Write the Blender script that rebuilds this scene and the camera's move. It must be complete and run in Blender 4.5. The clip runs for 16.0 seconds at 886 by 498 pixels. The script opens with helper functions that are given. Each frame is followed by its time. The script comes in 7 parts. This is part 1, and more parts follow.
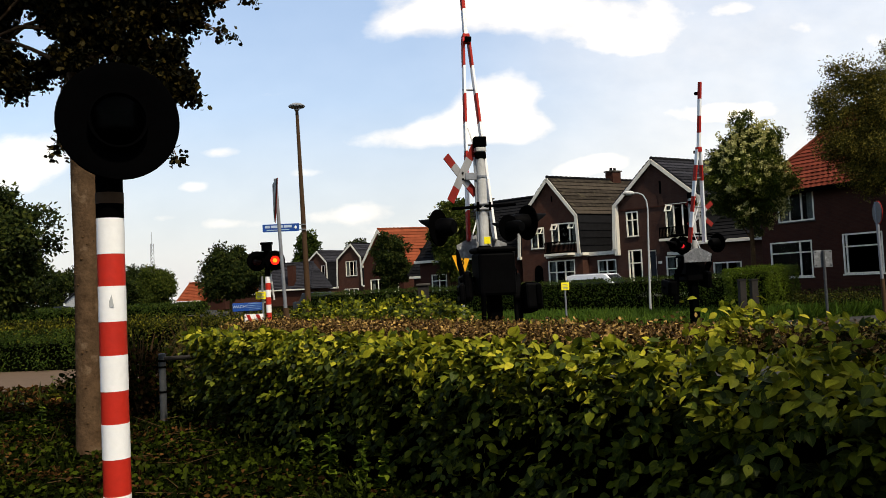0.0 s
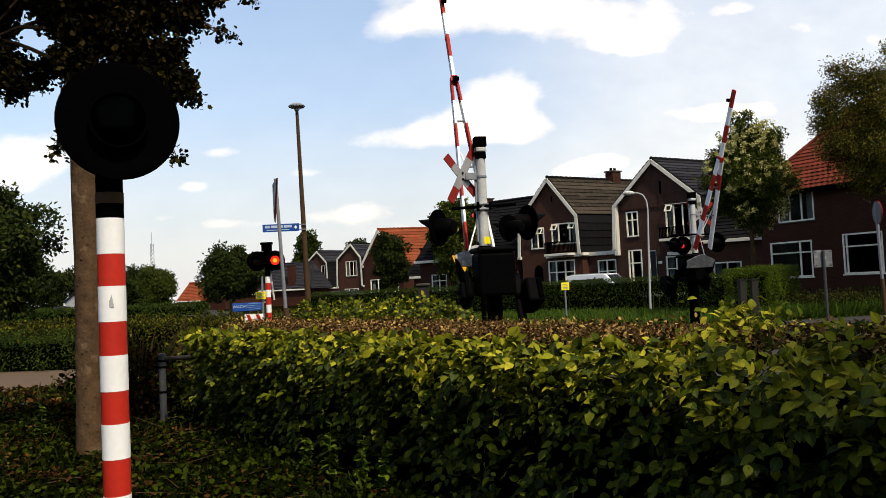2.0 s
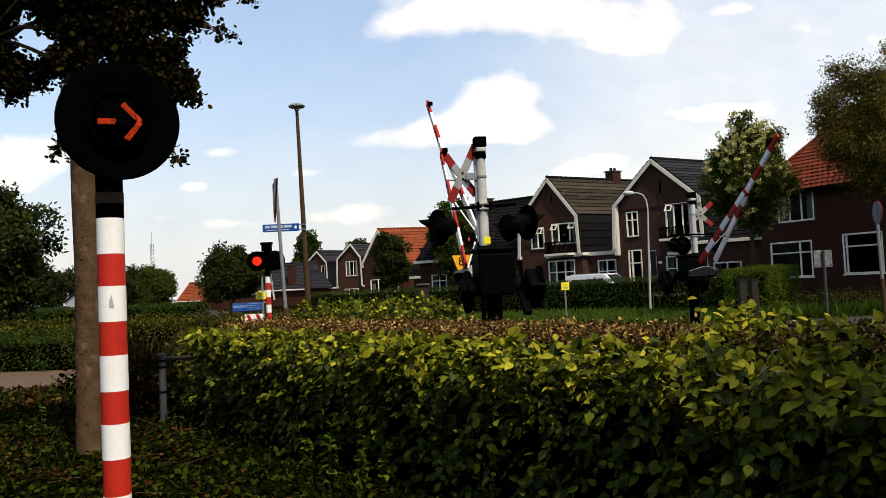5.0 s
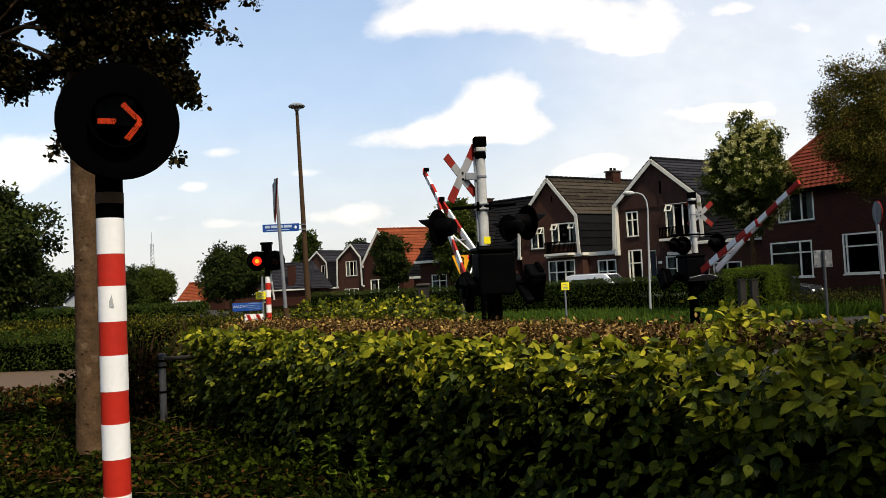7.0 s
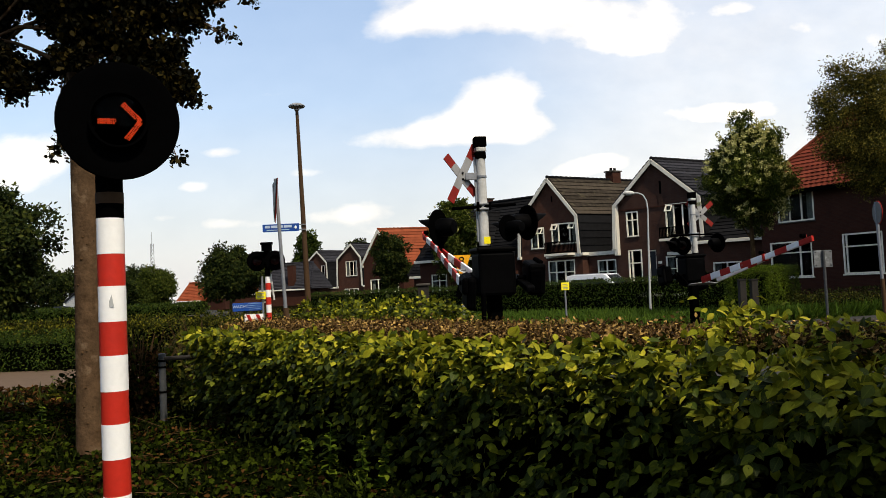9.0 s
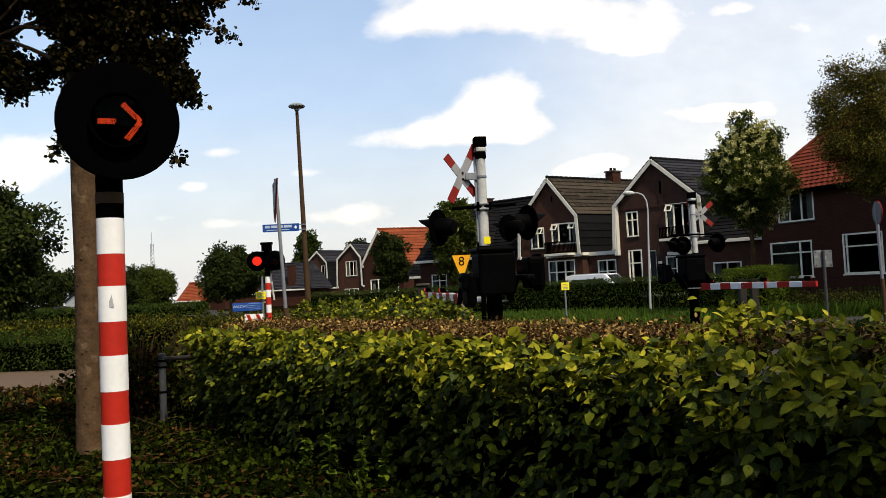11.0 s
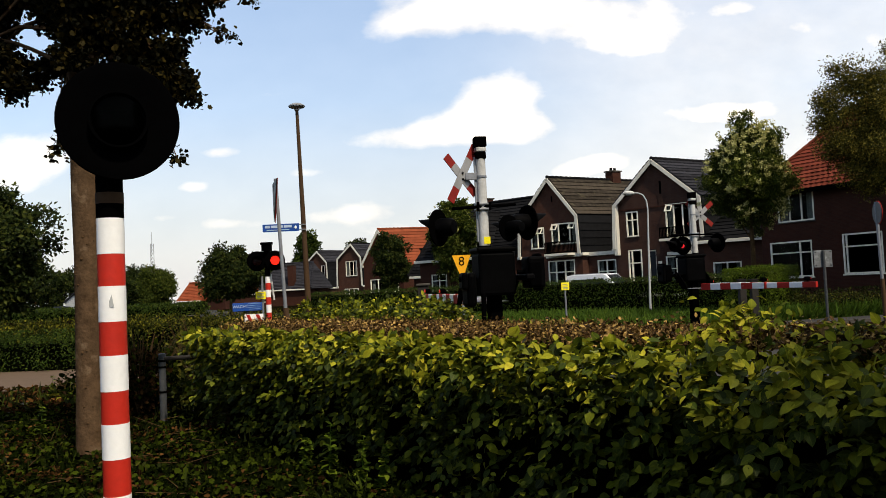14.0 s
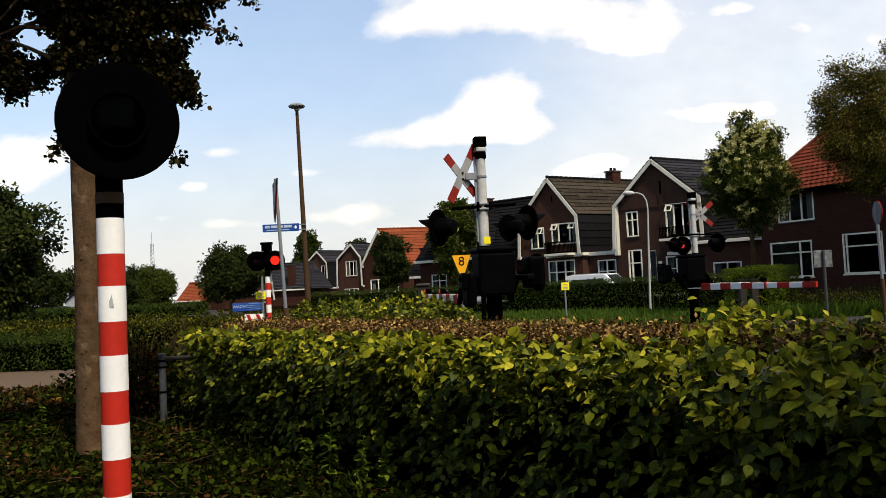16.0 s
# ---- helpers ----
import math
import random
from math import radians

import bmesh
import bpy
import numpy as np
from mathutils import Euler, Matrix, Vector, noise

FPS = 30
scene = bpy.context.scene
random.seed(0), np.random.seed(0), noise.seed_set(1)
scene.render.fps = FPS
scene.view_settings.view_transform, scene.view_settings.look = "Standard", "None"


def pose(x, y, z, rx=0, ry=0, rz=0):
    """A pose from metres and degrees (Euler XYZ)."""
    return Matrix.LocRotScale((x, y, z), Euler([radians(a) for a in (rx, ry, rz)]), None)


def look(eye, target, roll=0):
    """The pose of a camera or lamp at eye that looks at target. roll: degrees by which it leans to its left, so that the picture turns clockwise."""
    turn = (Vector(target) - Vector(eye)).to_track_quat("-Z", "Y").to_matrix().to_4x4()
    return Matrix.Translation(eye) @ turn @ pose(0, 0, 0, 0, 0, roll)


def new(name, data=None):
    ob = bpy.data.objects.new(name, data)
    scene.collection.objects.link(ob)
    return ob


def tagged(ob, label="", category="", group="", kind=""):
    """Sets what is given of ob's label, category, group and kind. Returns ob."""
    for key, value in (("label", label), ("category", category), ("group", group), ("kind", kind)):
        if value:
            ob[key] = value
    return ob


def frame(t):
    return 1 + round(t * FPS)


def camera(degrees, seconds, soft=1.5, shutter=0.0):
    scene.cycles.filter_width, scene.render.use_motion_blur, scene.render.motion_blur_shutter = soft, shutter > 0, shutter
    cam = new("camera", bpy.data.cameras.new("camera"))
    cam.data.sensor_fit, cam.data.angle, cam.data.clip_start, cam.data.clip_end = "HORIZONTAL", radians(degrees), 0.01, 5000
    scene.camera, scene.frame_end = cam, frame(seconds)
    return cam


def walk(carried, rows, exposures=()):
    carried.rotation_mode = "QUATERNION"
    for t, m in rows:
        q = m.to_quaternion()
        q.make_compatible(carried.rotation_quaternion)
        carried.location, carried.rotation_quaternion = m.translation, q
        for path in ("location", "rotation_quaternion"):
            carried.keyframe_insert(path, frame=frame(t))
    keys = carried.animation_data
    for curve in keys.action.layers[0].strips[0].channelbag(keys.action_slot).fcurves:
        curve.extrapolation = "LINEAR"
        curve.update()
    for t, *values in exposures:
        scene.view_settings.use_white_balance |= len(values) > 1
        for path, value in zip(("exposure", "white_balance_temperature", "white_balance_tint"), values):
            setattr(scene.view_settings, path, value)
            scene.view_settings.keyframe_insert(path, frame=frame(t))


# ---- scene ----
cam = camera(58.5, 16.0, soft=0.6)
EYE = (0.0, 0.0, 1.6)
VIEW = look(EYE, (0.0, 10.0, 2.0786), roll=-2.7)
walk(cam, [(0.0, VIEW), (16.0, VIEW)], [(0.0, 0.12, 7450, 10), (16.0, 0.12, 7450, 10)])

# ---- sky, sun, exposure ----
SUN_TO = Vector((0.42, -0.69, 1.12)).normalized()


def sky_world():
    w = bpy.data.worlds.new("world")
    scene.world = w
    w.use_nodes = True
    nt = w.node_tree
    N, L = nt.nodes, nt.links
    N.clear()
    out = N.new("ShaderNodeOutputWorld")
    bg = N.new("ShaderNodeBackground")
    sky = N.new("ShaderNodeTexSky")
    sky.sky_type, sky.sun_disc = "NISHITA", False
    sky.sun_elevation = math.asin(SUN_TO.z)
    sky.sun_rotation = math.atan2(SUN_TO.x, SUN_TO.y)
    sky.air_density, sky.dust_density, sky.ozone_density = 1.0, 0.7, 1.4
    tc = N.new("ShaderNodeTexCoord")
    sep = N.new("ShaderNodeSeparateXYZ")
    L.new(tc.outputs["Generated"], sep.inputs[0])

    def m(op, a, b=None, c=None):
        n = N.new("ShaderNodeMath")
        n.operation = op
        for i, v in enumerate((a, b, c)):
            if v is None:
                continue
            if isinstance(v, (int, float)):
                n.inputs[i].default_value = v
            else:
                L.new(v, n.inputs[i])
        return n.outputs[0]

    ya = m("MAXIMUM", sep.outputs["Y"], 0.15)
    u = m("DIVIDE", sep.outputs["X"], ya)
    v = m("DIVIDE", sep.outputs["Z"], ya)
    comb = N.new("ShaderNodeCombineXYZ")
    L.new(u, comb.inputs[0])
    L.new(m("MULTIPLY", v, 1.6), comb.inputs[1])
    L.new(m("MULTIPLY", sep.outputs["Y"], 0.6), comb.inputs[2])
    big = N.new("ShaderNodeTexNoise")
    big.inputs["Scale"].default_value = 5.5
    big.inputs["Detail"].default_value = 9.0
    big.inputs["Roughness"].default_value = 0.62
    L.new(comb.outputs[0], big.inputs["Vector"])
    fine = N.new("ShaderNodeTexNoise")
    fine.inputs["Scale"].default_value = 16.0
    fine.inputs["Detail"].default_value = 6.0
    L.new(comb.outputs[0], fine.inputs["Vector"])
    # cumulus banks: bearing, rise, half width, half height, weight
    total = None
    for (bu, bv, ru, rv, wt) in CLOUDS:
        du = m("DIVIDE", m("SUBTRACT", u, bu), ru)
        dv = m("DIVIDE", m("SUBTRACT", v, bv), rv)
        r2 = m("ADD", m("MULTIPLY", du, du), m("MULTIPLY", dv, dv))
        g = m("MULTIPLY", m("POWER", 2.71828, m("MULTIPLY", r2, -0.8)), wt)
        total = g if total is None else m("ADD", total, g)
    dens = m("ADD", m("MULTIPLY", m("SUBTRACT", big.outputs[0], 0.5), 1.25), total)
    dens = m("ADD", dens, m("MULTIPLY", m("SUBTRACT", fine.outputs[0], 0.5), 1.0))
    ramp = N.new("ShaderNodeMapRange")
    ramp.interpolation_type = "SMOOTHSTEP"
    ramp.inputs["From Min"].default_value = 0.08
    ramp.inputs["From Max"].default_value = 1.22
    L.new(dens, ramp.inputs["Value"])
    # thin high veil and haze towards the horizon
    haze = N.new("ShaderNodeMapRange")
    haze.inputs["From Min"].default_value = 0.0
    haze.inputs["From Max"].default_value = 0.36
    haze.inputs["To Min"].default_value = 0.28
    haze.inputs["To Max"].default_value = 0.12
    L.new(v, haze.inputs["Value"])
    # the veil thickens towards the right-hand horizon, with soft streaks in it
    veil = N.new("ShaderNodeMapRange")
    veil.interpolation_type = "SMOOTHSTEP"
    veil.inputs["From Min"].default_value = -0.05
    veil.inputs["From Max"].default_value = 0.35
    veil.inputs["To Max"].default_value = 0.42
    L.new(u, veil.inputs["Value"])
    thin = m("MULTIPLY", veil.outputs[0], m("ADD", m("MULTIPLY", big.outputs[0], 0.9), 0.3))
    cover = m("MAXIMUM", ramp.outputs[0], m("MINIMUM", m("ADD", haze.outputs[0], thin), 0.85))
    mix = N.new("ShaderNodeMix")
    mix.data_type = "RGBA"
    L.new(cover, mix.inputs["Factor"])
    gain = N.new("ShaderNodeMix")
    gain.data_type, gain.blend_type = "RGBA", "MULTIPLY"
    gain.inputs["Factor"].default_value = 1
    rise = N.new("ShaderNodeMapRange")
    rise.inputs["From Max"].default_value = 0.38
    L.new(v, rise.inputs["Value"])
    clear = N.new("ShaderNodeMix")
    clear.data_type = "RGBA"
    clear.inputs["A"].default_value = (0.94, 1.06, 1.24, 1)
    clear.inputs["B"].default_value = (1.78, 1.98, 2.14, 1)
    # towards the zenith the sky deepens again
    deep = N.new("ShaderNodeMapRange")
    deep.inputs["From Min"].default_value, deep.inputs["From Max"].default_value = 0.38, 0.8
    deep.inputs["To Min"].default_value, deep.inputs["To Max"].default_value = 1.0, 0.0
    L.new(sep.outputs["Z"], deep.inputs["Value"])
    L.new(m("MULTIPLY", rise.outputs[0], deep.outputs[0]), clear.inputs["Factor"])
    L.new(clear.outputs["Result"], gain.inputs["B"])
    L.new(sky.outputs[0], gain.inputs["A"])
    # pale grey-blue air low over the horizon
    low = N.new("ShaderNodeMapRange")
    low.inputs["From Max"].default_value = 0.24
    low.inputs["To Min"].default_value, low.inputs["To Max"].default_value = 0.95, 0.0
    L.new(v, low.inputs["Value"])
    pale = N.new("ShaderNodeMix")
    pale.data_type = "RGBA"
    L.new(low.outputs[0], pale.inputs["Factor"])
    L.new(gain.outputs["Result"], pale.inputs["A"])
    pale.inputs["B"].default_value = (5.9, 6.5, 7.7, 1)
    L.new(pale.outputs["Result"], mix.inputs["A"])
    tone = N.new("ShaderNodeMix")
    tone.data_type = "RGBA"
    L.new(fine.outputs[0], tone.inputs["Factor"])
    tone.inputs["A"].default_value = (9.6, 9.5, 9.6, 1)
    tone.inputs["B"].default_value = (13.6, 13.4, 13.3, 1)
    L.new(tone.outputs["Result"], mix.inputs["B"])
    L.new(mix.outputs["Result"], bg.inputs["Color"])
    bg.inputs["Strength"].default_value = 0.1
    L.new(bg.outputs[0], out.inputs[0])


CLOUDS = [
    (0.17, 0.342, 0.165, 0.034, 1.0),
    (0.262, 0.302, 0.058, 0.02, 0.75),
    (-0.02, 0.336, 0.05, 0.016, 0.5),
    (0.05, 0.362, 0.085, 0.022, 0.8),
    (0.079, 0.246, 0.066, 0.025, 0.95),
    (0.01, 0.194, 0.11, 0.016, 1.1),
    (0.105, 0.2, 0.052, 0.023, 0.85),
    (0.05, 0.215, 0.05, 0.018, 0.6),
    (0.372, 0.205, 0.078, 0.016, 1.35),
    (0.218, 0.15, 0.036, 0.014, 1.15),
    (0.167, 0.141, 0.036, 0.012, 0.8),
    (-0.515, 0.192, 0.058, 0.03, 0.85),
    (-0.555, 0.17, 0.043, 0.034, 0.7),
    (-0.278, 0.184, 0.029, 0.0085, 0.8),
    (-0.315, 0.142, 0.02, 0.0075, 0.7),
    (-0.352, 0.104, 0.036, 0.009, 0.7),
    (-0.273, 0.093, 0.043, 0.009, 0.7),
    (-0.115, 0.097, 0.064, 0.0135, 0.9),
    (-0.156, 0.153, 0.05, 0.007, 0.45),
    (-0.538, 0.113, 0.043, 0.01, 0.7),
    (0.388, 0.339, 0.034, 0.011, 0.65),
    (0.466, 0.309, 0.027, 0.015, 0.65),
    (0.566, 0.29, 0.028, 0.021, 0.6),
    (-0.066, 0.073, 0.043, 0.01, 0.6),
    (-0.21, 0.257, 0.03, 0.008, 0.35),
    (-0.43, 0.075, 0.12, 0.01, 0.35),
]
sky_world()
sun_data = bpy.data.lights.new("sun", "SUN")
sun_data.energy, sun_data.angle, sun_data.color = 4.4, radians(1.0), (1.0, 0.95, 0.86)
sun = new("sun", sun_data)
sun.matrix_world = look(SUN_TO * 60, (0, 0, 0))


# ---- materials ----
def material(name, color, rough=0.6, metal=0.0, vary=0.2, scale=3.0, bump=0.15, fine=40.0, rand=0.0, spec=0.3, tint=None, tint_at=0.6):
    """A surface with colour variation at two scales, fine relief and, with tint, stains of a second colour."""
    mt = bpy.data.materials.new(name)
    mt.use_nodes = True
    nt = mt.node_tree
    N, L = nt.nodes, nt.links
    b = N["Principled BSDF"]
    b.inputs["Roughness"].default_value, b.inputs["Metallic"].default_value = rough, metal
    b.inputs["Specular IOR Level"].default_value = spec
    tc = N.new("ShaderNodeTexCoord")
    n1, n2 = N.new("ShaderNodeTexNoise"), N.new("ShaderNodeTexNoise")
    n1.inputs["Scale"].default_value, n2.inputs["Scale"].default_value = scale, fine
    n1.inputs["Detail"].default_value, n2.inputs["Detail"].default_value = 5, 3
    for n in (n1, n2):
        L.new(tc.outputs["Object"], n.inputs["Vector"])
    add = N.new("ShaderNodeMath")
    add.operation = "MULTIPLY_ADD"
    L.new(n1.outputs[0], add.inputs[0])
    add.inputs[1].default_value = 0.65
    half = N.new("ShaderNodeMath")
    half.operation = "MULTIPLY"
    L.new(n2.outputs[0], half.inputs[0])
    half.inputs[1].default_value = 0.35
    L.new(half.outputs[0], add.inputs[2])
    value = add.outputs[0]
    if rand:
        oi = N.new("ShaderNodeObjectInfo")
        ra = N.new("ShaderNodeMath")
        ra.operation = "MULTIPLY_ADD"
        L.new(oi.outputs["Random"], ra.inputs[0])
        ra.inputs[1].default_value = rand
        L.new(value, ra.inputs[2])
        sb = N.new("ShaderNodeMath")
        sb.operation = "SUBTRACT"
        L.new(ra.outputs[0], sb.inputs[0])
        sb.inputs[1].default_value = rand / 2
        value = sb.outputs[0]
    ramp = N.new("ShaderNodeValToRGB")
    e = ramp.color_ramp.elements
    e[0].position, e[1].position = 0.3, 0.7
    e[0].color = (*[c * (1 - vary) for c in color], 1)
    e[1].color = (*[min(1, c * (1 + vary)) for c in color], 1)
    L.new(value, ramp.inputs[0])
    col = ramp.outputs[0]
    if tint:
        n3 = N.new("ShaderNodeTexNoise")
        n3.inputs["Scale"].default_value, n3.inputs["Detail"].default_value = scale * 0.7, 8
        L.new(tc.outputs["Object"], n3.inputs["Vector"])
        r3 = N.new("ShaderNodeMapRange")
        r3.inputs["From Min"].default_value, r3.inputs["From Max"].default_value = tint_at, tint_at + 0.12
        L.new(n3.outputs[0], r3.inputs["Value"])
        mx = N.new("ShaderNodeMix")
        mx.data_type = "RGBA"
        L.new(r3.outputs[0], mx.inputs["Factor"])
        L.new(col, mx.inputs["A"])
        mx.inputs["B"].default_value = (*tint, 1)
        col = mx.outputs["Result"]
    L.new(col, b.inputs["Base Color"])
    if bump:
        bp = N.new("ShaderNodeBump")
        bp.inputs["Strength"].default_value, bp.inputs["Distance"].default_value = bump, 0.01
        L.new(n2.outputs[0], bp.inputs["Height"])
        L.new(bp.outputs[0], b.inputs["Normal"])
    return mt


def leaf_material(name, dark, mid, light, through_light=0.35, rough=0.55, single=False, spec=0.03):
    """Leaves that differ from one another, with a little light coming through."""
    mt = bpy.data.materials.new(name)
    mt.use_nodes = True
    nt = mt.node_tree
    N, L = nt.nodes, nt.links
    b, out = N["Principled BSDF"], N["Material Output"]
    b.inputs["Roughness"].default_value = rough
    b.inputs["Specular IOR Level"].default_value = spec
    src = N.new("ShaderNodeObjectInfo" if single else "ShaderNodeNewGeometry")
    ramp = N.new("ShaderNodeValToRGB")
    e = ramp.color_ramp.elements
    e[0].position, e[0].color = 0.0, (*dark, 1)
    e[1].position, e[1].color = 1.0, (*light, 1)
    k = e.new(0.55)
    k.color = (*mid, 1)
    L.new(src.outputs["Random" if single else "Random Per Island"], ramp.inputs[0])
    tc = N.new("ShaderNodeTexCoord")
    n1 = N.new("ShaderNodeTexNoise")
    n1.inputs["Scale"].default_value, n1.inputs["Detail"].default_value = 35, 4
    L.new(tc.outputs["Object"], n1.inputs["Vector"])
    mr = N.new("ShaderNodeMapRange")
    mr.inputs["From Min"].default_value, mr.inputs["From Max"].default_value = 0.25, 0.75
    mr.inputs["To Min"].default_value, mr.inputs["To Max"].default_value = 0.72, 1.2
    L.new(n1.outputs[0], mr.inputs["Value"])
    mul = N.new("ShaderNodeMix")
    mul.data_type, mul.blend_type = "RGBA", "MULTIPLY"
    mul.inputs["Factor"].default_value = 1
    L.new(ramp.outputs[0], mul.inputs["A"])
    L.new(mr.outputs[0], mul.inputs["B"])
    # pale midrib and side veins
    uvn = N.new("ShaderNodeUVMap")
    sp = N.new("ShaderNodeSeparateXYZ")
    L.new(uvn.outputs[0], sp.inputs[0])

    def m(op, a, b2):
        n = N.new("ShaderNodeMath")
        n.operation = op
        for i, v in enumerate((a, b2)):
            if isinstance(v, (int, float)):
                n.inputs[i].default_value = v
            else:
                L.new(v, n.inputs[i])
        return n.outputs[0]

    side = m("ABSOLUTE", sp.outputs[0], 0.0)
    rib = m("LESS_THAN", side, 0.022)
    wave = m("SINE", m("MULTIPLY", m("SUBTRACT", sp.outputs[1], m("MULTIPLY", side, 0.9)), 52.0), 0.0)
    vein = m("MULTIPLY", m("GREATER_THAN", wave, 0.86), 0.5)
    fac = m("MULTIPLY", m("MAXIMUM", rib, vein), 0.13)
    vn = N.new("ShaderNodeMix")
    vn.data_type = "RGBA"
    L.new(fac, vn.inputs["Factor"])
    L.new(mul.outputs["Result"], vn.inputs["A"])
    vn.inputs["B"].default_value = (*[min(1, c * 1.5 + 0.03) for c in light], 1)
    mul = vn
    L.new(mul.outputs["Result"], b.inputs["Base Color"])
    tr = N.new("ShaderNodeBsdfTranslucent")
    L.new(mul.outputs["Result"], tr.inputs["Color"])
    mx = N.new("ShaderNodeMixShader")
    mx.inputs[0].default_value = through_light
    L.new(b.outputs[0], mx.inputs[1])
    L.new(tr.outputs[0], mx.inputs[2])
    L.new(mx.outputs[0], out.inputs[0])
    return mt


def brick_material(name, color, mortar, dark):
    """Brickwork at true size: courses of 62 mm, running bond, each brick a little different."""
    mt = material(name, color, 0.9, vary=0.5, scale=1.6, fine=9.0, bump=0.0, spec=0.1)
    nt = mt.node_tree
    N, L = nt.nodes, nt.links
    b = N["Principled BSDF"]
    tc = N.new("ShaderNodeTexCoord")
    br = N.new("ShaderNodeTexBrick")
    br.inputs["Scale"].default_value = 1.0
    br.inputs["Brick Width"].default_value, br.inputs["Row Height"].default_value = 0.22, 0.0625
    br.inputs["Mortar Size"].default_value = 0.006
    br.inputs["Color1"].default_value = (*color, 1)
    br.inputs["Color2"].default_value = (*dark, 1)
    br.inputs["Mortar"].default_value = (*mortar, 1)
    L.new(tc.outputs["UV"], br.inputs["Vector"])
    old = b.inputs["Base Color"].links[0].from_socket
    mx = N.new("ShaderNodeMix")
    mx.data_type = "RGBA"
    mx.inputs["Factor"].default_value = 0.65
    L.new(old, mx.inputs["A"])
    L.new(br.outputs["Color"], mx.inputs["B"])
    L.new(mx.outputs["Result"], b.inputs["Base Color"])
    bp = N.new("ShaderNodeBump")
    bp.inputs["Strength"].default_value, bp.inputs["Distance"].default_value = 0.4, 0.006
    bp.invert = True
    L.new(br.outputs["Fac"], bp.inputs["Height"])
    L.new(bp.outputs[0], b.inputs["Normal"])
    return mt


def glow_material(name, color, strength):
    mt = material(name, color, 0.3, vary=0.05)
    b = mt.node_tree.nodes["Principled BSDF"]
    for link in list(b.inputs["Base Color"].links):
        mt.node_tree.links.remove(link)
    b.inputs["Base Color"].default_value = (*[c * 0.1 for c in color], 1)
    b.inputs["Emission Color"].default_value = (*color, 1)
    b.inputs["Emission Strength"].default_value = strength
    return mt


def glass_material(name, tint=(0.6, 0.63, 0.63)):
    mt = bpy.data.materials.new(name)
    mt.use_nodes = True
    N, L = mt.node_tree.nodes, mt.node_tree.links
    N.remove(N["Principled BSDF"])
    tr, gl, fr, mx = (N.new("ShaderNode" + k) for k in ("BsdfTransparent", "BsdfGlossy", "Fresnel", "MixShader"))
    tr.inputs[0].default_value = (*tint, 1)
    gl.inputs["Roughness"].default_value = 0.03
    fr.inputs["IOR"].default_value = 1.2
    less = N.new("ShaderNodeMath")
    less.operation = "MULTIPLY"
    less.inputs[1].default_value = 0.3
    L.new(fr.outputs[0], less.inputs[0])
    L.new(less.outputs[0], mx.inputs[0])
    L.new(tr.outputs[0], mx.inputs[1])
    L.new(gl.outputs[0], mx.inputs[2])
    L.new(mx.outputs[0], N["Material Output"].inputs[0])
    return mt


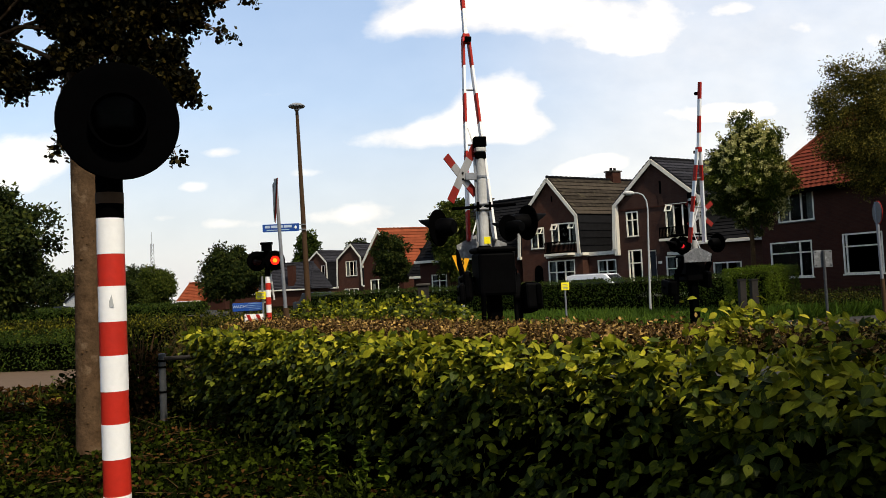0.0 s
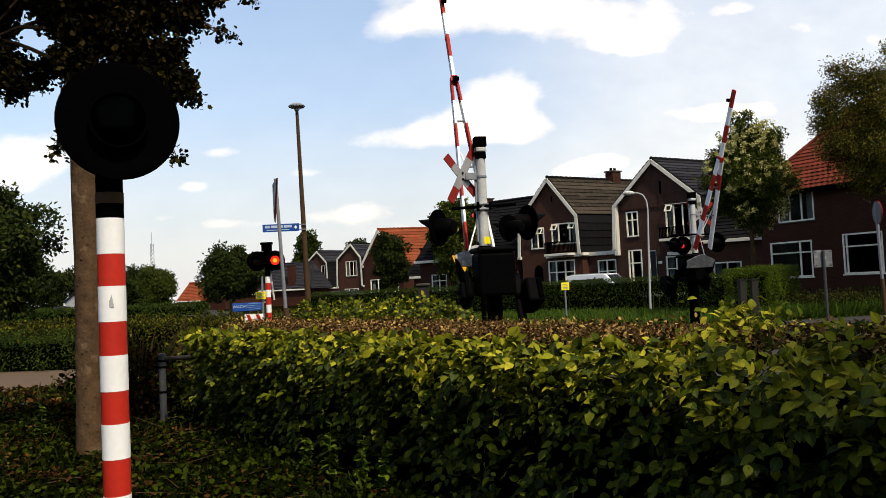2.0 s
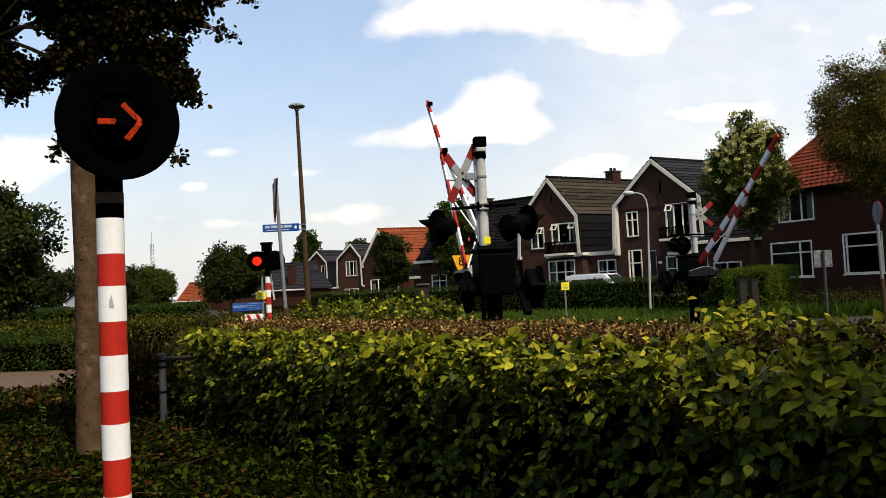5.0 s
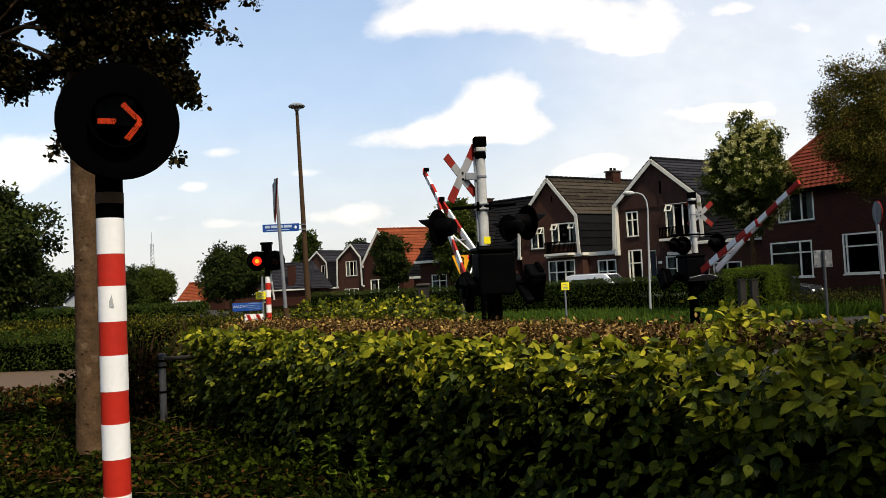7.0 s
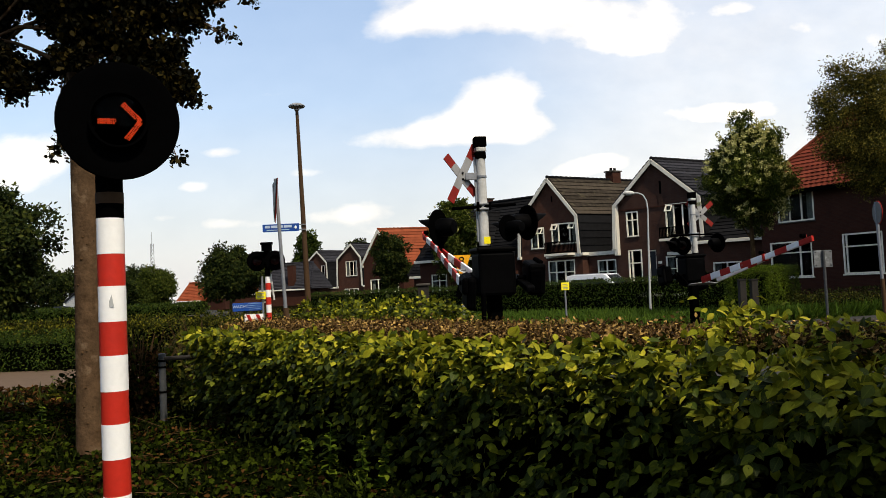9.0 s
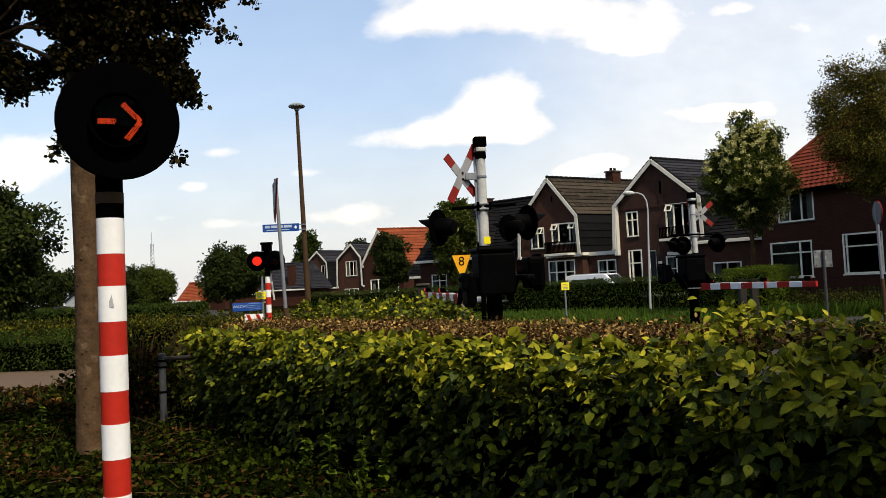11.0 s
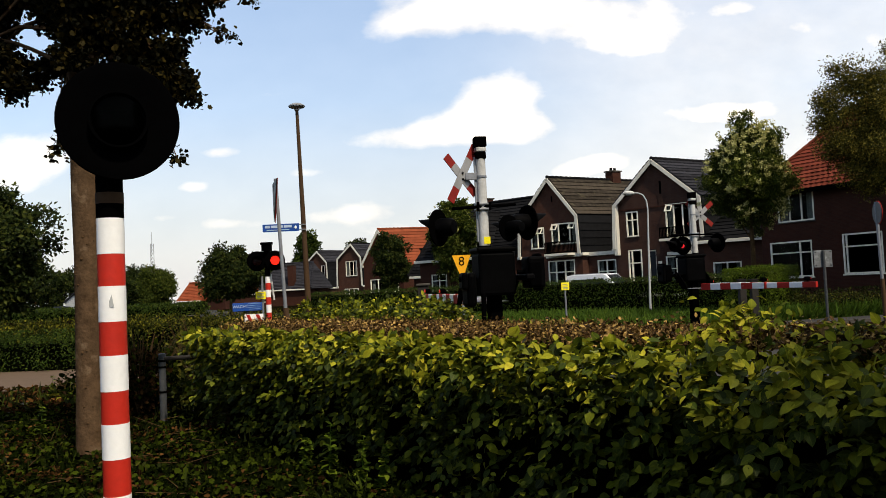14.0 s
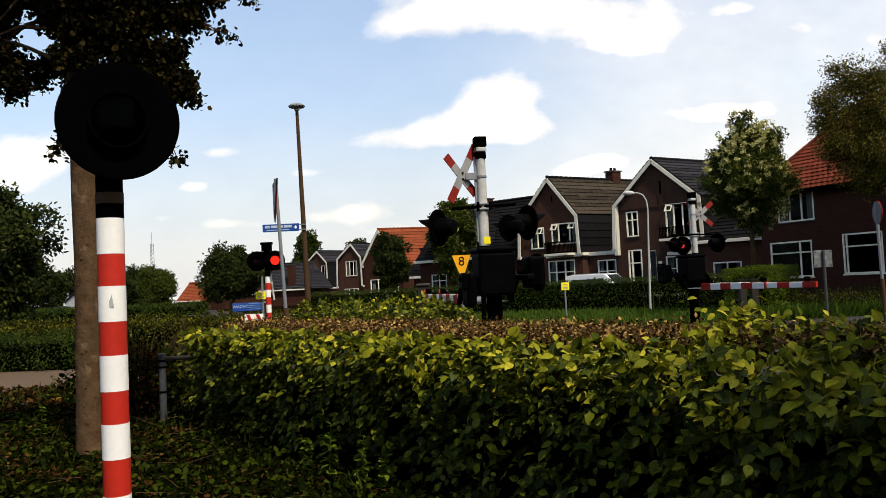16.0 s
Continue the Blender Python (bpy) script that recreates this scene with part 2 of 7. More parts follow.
M = {
    "black": material("black_enamel", (0.0009, 0.0009, 0.001), 0.9, vary=0.3, scale=4, spec=0.003),
    "black_gloss": material("dark_lens", (0.0008, 0.0007, 0.0007), 0.5, vary=0.2, spec=0.01),
    "white": material("white_paint", (0.78, 0.78, 0.76), 0.45, vary=0.06, scale=5, tint=(0.5, 0.49, 0.45), tint_at=0.66),
    "white_worn": material("worn_white_paint", (0.42, 0.42, 0.4), 0.5, vary=0.22, scale=7, tint=(0.2, 0.2, 0.19), tint_at=0.56),
    "red": material("red_paint", (0.43, 0.022, 0.012), 0.42, vary=0.15, scale=5, tint=(0.36, 0.03, 0.02), tint_at=0.63),
    "red_sheet": material("red_sheeting", (0.34, 0.02, 0.014), 0.6, spec=0.08, vary=0.12, scale=4),
    "galvanised": material("mottled_galvanised_plate", (0.16, 0.165, 0.17), 0.55, 0.2, vary=0.45, scale=14, tint=(0.3, 0.31, 0.31), tint_at=0.55),
    "black_housing": material("black_cast_housing", (0.0011, 0.0011, 0.0012), 0.6, vary=0.5, scale=6, spec=0.018, tint=(0.003, 0.003, 0.0034), tint_at=0.6),
    # darker, duller red than red_sheet, for the ends of the cross
    "red_dull": material("dull_red_sheeting", (0.2, 0.02, 0.016), 0.65, spec=0.05, vary=0.2, scale=6, tint=(0.14, 0.03, 0.025), tint_at=0.6),
    "steel": material("galvanised_steel", (0.2, 0.21, 0.225), 0.5, 0.3, vary=0.2, scale=7),
    "grey": material("grey_paint", (0.2, 0.21, 0.22), 0.5, vary=0.2, scale=5),
    "rail_steel": material("dull_rail_steel", (0.045, 0.048, 0.05), 0.6, 0.2, vary=0.35, scale=9, tint=(0.09, 0.09, 0.085), tint_at=0.6),
    # white plate greyed down, with the cross's shade put into its colour
    "cross_back": material("shaded_white_plate", (0.24, 0.24, 0.24), 0.5, vary=0.15, scale=6, tint=(0.2, 0.2, 0.19), tint_at=0.6),
    "scuff": material("scuffed_grey", (0.38, 0.39, 0.38), 0.6, vary=0.15),
    "alu": material("grey_sign_back", (0.085, 0.088, 0.09), 0.5, 0.2, vary=0.15),
    "plate_back": material("scuffed_aluminium_plate", (0.13, 0.135, 0.135), 0.5, 0.2, vary=0.4, scale=12, tint=(0.24, 0.25, 0.25), tint_at=0.57),
    "brown_post": material("brown_coated_post", (0.055, 0.031, 0.016), 0.75, spec=0.08, vary=0.25, scale=3),
    "blue": material("blue_sheeting", (0.008, 0.055, 0.26), 0.35, vary=0.1),
    "yellow": material("yellow_sheeting", (0.85, 0.72, 0.02), 0.4, vary=0.08),
    "orange": material("orange_sheeting", (0.8, 0.36, 0.015), 0.4, vary=0.1),
    "bark": material("grey_brown_bark", (0.06, 0.034, 0.015), 0.9, spec=0.03, vary=0.4, scale=5, bump=0.7, fine=22, tint=(0.11, 0.072, 0.038), tint_at=0.6),
    "near_bark": material("smooth_grey_brown_bark", (0.072, 0.043, 0.023), 0.9, spec=0.03, vary=0.5, scale=8, bump=0.9, fine=30, tint=(0.15, 0.1, 0.06), tint_at=0.58),
    "twig": material("dry_twig", (0.06, 0.034, 0.016), 0.85, spec=0.03, vary=0.35, scale=9),
    "cut_twig": leaf_material("cut_twig", (0.015, 0.006, 0.003), (0.05, 0.022, 0.009), (0.36, 0.22, 0.1), 0.02),
    # near-black: the shade between leaves, put into a solid core
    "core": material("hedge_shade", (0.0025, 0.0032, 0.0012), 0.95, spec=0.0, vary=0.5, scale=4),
    # soil lowered to near-black, with the foreground's shade in its colour
    "soil": material("shaded_soil_and_moss", (0.0045, 0.0035, 0.0014), 0.95, spec=0.0, vary=0.45, scale=1.2, bump=0.6, fine=18, tint=(0.018, 0.011, 0.005), tint_at=0.55),
    "asphalt": material("asphalt", (0.035, 0.034, 0.033), 0.9, spec=0.04, vary=0.25, scale=2, fine=90, bump=0.4),
    "paver": material("clay_paver", (0.085, 0.06, 0.043), 0.85, spec=0.04, vary=0.2, scale=5, rand=0.5),
    "concrete": material("concrete", (0.06, 0.053, 0.045), 0.85, spec=0.04, vary=0.2, scale=4, tint=(0.06, 0.055, 0.045), tint_at=0.6),
    "wood": material("weathered_wood", (0.014, 0.011, 0.008), 0.85, vary=0.35, scale=6),
    "pvc": material("white_window_frame", (0.74, 0.68, 0.54), 0.4, vary=0.06, scale=2),
    "bargeboard": material("white_bargeboard", (0.56, 0.525, 0.44), 0.5, vary=0.1, scale=2),
    "curtain": material("net_curtain", (0.4, 0.4, 0.37), 0.9, vary=0.15, scale=8),
    # near-black, so the shade of unlit rooms is in the colour
    "room": material("room_shade_black", (0.005, 0.0045, 0.004), 0.9, vary=0.3, spec=0.02),
    "glass": glass_material("window_glass"),
    "smoked": glass_material("dimmer_glass", (0.16, 0.15, 0.14)),
    "brick": brick_material("brown_brick", (0.062, 0.024, 0.014), (0.06, 0.042, 0.034), (0.036, 0.015, 0.010)),
    "brick_dark": brick_material("dark_brown_brick", (0.046, 0.021, 0.014), (0.044, 0.033, 0.028), (0.028, 0.013, 0.01)),
    "brick_red": brick_material("red_brown_brick", (0.042, 0.0135, 0.0075), (0.038, 0.024, 0.019), (0.026, 0.009, 0.0055)),
    "tile_brown": material("brown_roof_tile", (0.034, 0.027, 0.02), 0.8, spec=0.04, vary=0.5, scale=3.5, rand=0.3, tint=(0.055, 0.047, 0.03), tint_at=0.58),
    "tile_grey": material("grey_roof_tile", (0.022, 0.022, 0.026), 0.8, spec=0.04, vary=0.5, scale=3.5, rand=0.3),
    "tile_dark": material("black_roof_slate", (0.0065, 0.0065, 0.007), 0.8, spec=0.04, vary=0.5, scale=3.5, rand=0.3),
    "tile_redbrown": material("red_brown_roof_tile", (0.13, 0.028, 0.016), 0.8, spec=0.04, vary=0.25, scale=1.5, rand=0.3, tint=(0.09, 0.022, 0.012), tint_at=0.58),
    "tile_red": material("orange_red_roof_tile", (0.19, 0.046, 0.02), 0.75, spec=0.04, vary=0.22, scale=1.5, rand=0.3, tint=(0.12, 0.03, 0.015), tint_at=0.6),
    "glow_red": glow_material("lit_red_lens", (1.0, 0.025, 0.015), 1.3),
    "glow_amber": glow_material("lit_orange_core", (1.0, 0.2, 0.015), 2.6),
    "glow_arrow": glow_material("lit_arrow", (1.0, 0.07, 0.008), 0.36),
    "glow_side": glow_material("lit_red_side_lens", (0.9, 0.03, 0.045), 0.9),
    "red_lens": material("dark_red_lens", (0.03, 0.003, 0.003), 0.3, vary=0.2),
    "glow_dim": glow_material("small_red_marker", (0.8, 0.03, 0.02), 0.7),
    "car_white": material("white_car_paint", (0.75, 0.75, 0.75), 0.25, vary=0.03),
    "car_dark": material("dark_car_paint", (0.02, 0.022, 0.026), 0.2, vary=0.1),
    "rubber": material("tyre_rubber", (0.02, 0.02, 0.02), 0.8, vary=0.2),
    "car_glass": material("tinted_car_glass", (0.02, 0.025, 0.03), 0.08, vary=0.05),
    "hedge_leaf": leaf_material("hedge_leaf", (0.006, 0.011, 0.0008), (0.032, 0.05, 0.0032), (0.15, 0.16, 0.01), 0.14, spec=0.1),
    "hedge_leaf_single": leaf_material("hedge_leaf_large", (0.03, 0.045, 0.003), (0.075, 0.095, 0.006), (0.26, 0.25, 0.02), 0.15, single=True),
    # new growth's yellow-green, brightened to hold the sunlit band along the top
    "young_lit_leaf": leaf_material("young_sunlit_leaf", (0.06, 0.075, 0.005), (0.175, 0.185, 0.012), (0.42, 0.37, 0.035), 0.28),
    "brown_leaf": leaf_material("withered_leaf", (0.008, 0.0035, 0.001), (0.055, 0.027, 0.008), (0.42, 0.26, 0.08), 0.1),
    "far_hedge_leaf": leaf_material("privet_leaf", (0.008, 0.016, 0.0025), (0.02, 0.039, 0.0055), (0.06, 0.08, 0.01), 0.2),
    "dim_leaf": leaf_material("dull_hedge_leaf", (0.005, 0.008, 0.001), (0.016, 0.022, 0.003), (0.075, 0.07, 0.009), 0.18),
    "sunny_leaf": leaf_material("sunlit_hedge_leaf", (0.008, 0.013, 0.0015), (0.018, 0.025, 0.003), (0.15, 0.135, 0.013), 0.25),
    "box_leaf": leaf_material("clipped_hedge_leaf", (0.016, 0.03, 0.003), (0.045, 0.075, 0.006), (0.13, 0.17, 0.014), 0.3),
    "oak_leaf": leaf_material("oak_leaf", (0.013, 0.016, 0.003), (0.052, 0.053, 0.009), (0.21, 0.16, 0.028), 0.28),
    "tree_leaf": leaf_material("tree_leaf", (0.005, 0.009, 0.002), (0.014, 0.024, 0.005), (0.05, 0.058, 0.01), 0.2),
    "lime_leaf": leaf_material("street_tree_leaf", (0.012, 0.02, 0.003), (0.03, 0.046, 0.006), (0.10, 0.11, 0.016), 0.22),
    # near-black with a few ochre tones: crown shade and lit leaves as colour
    "near_leaf": leaf_material("shaded_maple_leaf", (0.002, 0.0025, 0.0008), (0.0035, 0.0036, 0.0009), (0.04, 0.028, 0.005), 0.15),
    "bloom": leaf_material("cream_blossom", (0.2, 0.2, 0.05), (0.36, 0.34, 0.11), (0.58, 0.53, 0.24), 0.2),
    "grass": leaf_material("verge_grass", (0.012, 0.034, 0.003), (0.028, 0.068, 0.006), (0.085, 0.13, 0.014), 0.3),
    # ivy and litter tones hold the shade under tree and hedge
    "weed": leaf_material("shaded_ivy_leaf", (0.001, 0.0018, 0.0002), (0.0028, 0.0054, 0.0005), (0.034, 0.047, 0.004), 0.12, spec=0.0),
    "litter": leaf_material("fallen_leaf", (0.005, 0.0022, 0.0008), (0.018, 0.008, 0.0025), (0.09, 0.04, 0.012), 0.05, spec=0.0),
    "sign_text": material("faded_white_lettering", (0.42, 0.5, 0.6), 0.5, vary=0.1),
    "board_text": material("faded_blue_white", (0.16, 0.26, 0.42), 0.5, vary=0.2),
}


# ---- building helpers ----
def empty(name, m, label, category, group="", kind=""):
    ob = new(name)
    ob.matrix_world = m
    return tagged(ob, label, category, group, kind)


def mesh_of(name, bm, mat, smooth=False):
    me = bpy.data.meshes.new(name)
    bmesh.ops.recalc_face_normals(bm, faces=bm.faces)
    bm.to_mesh(me)
    bm.free()
    me.materials.append(mat)
    if smooth:
        for p in me.polygons:
            p.use_smooth = True
        me.set_sharp_from_angle(angle=radians(38))
    return me


def part(name, bm, mat, parent=None, label="", smooth=False):
    ob = new(name, mesh_of(name, bm, mat, smooth))
    ob.parent = parent
    return tagged(ob, label)


def share(name, me, parent, m):
    ob = new(name, me)
    ob.parent = parent
    ob.matrix_basis = m
    return ob


def box(bm, size, m=Matrix(), bevel=0.0):
    r = bmesh.ops.create_cube(bm, size=1.0, matrix=m @ Matrix.Diagonal((*size, 1)))
    if bevel:
        es = {e for v in r["verts"] for e in v.link_edges}
        bmesh.ops.bevel(bm, geom=list(es), offset=bevel, segments=2, affect="EDGES", profile=0.5)
    return bm


def cyl(bm, r1, r2, h, m=Matrix(), seg=16, bevel=0.0):
    """A cylinder or cone from the base at m's origin up its z axis."""
    r = bmesh.ops.create_cone(bm, cap_ends=True, segments=seg, radius1=r1, radius2=r2, depth=h, matrix=m @ Matrix.Translation((0, 0, h / 2)))
    if bevel:
        es = [e for e in {e for v in r["verts"] for e in v.link_edges} if len([f for f in e.link_faces if len(f.verts) > 4]) == 1]
        bmesh.ops.bevel(bm, geom=es, offset=bevel, segments=2, affect="EDGES", profile=0.5)
    return bm


def B():
    return bmesh.new()


def turn_to(a, b):
    """A pose at a whose z axis points to b, and the distance."""
    d = Vector(b) - Vector(a)
    return Matrix.Translation(a) @ d.to_track_quat("Z", "Y").to_matrix().to_4x4(), d.length


def rod(bm, a, b, r, r2=None, seg=8):
    m, h = turn_to(a, b)
    return cyl(bm, r, r if r2 is None else r2, h, m, seg)


def tube(bm, pts, radii, seg=10):
    """A round tube along pts; the ring's axes are carried along, so it doesn't twist."""
    pts = [Vector(p) for p in pts]
    rings = []
    n = len(pts)
    ax = None
    for i, p in enumerate(pts):
        d = (pts[min(i + 1, n - 1)] - pts[max(i - 1, 0)]).normalized()
        if ax is None:
            ax = d.orthogonal()
        ax = (ax - d * ax.dot(d)).normalized()
        ay = d.cross(ax)
        rings.append([bm.verts.new(p + (ax * math.cos(a) + ay * math.sin(a)) * radii[i]) for a in (2 * math.pi * k / seg for k in range(seg))])
    for a, b in zip(rings, rings[1:]):
        for k in range(seg):
            bm.faces.new((a[k], a[(k + 1) % seg], b[(k + 1) % seg], b[k]))
    bm.faces.new(rings[0])
    bm.faces.new(rings[-1])
    return bm


def lathe(bm, profile, m=Matrix(), seg=32):
    """Turns (radius, height) pairs about m's z axis."""
    rings = []
    for r, z in profile:
        if r < 1e-5:
            rings.append([bm.verts.new(m @ Vector((0, 0, z)))])
        else:
            rings.append([bm.verts.new(m @ Vector((r * math.cos(a), r * math.sin(a), z))) for a in (2 * math.pi * k / seg for k in range(seg))])
    for a, b in zip(rings, rings[1:]):
        for k in range(seg):
            j = (k + 1) % seg
            if len(a) == 1 and len(b) == 1:
                continue
            if len(a) == 1:
                bm.faces.new((a[0], b[k], b[j]))
            elif len(b) == 1:
                bm.faces.new((a[k], a[j], b[0]))
            else:
                bm.faces.new((a[k], a[j], b[j], b[k]))
    return bm


def prism(bm, outline, depth, m=Matrix()):
    """A polygon in m's xz plane, thickened by depth along m's y axis."""
    a = [bm.verts.new(m @ Vector((x, 0, z))) for x, z in outline]
    b = [bm.verts.new(m @ Vector((x, depth, z))) for x, z in outline]
    n = len(a)
    bm.faces.new(a)
    bm.faces.new(b[::-1])
    for i in range(n):
        bm.faces.new((a[i], a[(i + 1) % n], b[(i + 1) % n], b[i]))
    return bm


def wall_sheet(bm, outline, holes, thick):
    """A wall in the xz plane with openings, its outer face at y = 0, thick metres deep; UVs in metres."""
    edges = []
    for loop in [outline] + [[(x0, z0), (x1, z0), (x1, z1), (x0, z1)] for x0, z0, x1, z1 in holes]:
        vs = [bm.verts.new((x, 0, z)) for x, z in loop]
        edges += [bm.edges.new((vs[i], vs[(i + 1) % len(vs)])) for i in range(len(vs))]
    bmesh.ops.triangle_fill(bm, use_beauty=True, use_dissolve=False, edges=edges)
    faces = list(bm.faces)
    r = bmesh.ops.extrude_face_region(bm, geom=faces)
    bmesh.ops.translate(bm, verts=[g for g in r["geom"] if isinstance(g, bmesh.types.BMVert)], vec=(0, thick, 0))
    return metres_uv(bm)


def metres_uv(bm):
    uv = bm.loops.layers.uv.verify()
    bm.normal_update()
    for f in bm.faces:
        n = f.normal
        for l in f.loops:
            c = l.vert.co
            if abs(n.z) > 0.7:
                l[uv].uv = (c.x, c.y)
            else:
                l[uv].uv = (c.x if abs(n.y) > abs(n.x) else c.y, c.z)
    return bm


def raw_mesh(name, verts, faces, mat, smooth=False, uv=None):
    """A mesh from arrays: verts n x 3, faces m x k."""
    me = bpy.data.meshes.new(name)
    k = faces.shape[1]
    me.vertices.add(len(verts))
    me.vertices.foreach_set("co", np.ascontiguousarray(verts, dtype=np.float32).ravel())
    me.loops.add(faces.size)
    me.loops.foreach_set("vertex_index", np.ascontiguousarray(faces, dtype=np.int32).ravel())
    me.polygons.add(len(faces))
    me.polygons.foreach_set("loop_start", np.arange(0, faces.size, k, dtype=np.int32))
    me.update(calc_edges=True)
    if uv is not None:
        me.uv_layers.new(name="leaf").data.foreach_set("uv", np.ascontiguousarray(uv, dtype=np.float32).ravel())
    me.materials.append(mat)
    if smooth:
        me.polygons.foreach_set("use_smooth", np.ones(len(faces), dtype=bool))
    return me


# broad leaf, folded along its midrib: base, three pairs, tip, two midrib points
LEAF_V = np.array([(0, 0, 0), (-.19, .13, .04), (.19, .13, .04), (-.32, .44, .08), (.32, .44, .08), (-.2, .78, .03), (.2, .78, .03), (0, 1, -.08), (0, .45, 0), (0, .75, -.02)], float)
LEAF_F = np.array([(0, 8, 1), (0, 2, 8), (1, 8, 3), (2, 4, 8), (3, 8, 9), (3, 9, 5), (4, 9, 8), (4, 6, 9), (5, 9, 7), (6, 7, 9)])
# broad ovate leaf with a toothed rim: base, five pairs, tip, three midrib points
_W = ((.1, .16), (.28, .31), (.5, .345), (.7, .26), (.87, .13))
BROAD_V = np.array([(0, 0, 0)] + [(sg * w, y, w * .24 - .14 * y * y) for y, w in _W for sg in (-1, 1)] + [(0, 1, -.17)] + [(0, y, -.14 * y * y) for y in (.28, .5, .7)], float)
BROAD_F = np.array([(0, 12, 1), (0, 2, 12), (1, 12, 3), (2, 4, 12), (3, 12, 13), (3, 13, 5), (4, 13, 12), (4, 6, 13), (5, 13, 14), (5, 14, 7), (6, 14, 13), (6, 8, 14), (7, 14, 9), (8, 10, 14), (9, 14, 11), (10, 11, 14)])
SMALL_V = np.array([(0, 0, 0), (-.27, .45, .09), (.27, .45, .09), (0, 1, 0)], float)
SMALL_F = np.array([(0, 3, 1), (0, 2, 3)])
# five-lobed leaf: outline round a centre
_L = [(0, 0), (-.2, .05), (-.4, .22), (-.33, .42), (-.42, .66), (-.2, .74), (0, 1), (.2, .74), (.42, .66), (.33, .42), (.4, .22), (.2, .05)]
LOBED_V = np.array([(x, y, abs(x) * .2 - .1 * y * y) for x, y in _L] + [(0, .36, -.01)], float)
LOBED_F = np.array([(12, (i + 1) % 12, i) for i in range(12)])
BLADE_V = np.array([(-.04, 0, 0), (.04, 0, 0), (.03, .55, .06), (0, 1, .3)], float)
BLADE_F = np.array([(0, 1, 2), (0, 2, 3)])


def unit(a):
    return a / np.maximum(np.linalg.norm(a, axis=-1, keepdims=True), 1e-9)


def leaf_frames(rng, along, face, spread):
    """Axes for leaves that point along, with the blade's face towards face, each turned a little by chance."""
    n = len(along)
    y = unit(along + rng.normal(0, spread, (n, 3)))
    z = unit(face + rng.normal(0, spread, (n, 3)))
    x = unit(np.cross(y, z))
    z = np.cross(x, y)
    return np.stack([x, y, z], 2)


def scatter(name, mat, rng, at, along, face, size, template="leaf", spread=0.4):
    tv, tf = {"leaf": (LEAF_V, LEAF_F), "spray": (BROAD_V, BROAD_F), "small": (SMALL_V, SMALL_F), "blade": (BLADE_V, BLADE_F), "lobed": (LOBED_V, LOBED_F)}[template]
    fr = leaf_frames(rng, along, face, spread)
    vs = np.einsum("nij,kj->nki", fr, tv) * np.reshape(size, (-1, 1, 1)) + at[:, None, :]
    fs = tf[None] + (np.arange(len(at)) * len(tv))[:, None, None]
    return raw_mesh(name, vs.reshape(-1, 3), fs.reshape(-1, tf.shape[1]), mat, False, np.tile(tv[tf.ravel(), :2], (len(at), 1)))


def sprays(rng, at, out, per, length):
    """Twigs that grow out of a hedge's face, each with leaves on either side in one leaning plane. Gives places, directions and faces."""
    n = len(at)
    Z = np.array((0, 0, 1.0))
    flat = unit(np.cross(out, Z) + rng.normal(0, 0.05, (n, 3)))
    axis = unit(out * rng.uniform(0.35, 0.9, (n, 1)) + flat * rng.normal(0, 0.75, (n, 1)) + Z * rng.uniform(-0.35, 0.35, (n, 1)))
    nrm = Z * 0.75 + out * rng.uniform(0.35, 1.0, (n, 1)) + rng.normal(0, 0.22, (n, 3))
    nrm = unit(nrm - axis * (nrm * axis).sum(1, keepdims=True))
    side = np.cross(nrm, axis)
    ln = length * rng.uniform(0.6, 1.2, (n, 1))
    places, ways, faces = [], [], []
    for j in range(per):
        t = (j + rng.uniform(0, 0.5, (n, 1))) / per
        sg = 0.0 if j == per - 1 else (1 if j % 2 else -1)
        places.append(at + axis * ln * t - Z * 0.3 * ln * t * t + rng.normal(0, 0.006, (n, 3)))
        ways.append(axis * 0.75 + side * sg * 0.85 - Z * rng.uniform(0.05, 0.5, (n, 1)))
        faces.append(nrm)
    return np.concatenate(places), np.concatenate(ways), np.concatenate(faces)


def text_mesh(body, size):
    cu = bpy.data.curves.new("lettering", "FONT")
    cu.body, cu.size, cu.align_x, cu.align_y, cu.extrude = body, size, "CENTER", "CENTER", 0.002
    ob = new("lettering", cu)
    me = bpy.data.meshes.new_from_object(ob.evaluated_get(bpy.context.evaluated_depsgraph_get()))
    bpy.data.objects.remove(ob)
    return me


# ---- ground, road, pavements ----
def ground():
    bm = B()
    bmesh.ops.create_grid(bm, x_segments=60, y_segments=60, size=1.0)
    for v in bm.verts:
        x, y = v.co.x, v.co.y
        v.co = Vector((math.copysign(abs(x) ** 3, x) * 1500, math.copysign(abs(y) ** 3, y) * 1500, 0))
        v.co.z = -0.02 + 0.03 * noise.noise(Vector((v.co.x * .2, v.co.y * .2, 0))) * (abs(v.co.x) + abs(v.co.y) > 4)
        v.co.z = min(v.co.z, -0.004)
    tagged(part("ground", bm, M["soil"]), "soil and moss ground of verges and gardens, toned dark for shade", "ground", kind="structure")


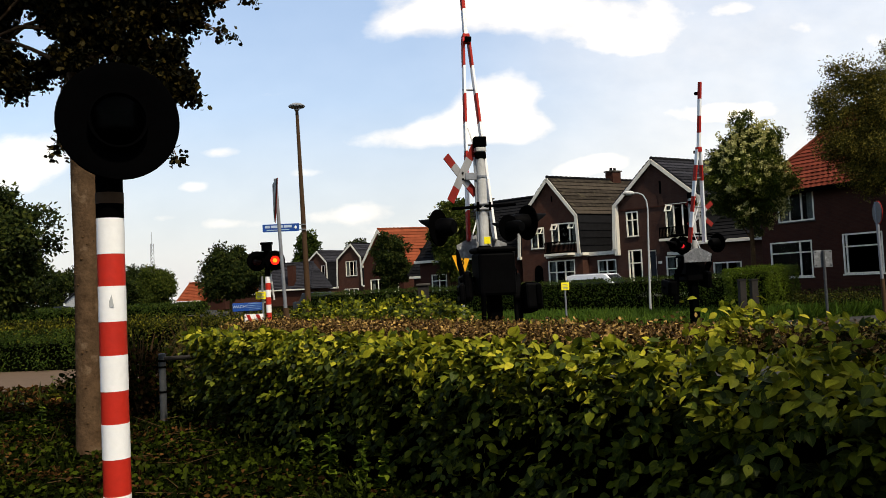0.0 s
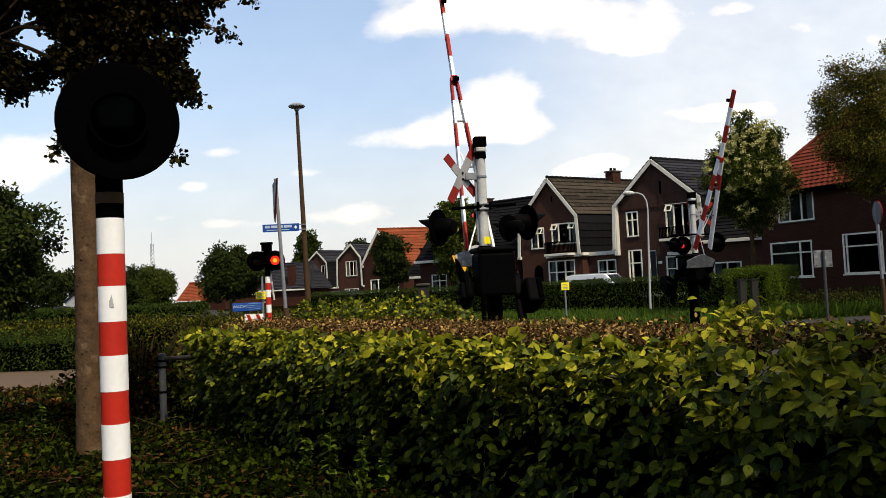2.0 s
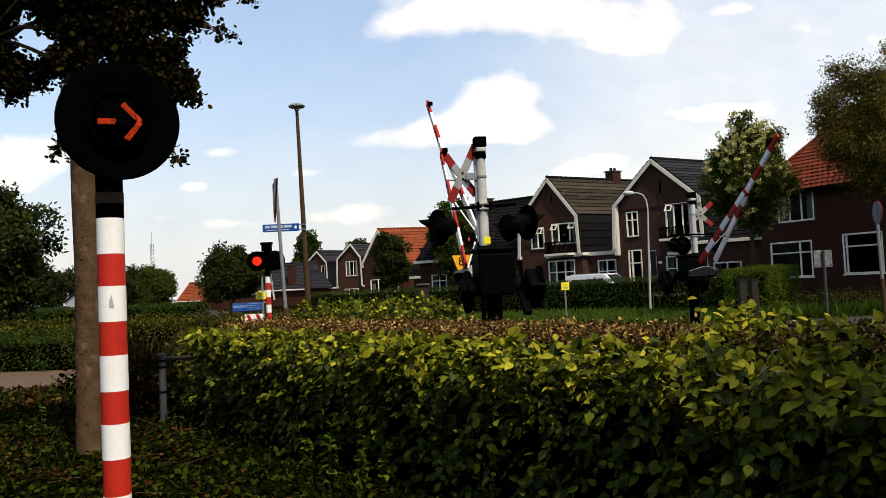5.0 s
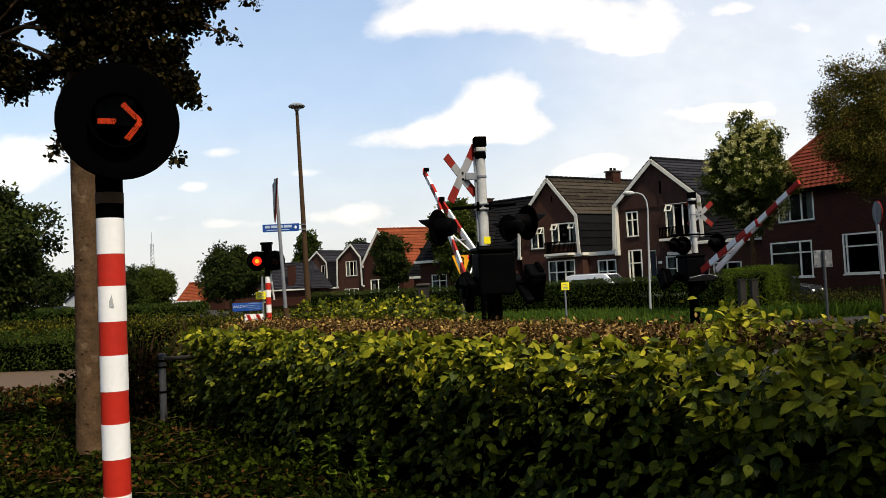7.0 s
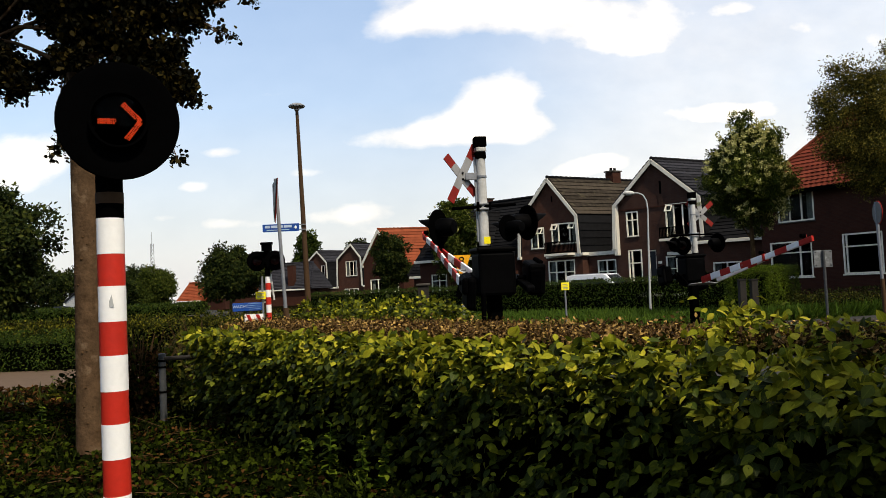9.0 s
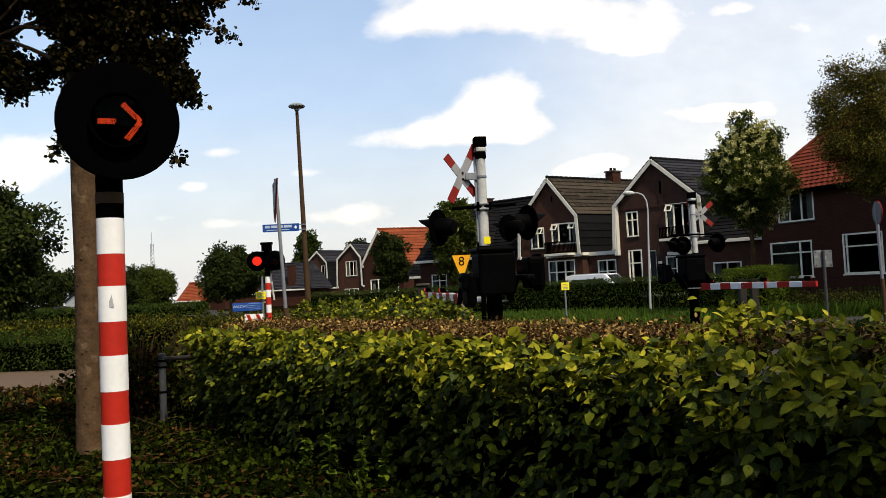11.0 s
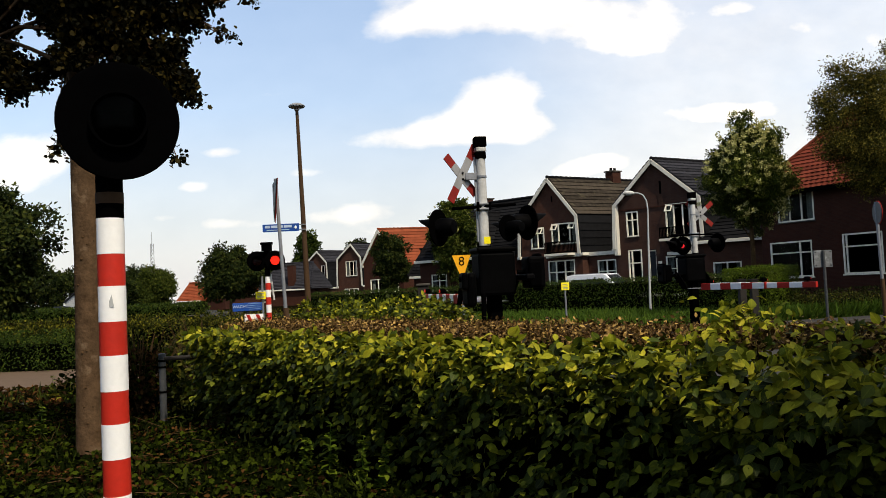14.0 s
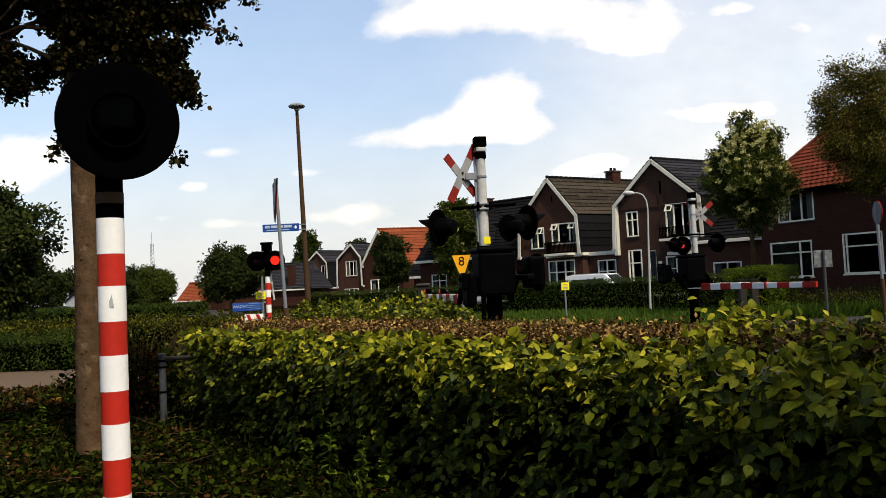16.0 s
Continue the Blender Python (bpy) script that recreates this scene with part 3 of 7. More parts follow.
def ribbon(bm, pts, half, z, thick=0.1):
    left, right = [], []
    for i, p in enumerate(pts):
        a, b = Vector(pts[max(i - 1, 0)]), Vector(pts[min(i + 1, len(pts) - 1)])
        d = (b - a).normalized()
        n = Vector((-d.y, d.x))
        left.append(Vector(p) + n * half)
        right.append(Vector(p) - n * half)
    top = [[bm.verts.new((*q, z)) for q in row] for row in (left, right)]
    low = [[bm.verts.new((*q, z - thick)) for q in row] for row in (left, right)]
    for i in range(len(pts) - 1):
        bm.faces.new((top[0][i], top[1][i], top[1][i + 1], top[0][i + 1]))
        for k in (0, 1):
            bm.faces.new((top[k][i], top[k][i + 1], low[k][i + 1], low[k][i]))
    return bm


def smooth_line(pts, step=16):
    out = []
    p = [Vector(q) for q in pts]
    p = [2 * p[0] - p[1]] + p + [2 * p[-1] - p[-2]]
    for i in range(1, len(p) - 2):
        for k in range(step):
            t = k / step
            a, b, c, d = p[i - 1:i + 3]
            out.append(0.5 * (2 * b + (c - a) * t + (2 * a - 5 * b + 4 * c - d) * t * t + (3 * b - a - 3 * c + d) * t ** 3))
    return out + [p[-2]]


ROAD = [(60, 24.6), (30, 18.3), (14, 15.1), (5, 13.2), (-2, 13.6), (-9.5, 18.0), (-22, 30), (-40, 55), (-60, 100)]


def roads():
    line = smooth_line(ROAD)
    tagged(part("road", ribbon(B(), line, 2.7, 0.01), M["asphalt"]), "worn grey asphalt road over the level crossing", "road", kind="structure")
    tagged(part("pavement", ribbon(B(), smooth_line([(-20, 22.6), (-14, 19.6), (-9.2, 17.5), (-6, 16.4), (-4, 16.0)]), 2.1, 0.035), M["paver"]), "salmon clay brick pavement beside the weeds", "pavement", kind="structure")
    n = Vector((0.978, 0.208))
    c = Vector((10.0, 23.9))
    pv = tagged(part("pavement", ribbon(B(), [c - n * 1.2, c + n * 28], 1.1, 0.02), M["asphalt"]), "grey asphalt pavement strip beside the verge", "pavement", kind="structure")
    kerb = ribbon(B(), [c - n * 1.2 + Vector((0.24, -1.22)), c + n * 28 + Vector((0.24, -1.22))], 0.06, 0.10)
    part("kerb", kerb, M["concrete"], pv)
    st = [(40, 12.0), (22.0, 29.0), (9.0, 40.6), (-9, 57.0), (-20, 72), (-40, 120)]
    tagged(part("street", ribbon(B(), smooth_line(st), 2.6, 0.015), M["asphalt"]), "narrow asphalt street in front of the houses", "road", kind="structure")


# ---- hedges ----
def hedge(name, label, p0, p1, width, height, leaf, n, size, seed, mat_core="core", template="leaf", rough=0.07, cut_top=0, side=1, droop=0.5, ends=True, lean=0.0):
    """A clipped hedge: a solid near-black core painted as inner shade, and leaves all over its faces. side: which side
    of the line the body lies on.
    """
    rng = np.random.default_rng(seed)
    a, b = Vector((*p0, 0)), Vector((*p1, 0))
    d = (b - a).normalized()
    nrm = Vector((-d.y, d.x, 0)) * side
    ln = (b - a).length
    top = empty(name, Matrix.Translation(a), label, "hedge")
    bm = B()
    nx = max(4, int(ln / 0.5))
    ins = min(0.26, width * 0.21)
    outline = [(ins, 0), (ins, height - ins * 1.4), (ins * 2, height - ins), (width - ins * 2, height - ins), (width - ins, height - ins * 1.4), (width - ins, 0)]
    rows = []
    for i in range(nx + 1):
        s = ins + (ln - 2 * ins) * i / nx
        row = []
        for w, z in outline:
            j = noise.noise_vector(Vector((s * 1.3 + seed, w * 2, z * 2))) * 0.09
            row.append(bm.verts.new(d * s + nrm * (w + j.x - lean * (z / height) ** 1.4 * (1 - w / width)) + Vector((0, 0, max(0, z + (j.z if z > 0 else 0))))))
        rows.append(row)
    for r, q in zip(rows, rows[1:]):
        for k in range(len(outline) - 1):
            bm.faces.new((r[k], r[k + 1], q[k + 1], q[k]))
    bm.faces.new(rows[0])
    bm.faces.new(rows[-1][::-1])
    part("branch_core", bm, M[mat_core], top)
    # leaves: on the two long faces, the top and the ends
    areas = np.array([ln * height, ln * height * 0.5, ln * width, width * height * ends, width * height * ends])
    pick = rng.choice(5, n, p=areas / areas.sum())
    s, w, z = rng.uniform(0, ln, n), rng.uniform(0, width, n), rng.uniform(0.02, 1, n) ** 0.8 * height
    w = np.where(pick == 0, 0.0, np.where(pick == 1, width, w))
    z = np.where(pick == 2, height, z)
    s = np.where(pick == 3, 0.0, np.where(pick == 4, ln, s))
    out = np.zeros((n, 3))
    D, NN, Z = np.array(d), np.array(nrm), np.array((0, 0, 1.0))
    for k, v in enumerate((-NN, NN, Z, -D, D)):
        out[pick == k] = v
    lump = np.array([noise.noise(Vector((s[i] * 2.2, w[i] * 2.2, z[i] * 2.6 + seed))) for i in range(n)])
    depth = rng.normal(0, rough, n) - np.abs(rng.normal(0, rough * 1.3, n)) + lump * rough * 2.6
    depth = np.minimum(depth, 0.1)
    at = s[:, None] * D + w[:, None] * NN + z[:, None] * Z + out * depth[:, None]
    at[:, 2] = np.maximum(at[:, 2], 0.03)
    along = out * 0.45 + np.array((0, 0, -droop)) * (pick != 2)[:, None] + rng.normal(0, 0.42, (n, 3))
    face = out * 0.8 + Z * 0.7
    sz = size * rng.uniform(0.55, 1.2, n)
    keep = np.ones(n, bool)
    at[pick == 2, 2] -= 0.03
    if cut_top:
        inner = (pick == 2) & (w > width * 0.17) & (w < width * 0.9) & (rng.uniform(0, 1, n) < cut_top)
        keep = ~inner
    # upper leaves take the lighter tone, which paints in the sunlit top
    young_lit = keep & (z + rng.normal(0, 0.13, n) > height - 0.22) & (leaf == "hedge_leaf") & (rng.uniform(0, 1, n) < 0.85)
    if template == "spray":
        # sprays thinned lower down, so the black core shows there as shade
        sel = keep & (np.arange(n) % 7 == 0) & (rng.uniform(0, 1, n) < 0.5 + 0.5 * np.clip(z / 0.85, 0, 1))
        base = at[sel] - out[sel] * (0.1 - 0.05 * (pick[sel] == 2))[:, None]
        at, along, face = sprays(rng, base, out[sel], 7, 0.2)
        n = len(at)
        at[:, 2] = np.maximum(at[:, 2], 0.04)
        if cut_top:
            at[:, 2] = np.minimum(at[:, 2], height + rng.normal(0.0, 0.025, n))
        sz = size * rng.uniform(0.6, 1.15, n)
        keep = np.ones(n, bool)
        # same painted sun on the sprays, fading out below the top edge
        young_lit = (at[:, 2] + rng.normal(0, 0.16, n) > height - 0.24) & (rng.uniform(0, 1, n) < (0.72 if cut_top else 0.35))
    if lean:  # the face swells outwards towards the top
        at = at - NN * (lean * np.clip(at[:, 2] / height, 0, 1.05) ** 1.4 * (1 - np.clip(at @ NN, 0, width) / width))[:, None]
    for nm, mk, mt in (("leaves", keep & ~young_lit, leaf), ("young_leaves", young_lit, "young_lit_leaf")):
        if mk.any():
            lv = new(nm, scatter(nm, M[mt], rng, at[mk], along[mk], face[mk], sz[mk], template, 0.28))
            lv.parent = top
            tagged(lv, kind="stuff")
    if cut_top:
        k = int(27000 * ln / 9)
        s, w = rng.uniform(0, ln, k), rng.uniform(width * 0.2, width * 0.92, k)
        at = s[:, None] * D + w[:, None] * NN + (height + 0.055 * np.sin(math.pi * w / width) + rng.normal(-0.02, 0.035, k))[:, None] * Z
        al = rng.normal(0, 1, (k, 3)) * (1, 1, 0.55)
        ob = new("withered_leaves", scatter("withered_leaves", M["brown_leaf"], rng, at, al, np.tile(Z, (k, 1)), size * rng.uniform(0.2, 0.5, k), "leaf", 0.8))
        ob.parent = top
        tagged(ob, "brown withered leaves on the clipped top", kind="stuff")
        k = int(3600 * ln / 9)
        s, w = rng.uniform(0, ln, k), rng.uniform(width * 0.3, width * 0.95, k)
        at = s[:, None] * D + w[:, None] * NN + (height - 0.06 + 0.055 * np.sin(math.pi * w / width))[:, None] * Z
        al = Z + rng.normal(0, 0.75, (k, 3))
        ob = new("twig_stubble", scatter("twig_stubble", M["cut_twig"], rng, at, al, np.tile(-NN, (k, 1)), rng.uniform(0.05, 0.11, k), "blade", 0.5))
        ob.parent = top
        tagged(ob, "cut brown twigs", kind="stuff")
    return top, d, nrm, ln


def hedges():
    rng = np.random.default_rng(5)
    p0, p1 = (-3.1, 9.88), (3.05, 2.11)
    top, d, nrm, ln = hedge("hedge", "clipped green hornbeam hedge with a brown cut top", p0, p1, 1.25, 1.2, "hedge_leaf", 36000, 0.08, 1, cut_top=0.93, side=1, rough=0.085, droop=0.6, template="spray", lean=0.2)
    # the largest leaves of the face and the shoots at the top, one by one
    kinds = []
    for k in range(6):
        v = BROAD_V.copy()
        v[:, 0] *= 0.85 + 0.08 * k
        v[:, 2] += 0.05 * np.sin(v[:, 1] * (2 + k)) + 0.03 * (k - 3) * v[:, 1] ** 2
        kinds.append(raw_mesh("leaf", v, BROAD_F, M["hedge_leaf_single"], True, BROAD_V[BROAD_F.ravel(), :2]))
    spots = []
    for i in range(205):
        s = ln * (0.35 + 0.58 * rng.uniform())
        onto = rng.uniform() < 0.4
        z = 1.2 if onto else rng.uniform(0.3, 1.15)
        w = rng.uniform(0, 0.3) if onto else -0.03
        out = (-nrm * 0.6 + Vector((0, 0, 0.6))) if onto else -nrm
        spots.append((d * s + nrm * w + Vector((0, 0, z)), out, rng.uniform(0.055, 0.075)))
    # a taller shoot and the leaves that stand up along the back edge
    for s, w, hgt, cnt in ((7.08, 0.5, 0.25, 34), (7.22, 0.6, 0.18, 14), (9.3, 0.75, 0.3, 40), (8.9, 0.4, 0.16, 30), (7.8, 0.3, 0.05, 9), (8.0, 0.75, 0.05, 8), (8.4, 0.6, 0.05, 6), (5.3, 1.05, 0.06, 9), (4.4, 1.05, 0.06, 8), (6.1, 1.05, 0.05, 8)):
        for i in range(cnt):
            p = d * (s + rng.normal(0, 0.14)) + nrm * (w + rng.normal(0, 0.08)) + Vector((0, 0, 1.2 + rng.uniform(-0.02, 1) * hgt))
            spots.append((p, Vector((rng.normal(0, .5), rng.normal(0, .5) - 0.5, 0.6)), rng.uniform(0.045, 0.072)))
    for p, out, size in spots:
        al = np.array([out * 0.5 + Vector((0, 0, -0.35))]) + rng.normal(0, 0.4, (1, 3))
        fr = leaf_frames(rng, al, np.array([out + Vector((0, 0, 0.4))]), 0.3)[0]
        share("leaf", kinds[rng.integers(6)], top, Matrix.Translation(p) @ Matrix(fr.tolist()).to_4x4() @ Matrix.Diagonal((size, size, size, 1)))
    # uncut young growth that stands above the top
    bm = B()
    for s, w, z, ss, sz_, cnt, mt in ((7.08, 0.45, 1.22, 0.11, 0.055, 230, "young_lit_leaf"), (7.12, 0.5, 1.3, 0.07, 0.06, 120, "young_lit_leaf"), (7.9, 0.6, 1.23, 0.35, 0.04, 420, "hedge_leaf"), (8.0, 0.6, 1.25, 0.36, 0.045, 300, "young_lit_leaf")):
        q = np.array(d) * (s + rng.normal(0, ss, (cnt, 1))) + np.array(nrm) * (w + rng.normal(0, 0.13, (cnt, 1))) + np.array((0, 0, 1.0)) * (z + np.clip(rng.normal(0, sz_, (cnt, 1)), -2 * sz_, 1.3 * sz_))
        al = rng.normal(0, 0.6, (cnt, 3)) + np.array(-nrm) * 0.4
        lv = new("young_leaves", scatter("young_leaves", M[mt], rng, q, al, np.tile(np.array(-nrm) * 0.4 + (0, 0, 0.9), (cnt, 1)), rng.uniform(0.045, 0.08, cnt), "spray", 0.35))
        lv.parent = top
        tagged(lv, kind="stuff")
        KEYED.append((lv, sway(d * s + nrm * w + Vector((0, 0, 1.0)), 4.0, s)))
        for i in range(10):
            b0 = d * (s + rng.normal(0, ss * 0.6)) + nrm * (w + rng.normal(0, 0.08)) + Vector((0, 0, 1.05))
            rod(bm, b0, b0 + Vector((rng.normal(0, 0.05), rng.normal(0, 0.05), z - 1.0)), 0.005, 0.002, 5)
    tagged(part("shoots", bm, M["twig"], top, "thin brown shoots"), kind="stuff")
    hedge("hedge", "clipped beech hedge beside the crossing barrier", (-0.3, 10.5), (-2.5, 13.2), 1.0, 1.33, "hedge_leaf", 13000, 0.07, 2, side=-1, template="spray", rough=0.1)
    hedge("hedge", "low clipped hedge along the far edge of the pavement", (-15.5, 20.6), (-3.2, 21.4), 1.3, 1.12, "sunny_leaf", 22000, 0.085, 3, side=1, template="small", rough=0.09)
    hedge("shrub_border", "low dark shrubs with a brownish top beside the pavement", (-13.2, 19.6), (-9.0, 18.9), 0.9, 0.9, "far_hedge_leaf", 9000, 0.07, 9, side=1, template="small", rough=0.14)
    hedge("hedge", "dark rough hedge along the far road", (-46.0, 82.0), (-24.0, 78.0), 1.5, 1.15, "far_hedge_leaf", 9000, 0.26, 8, side=1, template="small", rough=0.12)
    hedge("hedge", "dark evenly clipped garden hedge along the verge", (12.2, 33.7), (-9.2, 52.5), 0.9, 1.6, "far_hedge_leaf", 30000, 0.085, 4, side=-1, template="small", rough=0.04)
    hedge("hedge", "square clipped hedge block with a sunlit side", (11.03, 27.0), (12.93, 28.9), 1.6, 1.78, "box_leaf", 18000, 0.065, 6, side=1, template="small", rough=0.035)
    hedge("hedge", "low overgrown shrub border behind the pavement", (12.3, 26.6), (21.0, 28.6), 1.5, 0.8, "dim_leaf", 11000, 0.085, 7, side=1, template="small", rough=0.13)


# ---- trees ----
def tree(label, base, height, trunk_r, crown, leaf, n, size, seed, clumps=60, bloom=0, trunk_to=None, template="small", squash=0.85, clump_r=0.16, lean=(0, 0), sprigs=(), limbs=14, wob=1.0, taper=0.5, boughs=(), bark="bark"):
    """A tapered trunk with limbs and a crown of leaf clumps. crown: centre and radii, relative to the base."""
    rng = np.random.default_rng(seed)
    c, r = np.array(crown[:3]), np.array(crown[3:])
    top = empty("tree", Matrix.Translation((*base, 0)), label, "tree")
    bm = B()
    tt = trunk_to or c[2]
    pts = [Vector((lean[0] * t * t + 0.05 * wob * math.sin(5 * t + seed), lean[1] * t * t + 0.04 * wob * math.cos(4 * t + seed), tt * t)) for t in np.linspace(0, 1, 9)]
    rad = [trunk_r * (1.08 if i == 0 else 1 - taper * i / 8) for i in range(9)]
    if boughs and bark == "near_bark":  # the stem swells where it was grafted
        rad = [q * (1.14 if i > 3 else 1.0) for i, q in enumerate(rad)]
    tube(bm, pts, rad, 16)
    trunk = part("trunk", bm, M[bark], top, smooth=True)
    if seed == 11:  # knots and bark scars on the near trunk
        for i in range(26):
            t, a, s = rng.uniform(0.03, 0.5), rng.uniform(3.4, 6.0), rng.uniform(0.008, 0.02)
            k = min(int(t * 8), 7)
            q = pts[k].lerp(pts[k + 1], t * 8 - k)
            rr = trunk_r * (1 - taper * t)
            part("knot", lathe(B(), [(0, 0.012), (s * 0.6, 0.008), (s, -0.004), (0, -0.006)], Matrix.Translation(q + Vector((math.cos(a), math.sin(a), 0)) * rr) @ Matrix.Rotation(a, 4, "Z") @ Matrix.Rotation(radians(90), 4, "Y"), 8), M["twig"], trunk)
    u = unit(rng.normal(0, 1, (clumps, 3)))
    rr = rng.uniform(0.35, 1.0, clumps) ** 0.55
    lob = np.array([1 + 0.38 * noise.noise(Vector(q) * 1.9 + Vector((seed, 0, 0))) for q in u])
    cc = c + u * r * (rr * lob)[:, None]
    if boughs:  # clumps gathered round the ends of named boughs
        bo = np.array(boughs)
        which = rng.choice(len(bo), clumps, p=bo[:, 3] ** 1.6 / (bo[:, 3] ** 1.6).sum())
        cc = bo[which, :3] + u * (rng.uniform(0.1, 1, clumps) ** 0.6 * bo[which, 3])[:, None] * (1, 1, 0.75)
    if len(sprigs):
        cc = np.concatenate([cc, np.array(sprigs)])
    ends = list(range(0, clumps, max(1, clumps // limbs))) + list(range(clumps, len(cc)))
    for i in ends:
        t = rng.uniform(0.5, 0.98) if not boughs else rng.uniform(0.8, 0.99)
        k = min(int(t * 8), 7)
        a = pts[k].lerp(pts[k + 1], t * 8 - k)
        q = Vector(cc[i])
        mid = a.lerp(q, 0.5) + Vector((0, 0, 0.12 * (q - a).length))
        f = 0.4 if i >= clumps else 1.0
        part("limb", tube(B(), [a, mid, q], [trunk_r * 0.28 * f, trunk_r * 0.16 * f, trunk_r * 0.04], 5), M[bark], top)
    m = len(cc)
    per = max(1, n // m)
    spread = r.mean() * clump_r
    wide = np.ones(m) * spread * rng.uniform(0.7, 1.25, m)
    wide[clumps:] = 0.06
    at = (cc[:, None, :] + np.clip(rng.normal(0, 1, (m, per, 3)), -1.5, 1.5) * wide[:, None, None] * (1, 1, squash))
    if len(sprigs):
        keep = np.ones((m, per), bool)
        keep[clumps:, 26:] = False
        at = at[keep]
    at = at.reshape(-1, 3)
    k = n // 4 if not boughs else 0
    inner = c + unit(rng.normal(0, 1, (k, 3))) * r * (rng.uniform(0, 0.72, k) ** 0.5)[:, None]
    at = np.concatenate([at, inner])
    out = unit(at - c) + np.array((0, 0, 0.2))
    al = out * 0.5 + rng.normal(0, 0.7, at.shape) + np.array((0, 0, -0.25))
    sz = size * rng.uniform(0.6, 1.25, len(at))
    cr = new("crown", scatter("crown", M[leaf], rng, at, al, out, sz, template, 0.6))
    cr.parent = top
    tagged(cr, kind="stuff")
    if bloom:
        k = bloom
        ub = unit(rng.normal(0, 1, (k, 3)) + np.array((0, -0.25, 0.3)))
        lb = np.array([1 + 0.38 * noise.noise(Vector(q) * 1.9 + Vector((seed, 0, 0))) for q in ub])
        cb = c + ub * r * (lb * rng.uniform(0.84, 1.1, k))[:, None]
        per = 30
        puff = unit(rng.normal(0, 1, (k, per, 3))) * rng.uniform(0.03, 0.12, (k, per, 1)) * rng.uniform(0.7, 1.2, (k, 1, 1))
        at = (cb[:, None, :] + puff).reshape(-1, 3)
        ob = new("blossom", scatter("blossom", M["bloom"], rng, at, rng.normal(0, 1, at.shape), unit(at - c), 0.09 * rng.uniform(0.7, 1.2, len(at)), "small", 0.5))
        ob.parent = top
        tagged(ob, "cream blossom clusters", kind="stuff")
    return top


def far_woods():
    """An added, unseen belt of trees that closes the view round behind the camera and darkens window reflections and
    low sky light.
    """
    rng = np.random.default_rng(77)
    n = 16000
    az = np.radians(rng.uniform(44, 322, n))
    rad = 46 + rng.normal(0, 2.0, n)
    h = np.array([13 + 4.0 * noise.noise(Vector((math.cos(a) * 6, math.sin(a) * 6, 2))) for a in az])
    at = np.stack([np.sin(az) * rad, np.cos(az) * rad, rng.uniform(0, 1, n) * h], 1)
    to = unit(np.stack([-np.sin(az), -np.cos(az), 0.4 + 0 * az], 1))
    top = empty("far_woods", Matrix(), "added unseen belt of woodland behind the camera", "woodland", kind="stuff")
    ob = new("leaves", scatter("leaves", M["tree_leaf"], rng, at, rng.normal(0, 1, (n, 3)), to, rng.uniform(0.7, 1.3, n), "small", 0.5))
    ob.parent = top
    tagged(ob, kind="stuff")
    bm = B()
    rows = []
    for k in range(57):
        a = radians(44 + 278 * k / 56)
        z = 11.2 + 3.6 * noise.noise(Vector((math.cos(a) * 6, math.sin(a) * 6, 2)))
        rows.append([bm.verts.new((math.sin(a) * r0, math.cos(a) * r0, zz)) for r0, zz in ((47, 0), (47, z), (49, z), (49, 0))])
    for a, b in zip(rows, rows[1:]):
        for k in range(3):
            bm.faces.new((a[k], a[k + 1], b[k + 1], b[k]))
    # near-black wall behind the leaves, painted as the wood's inner shade
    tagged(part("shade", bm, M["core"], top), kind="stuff")


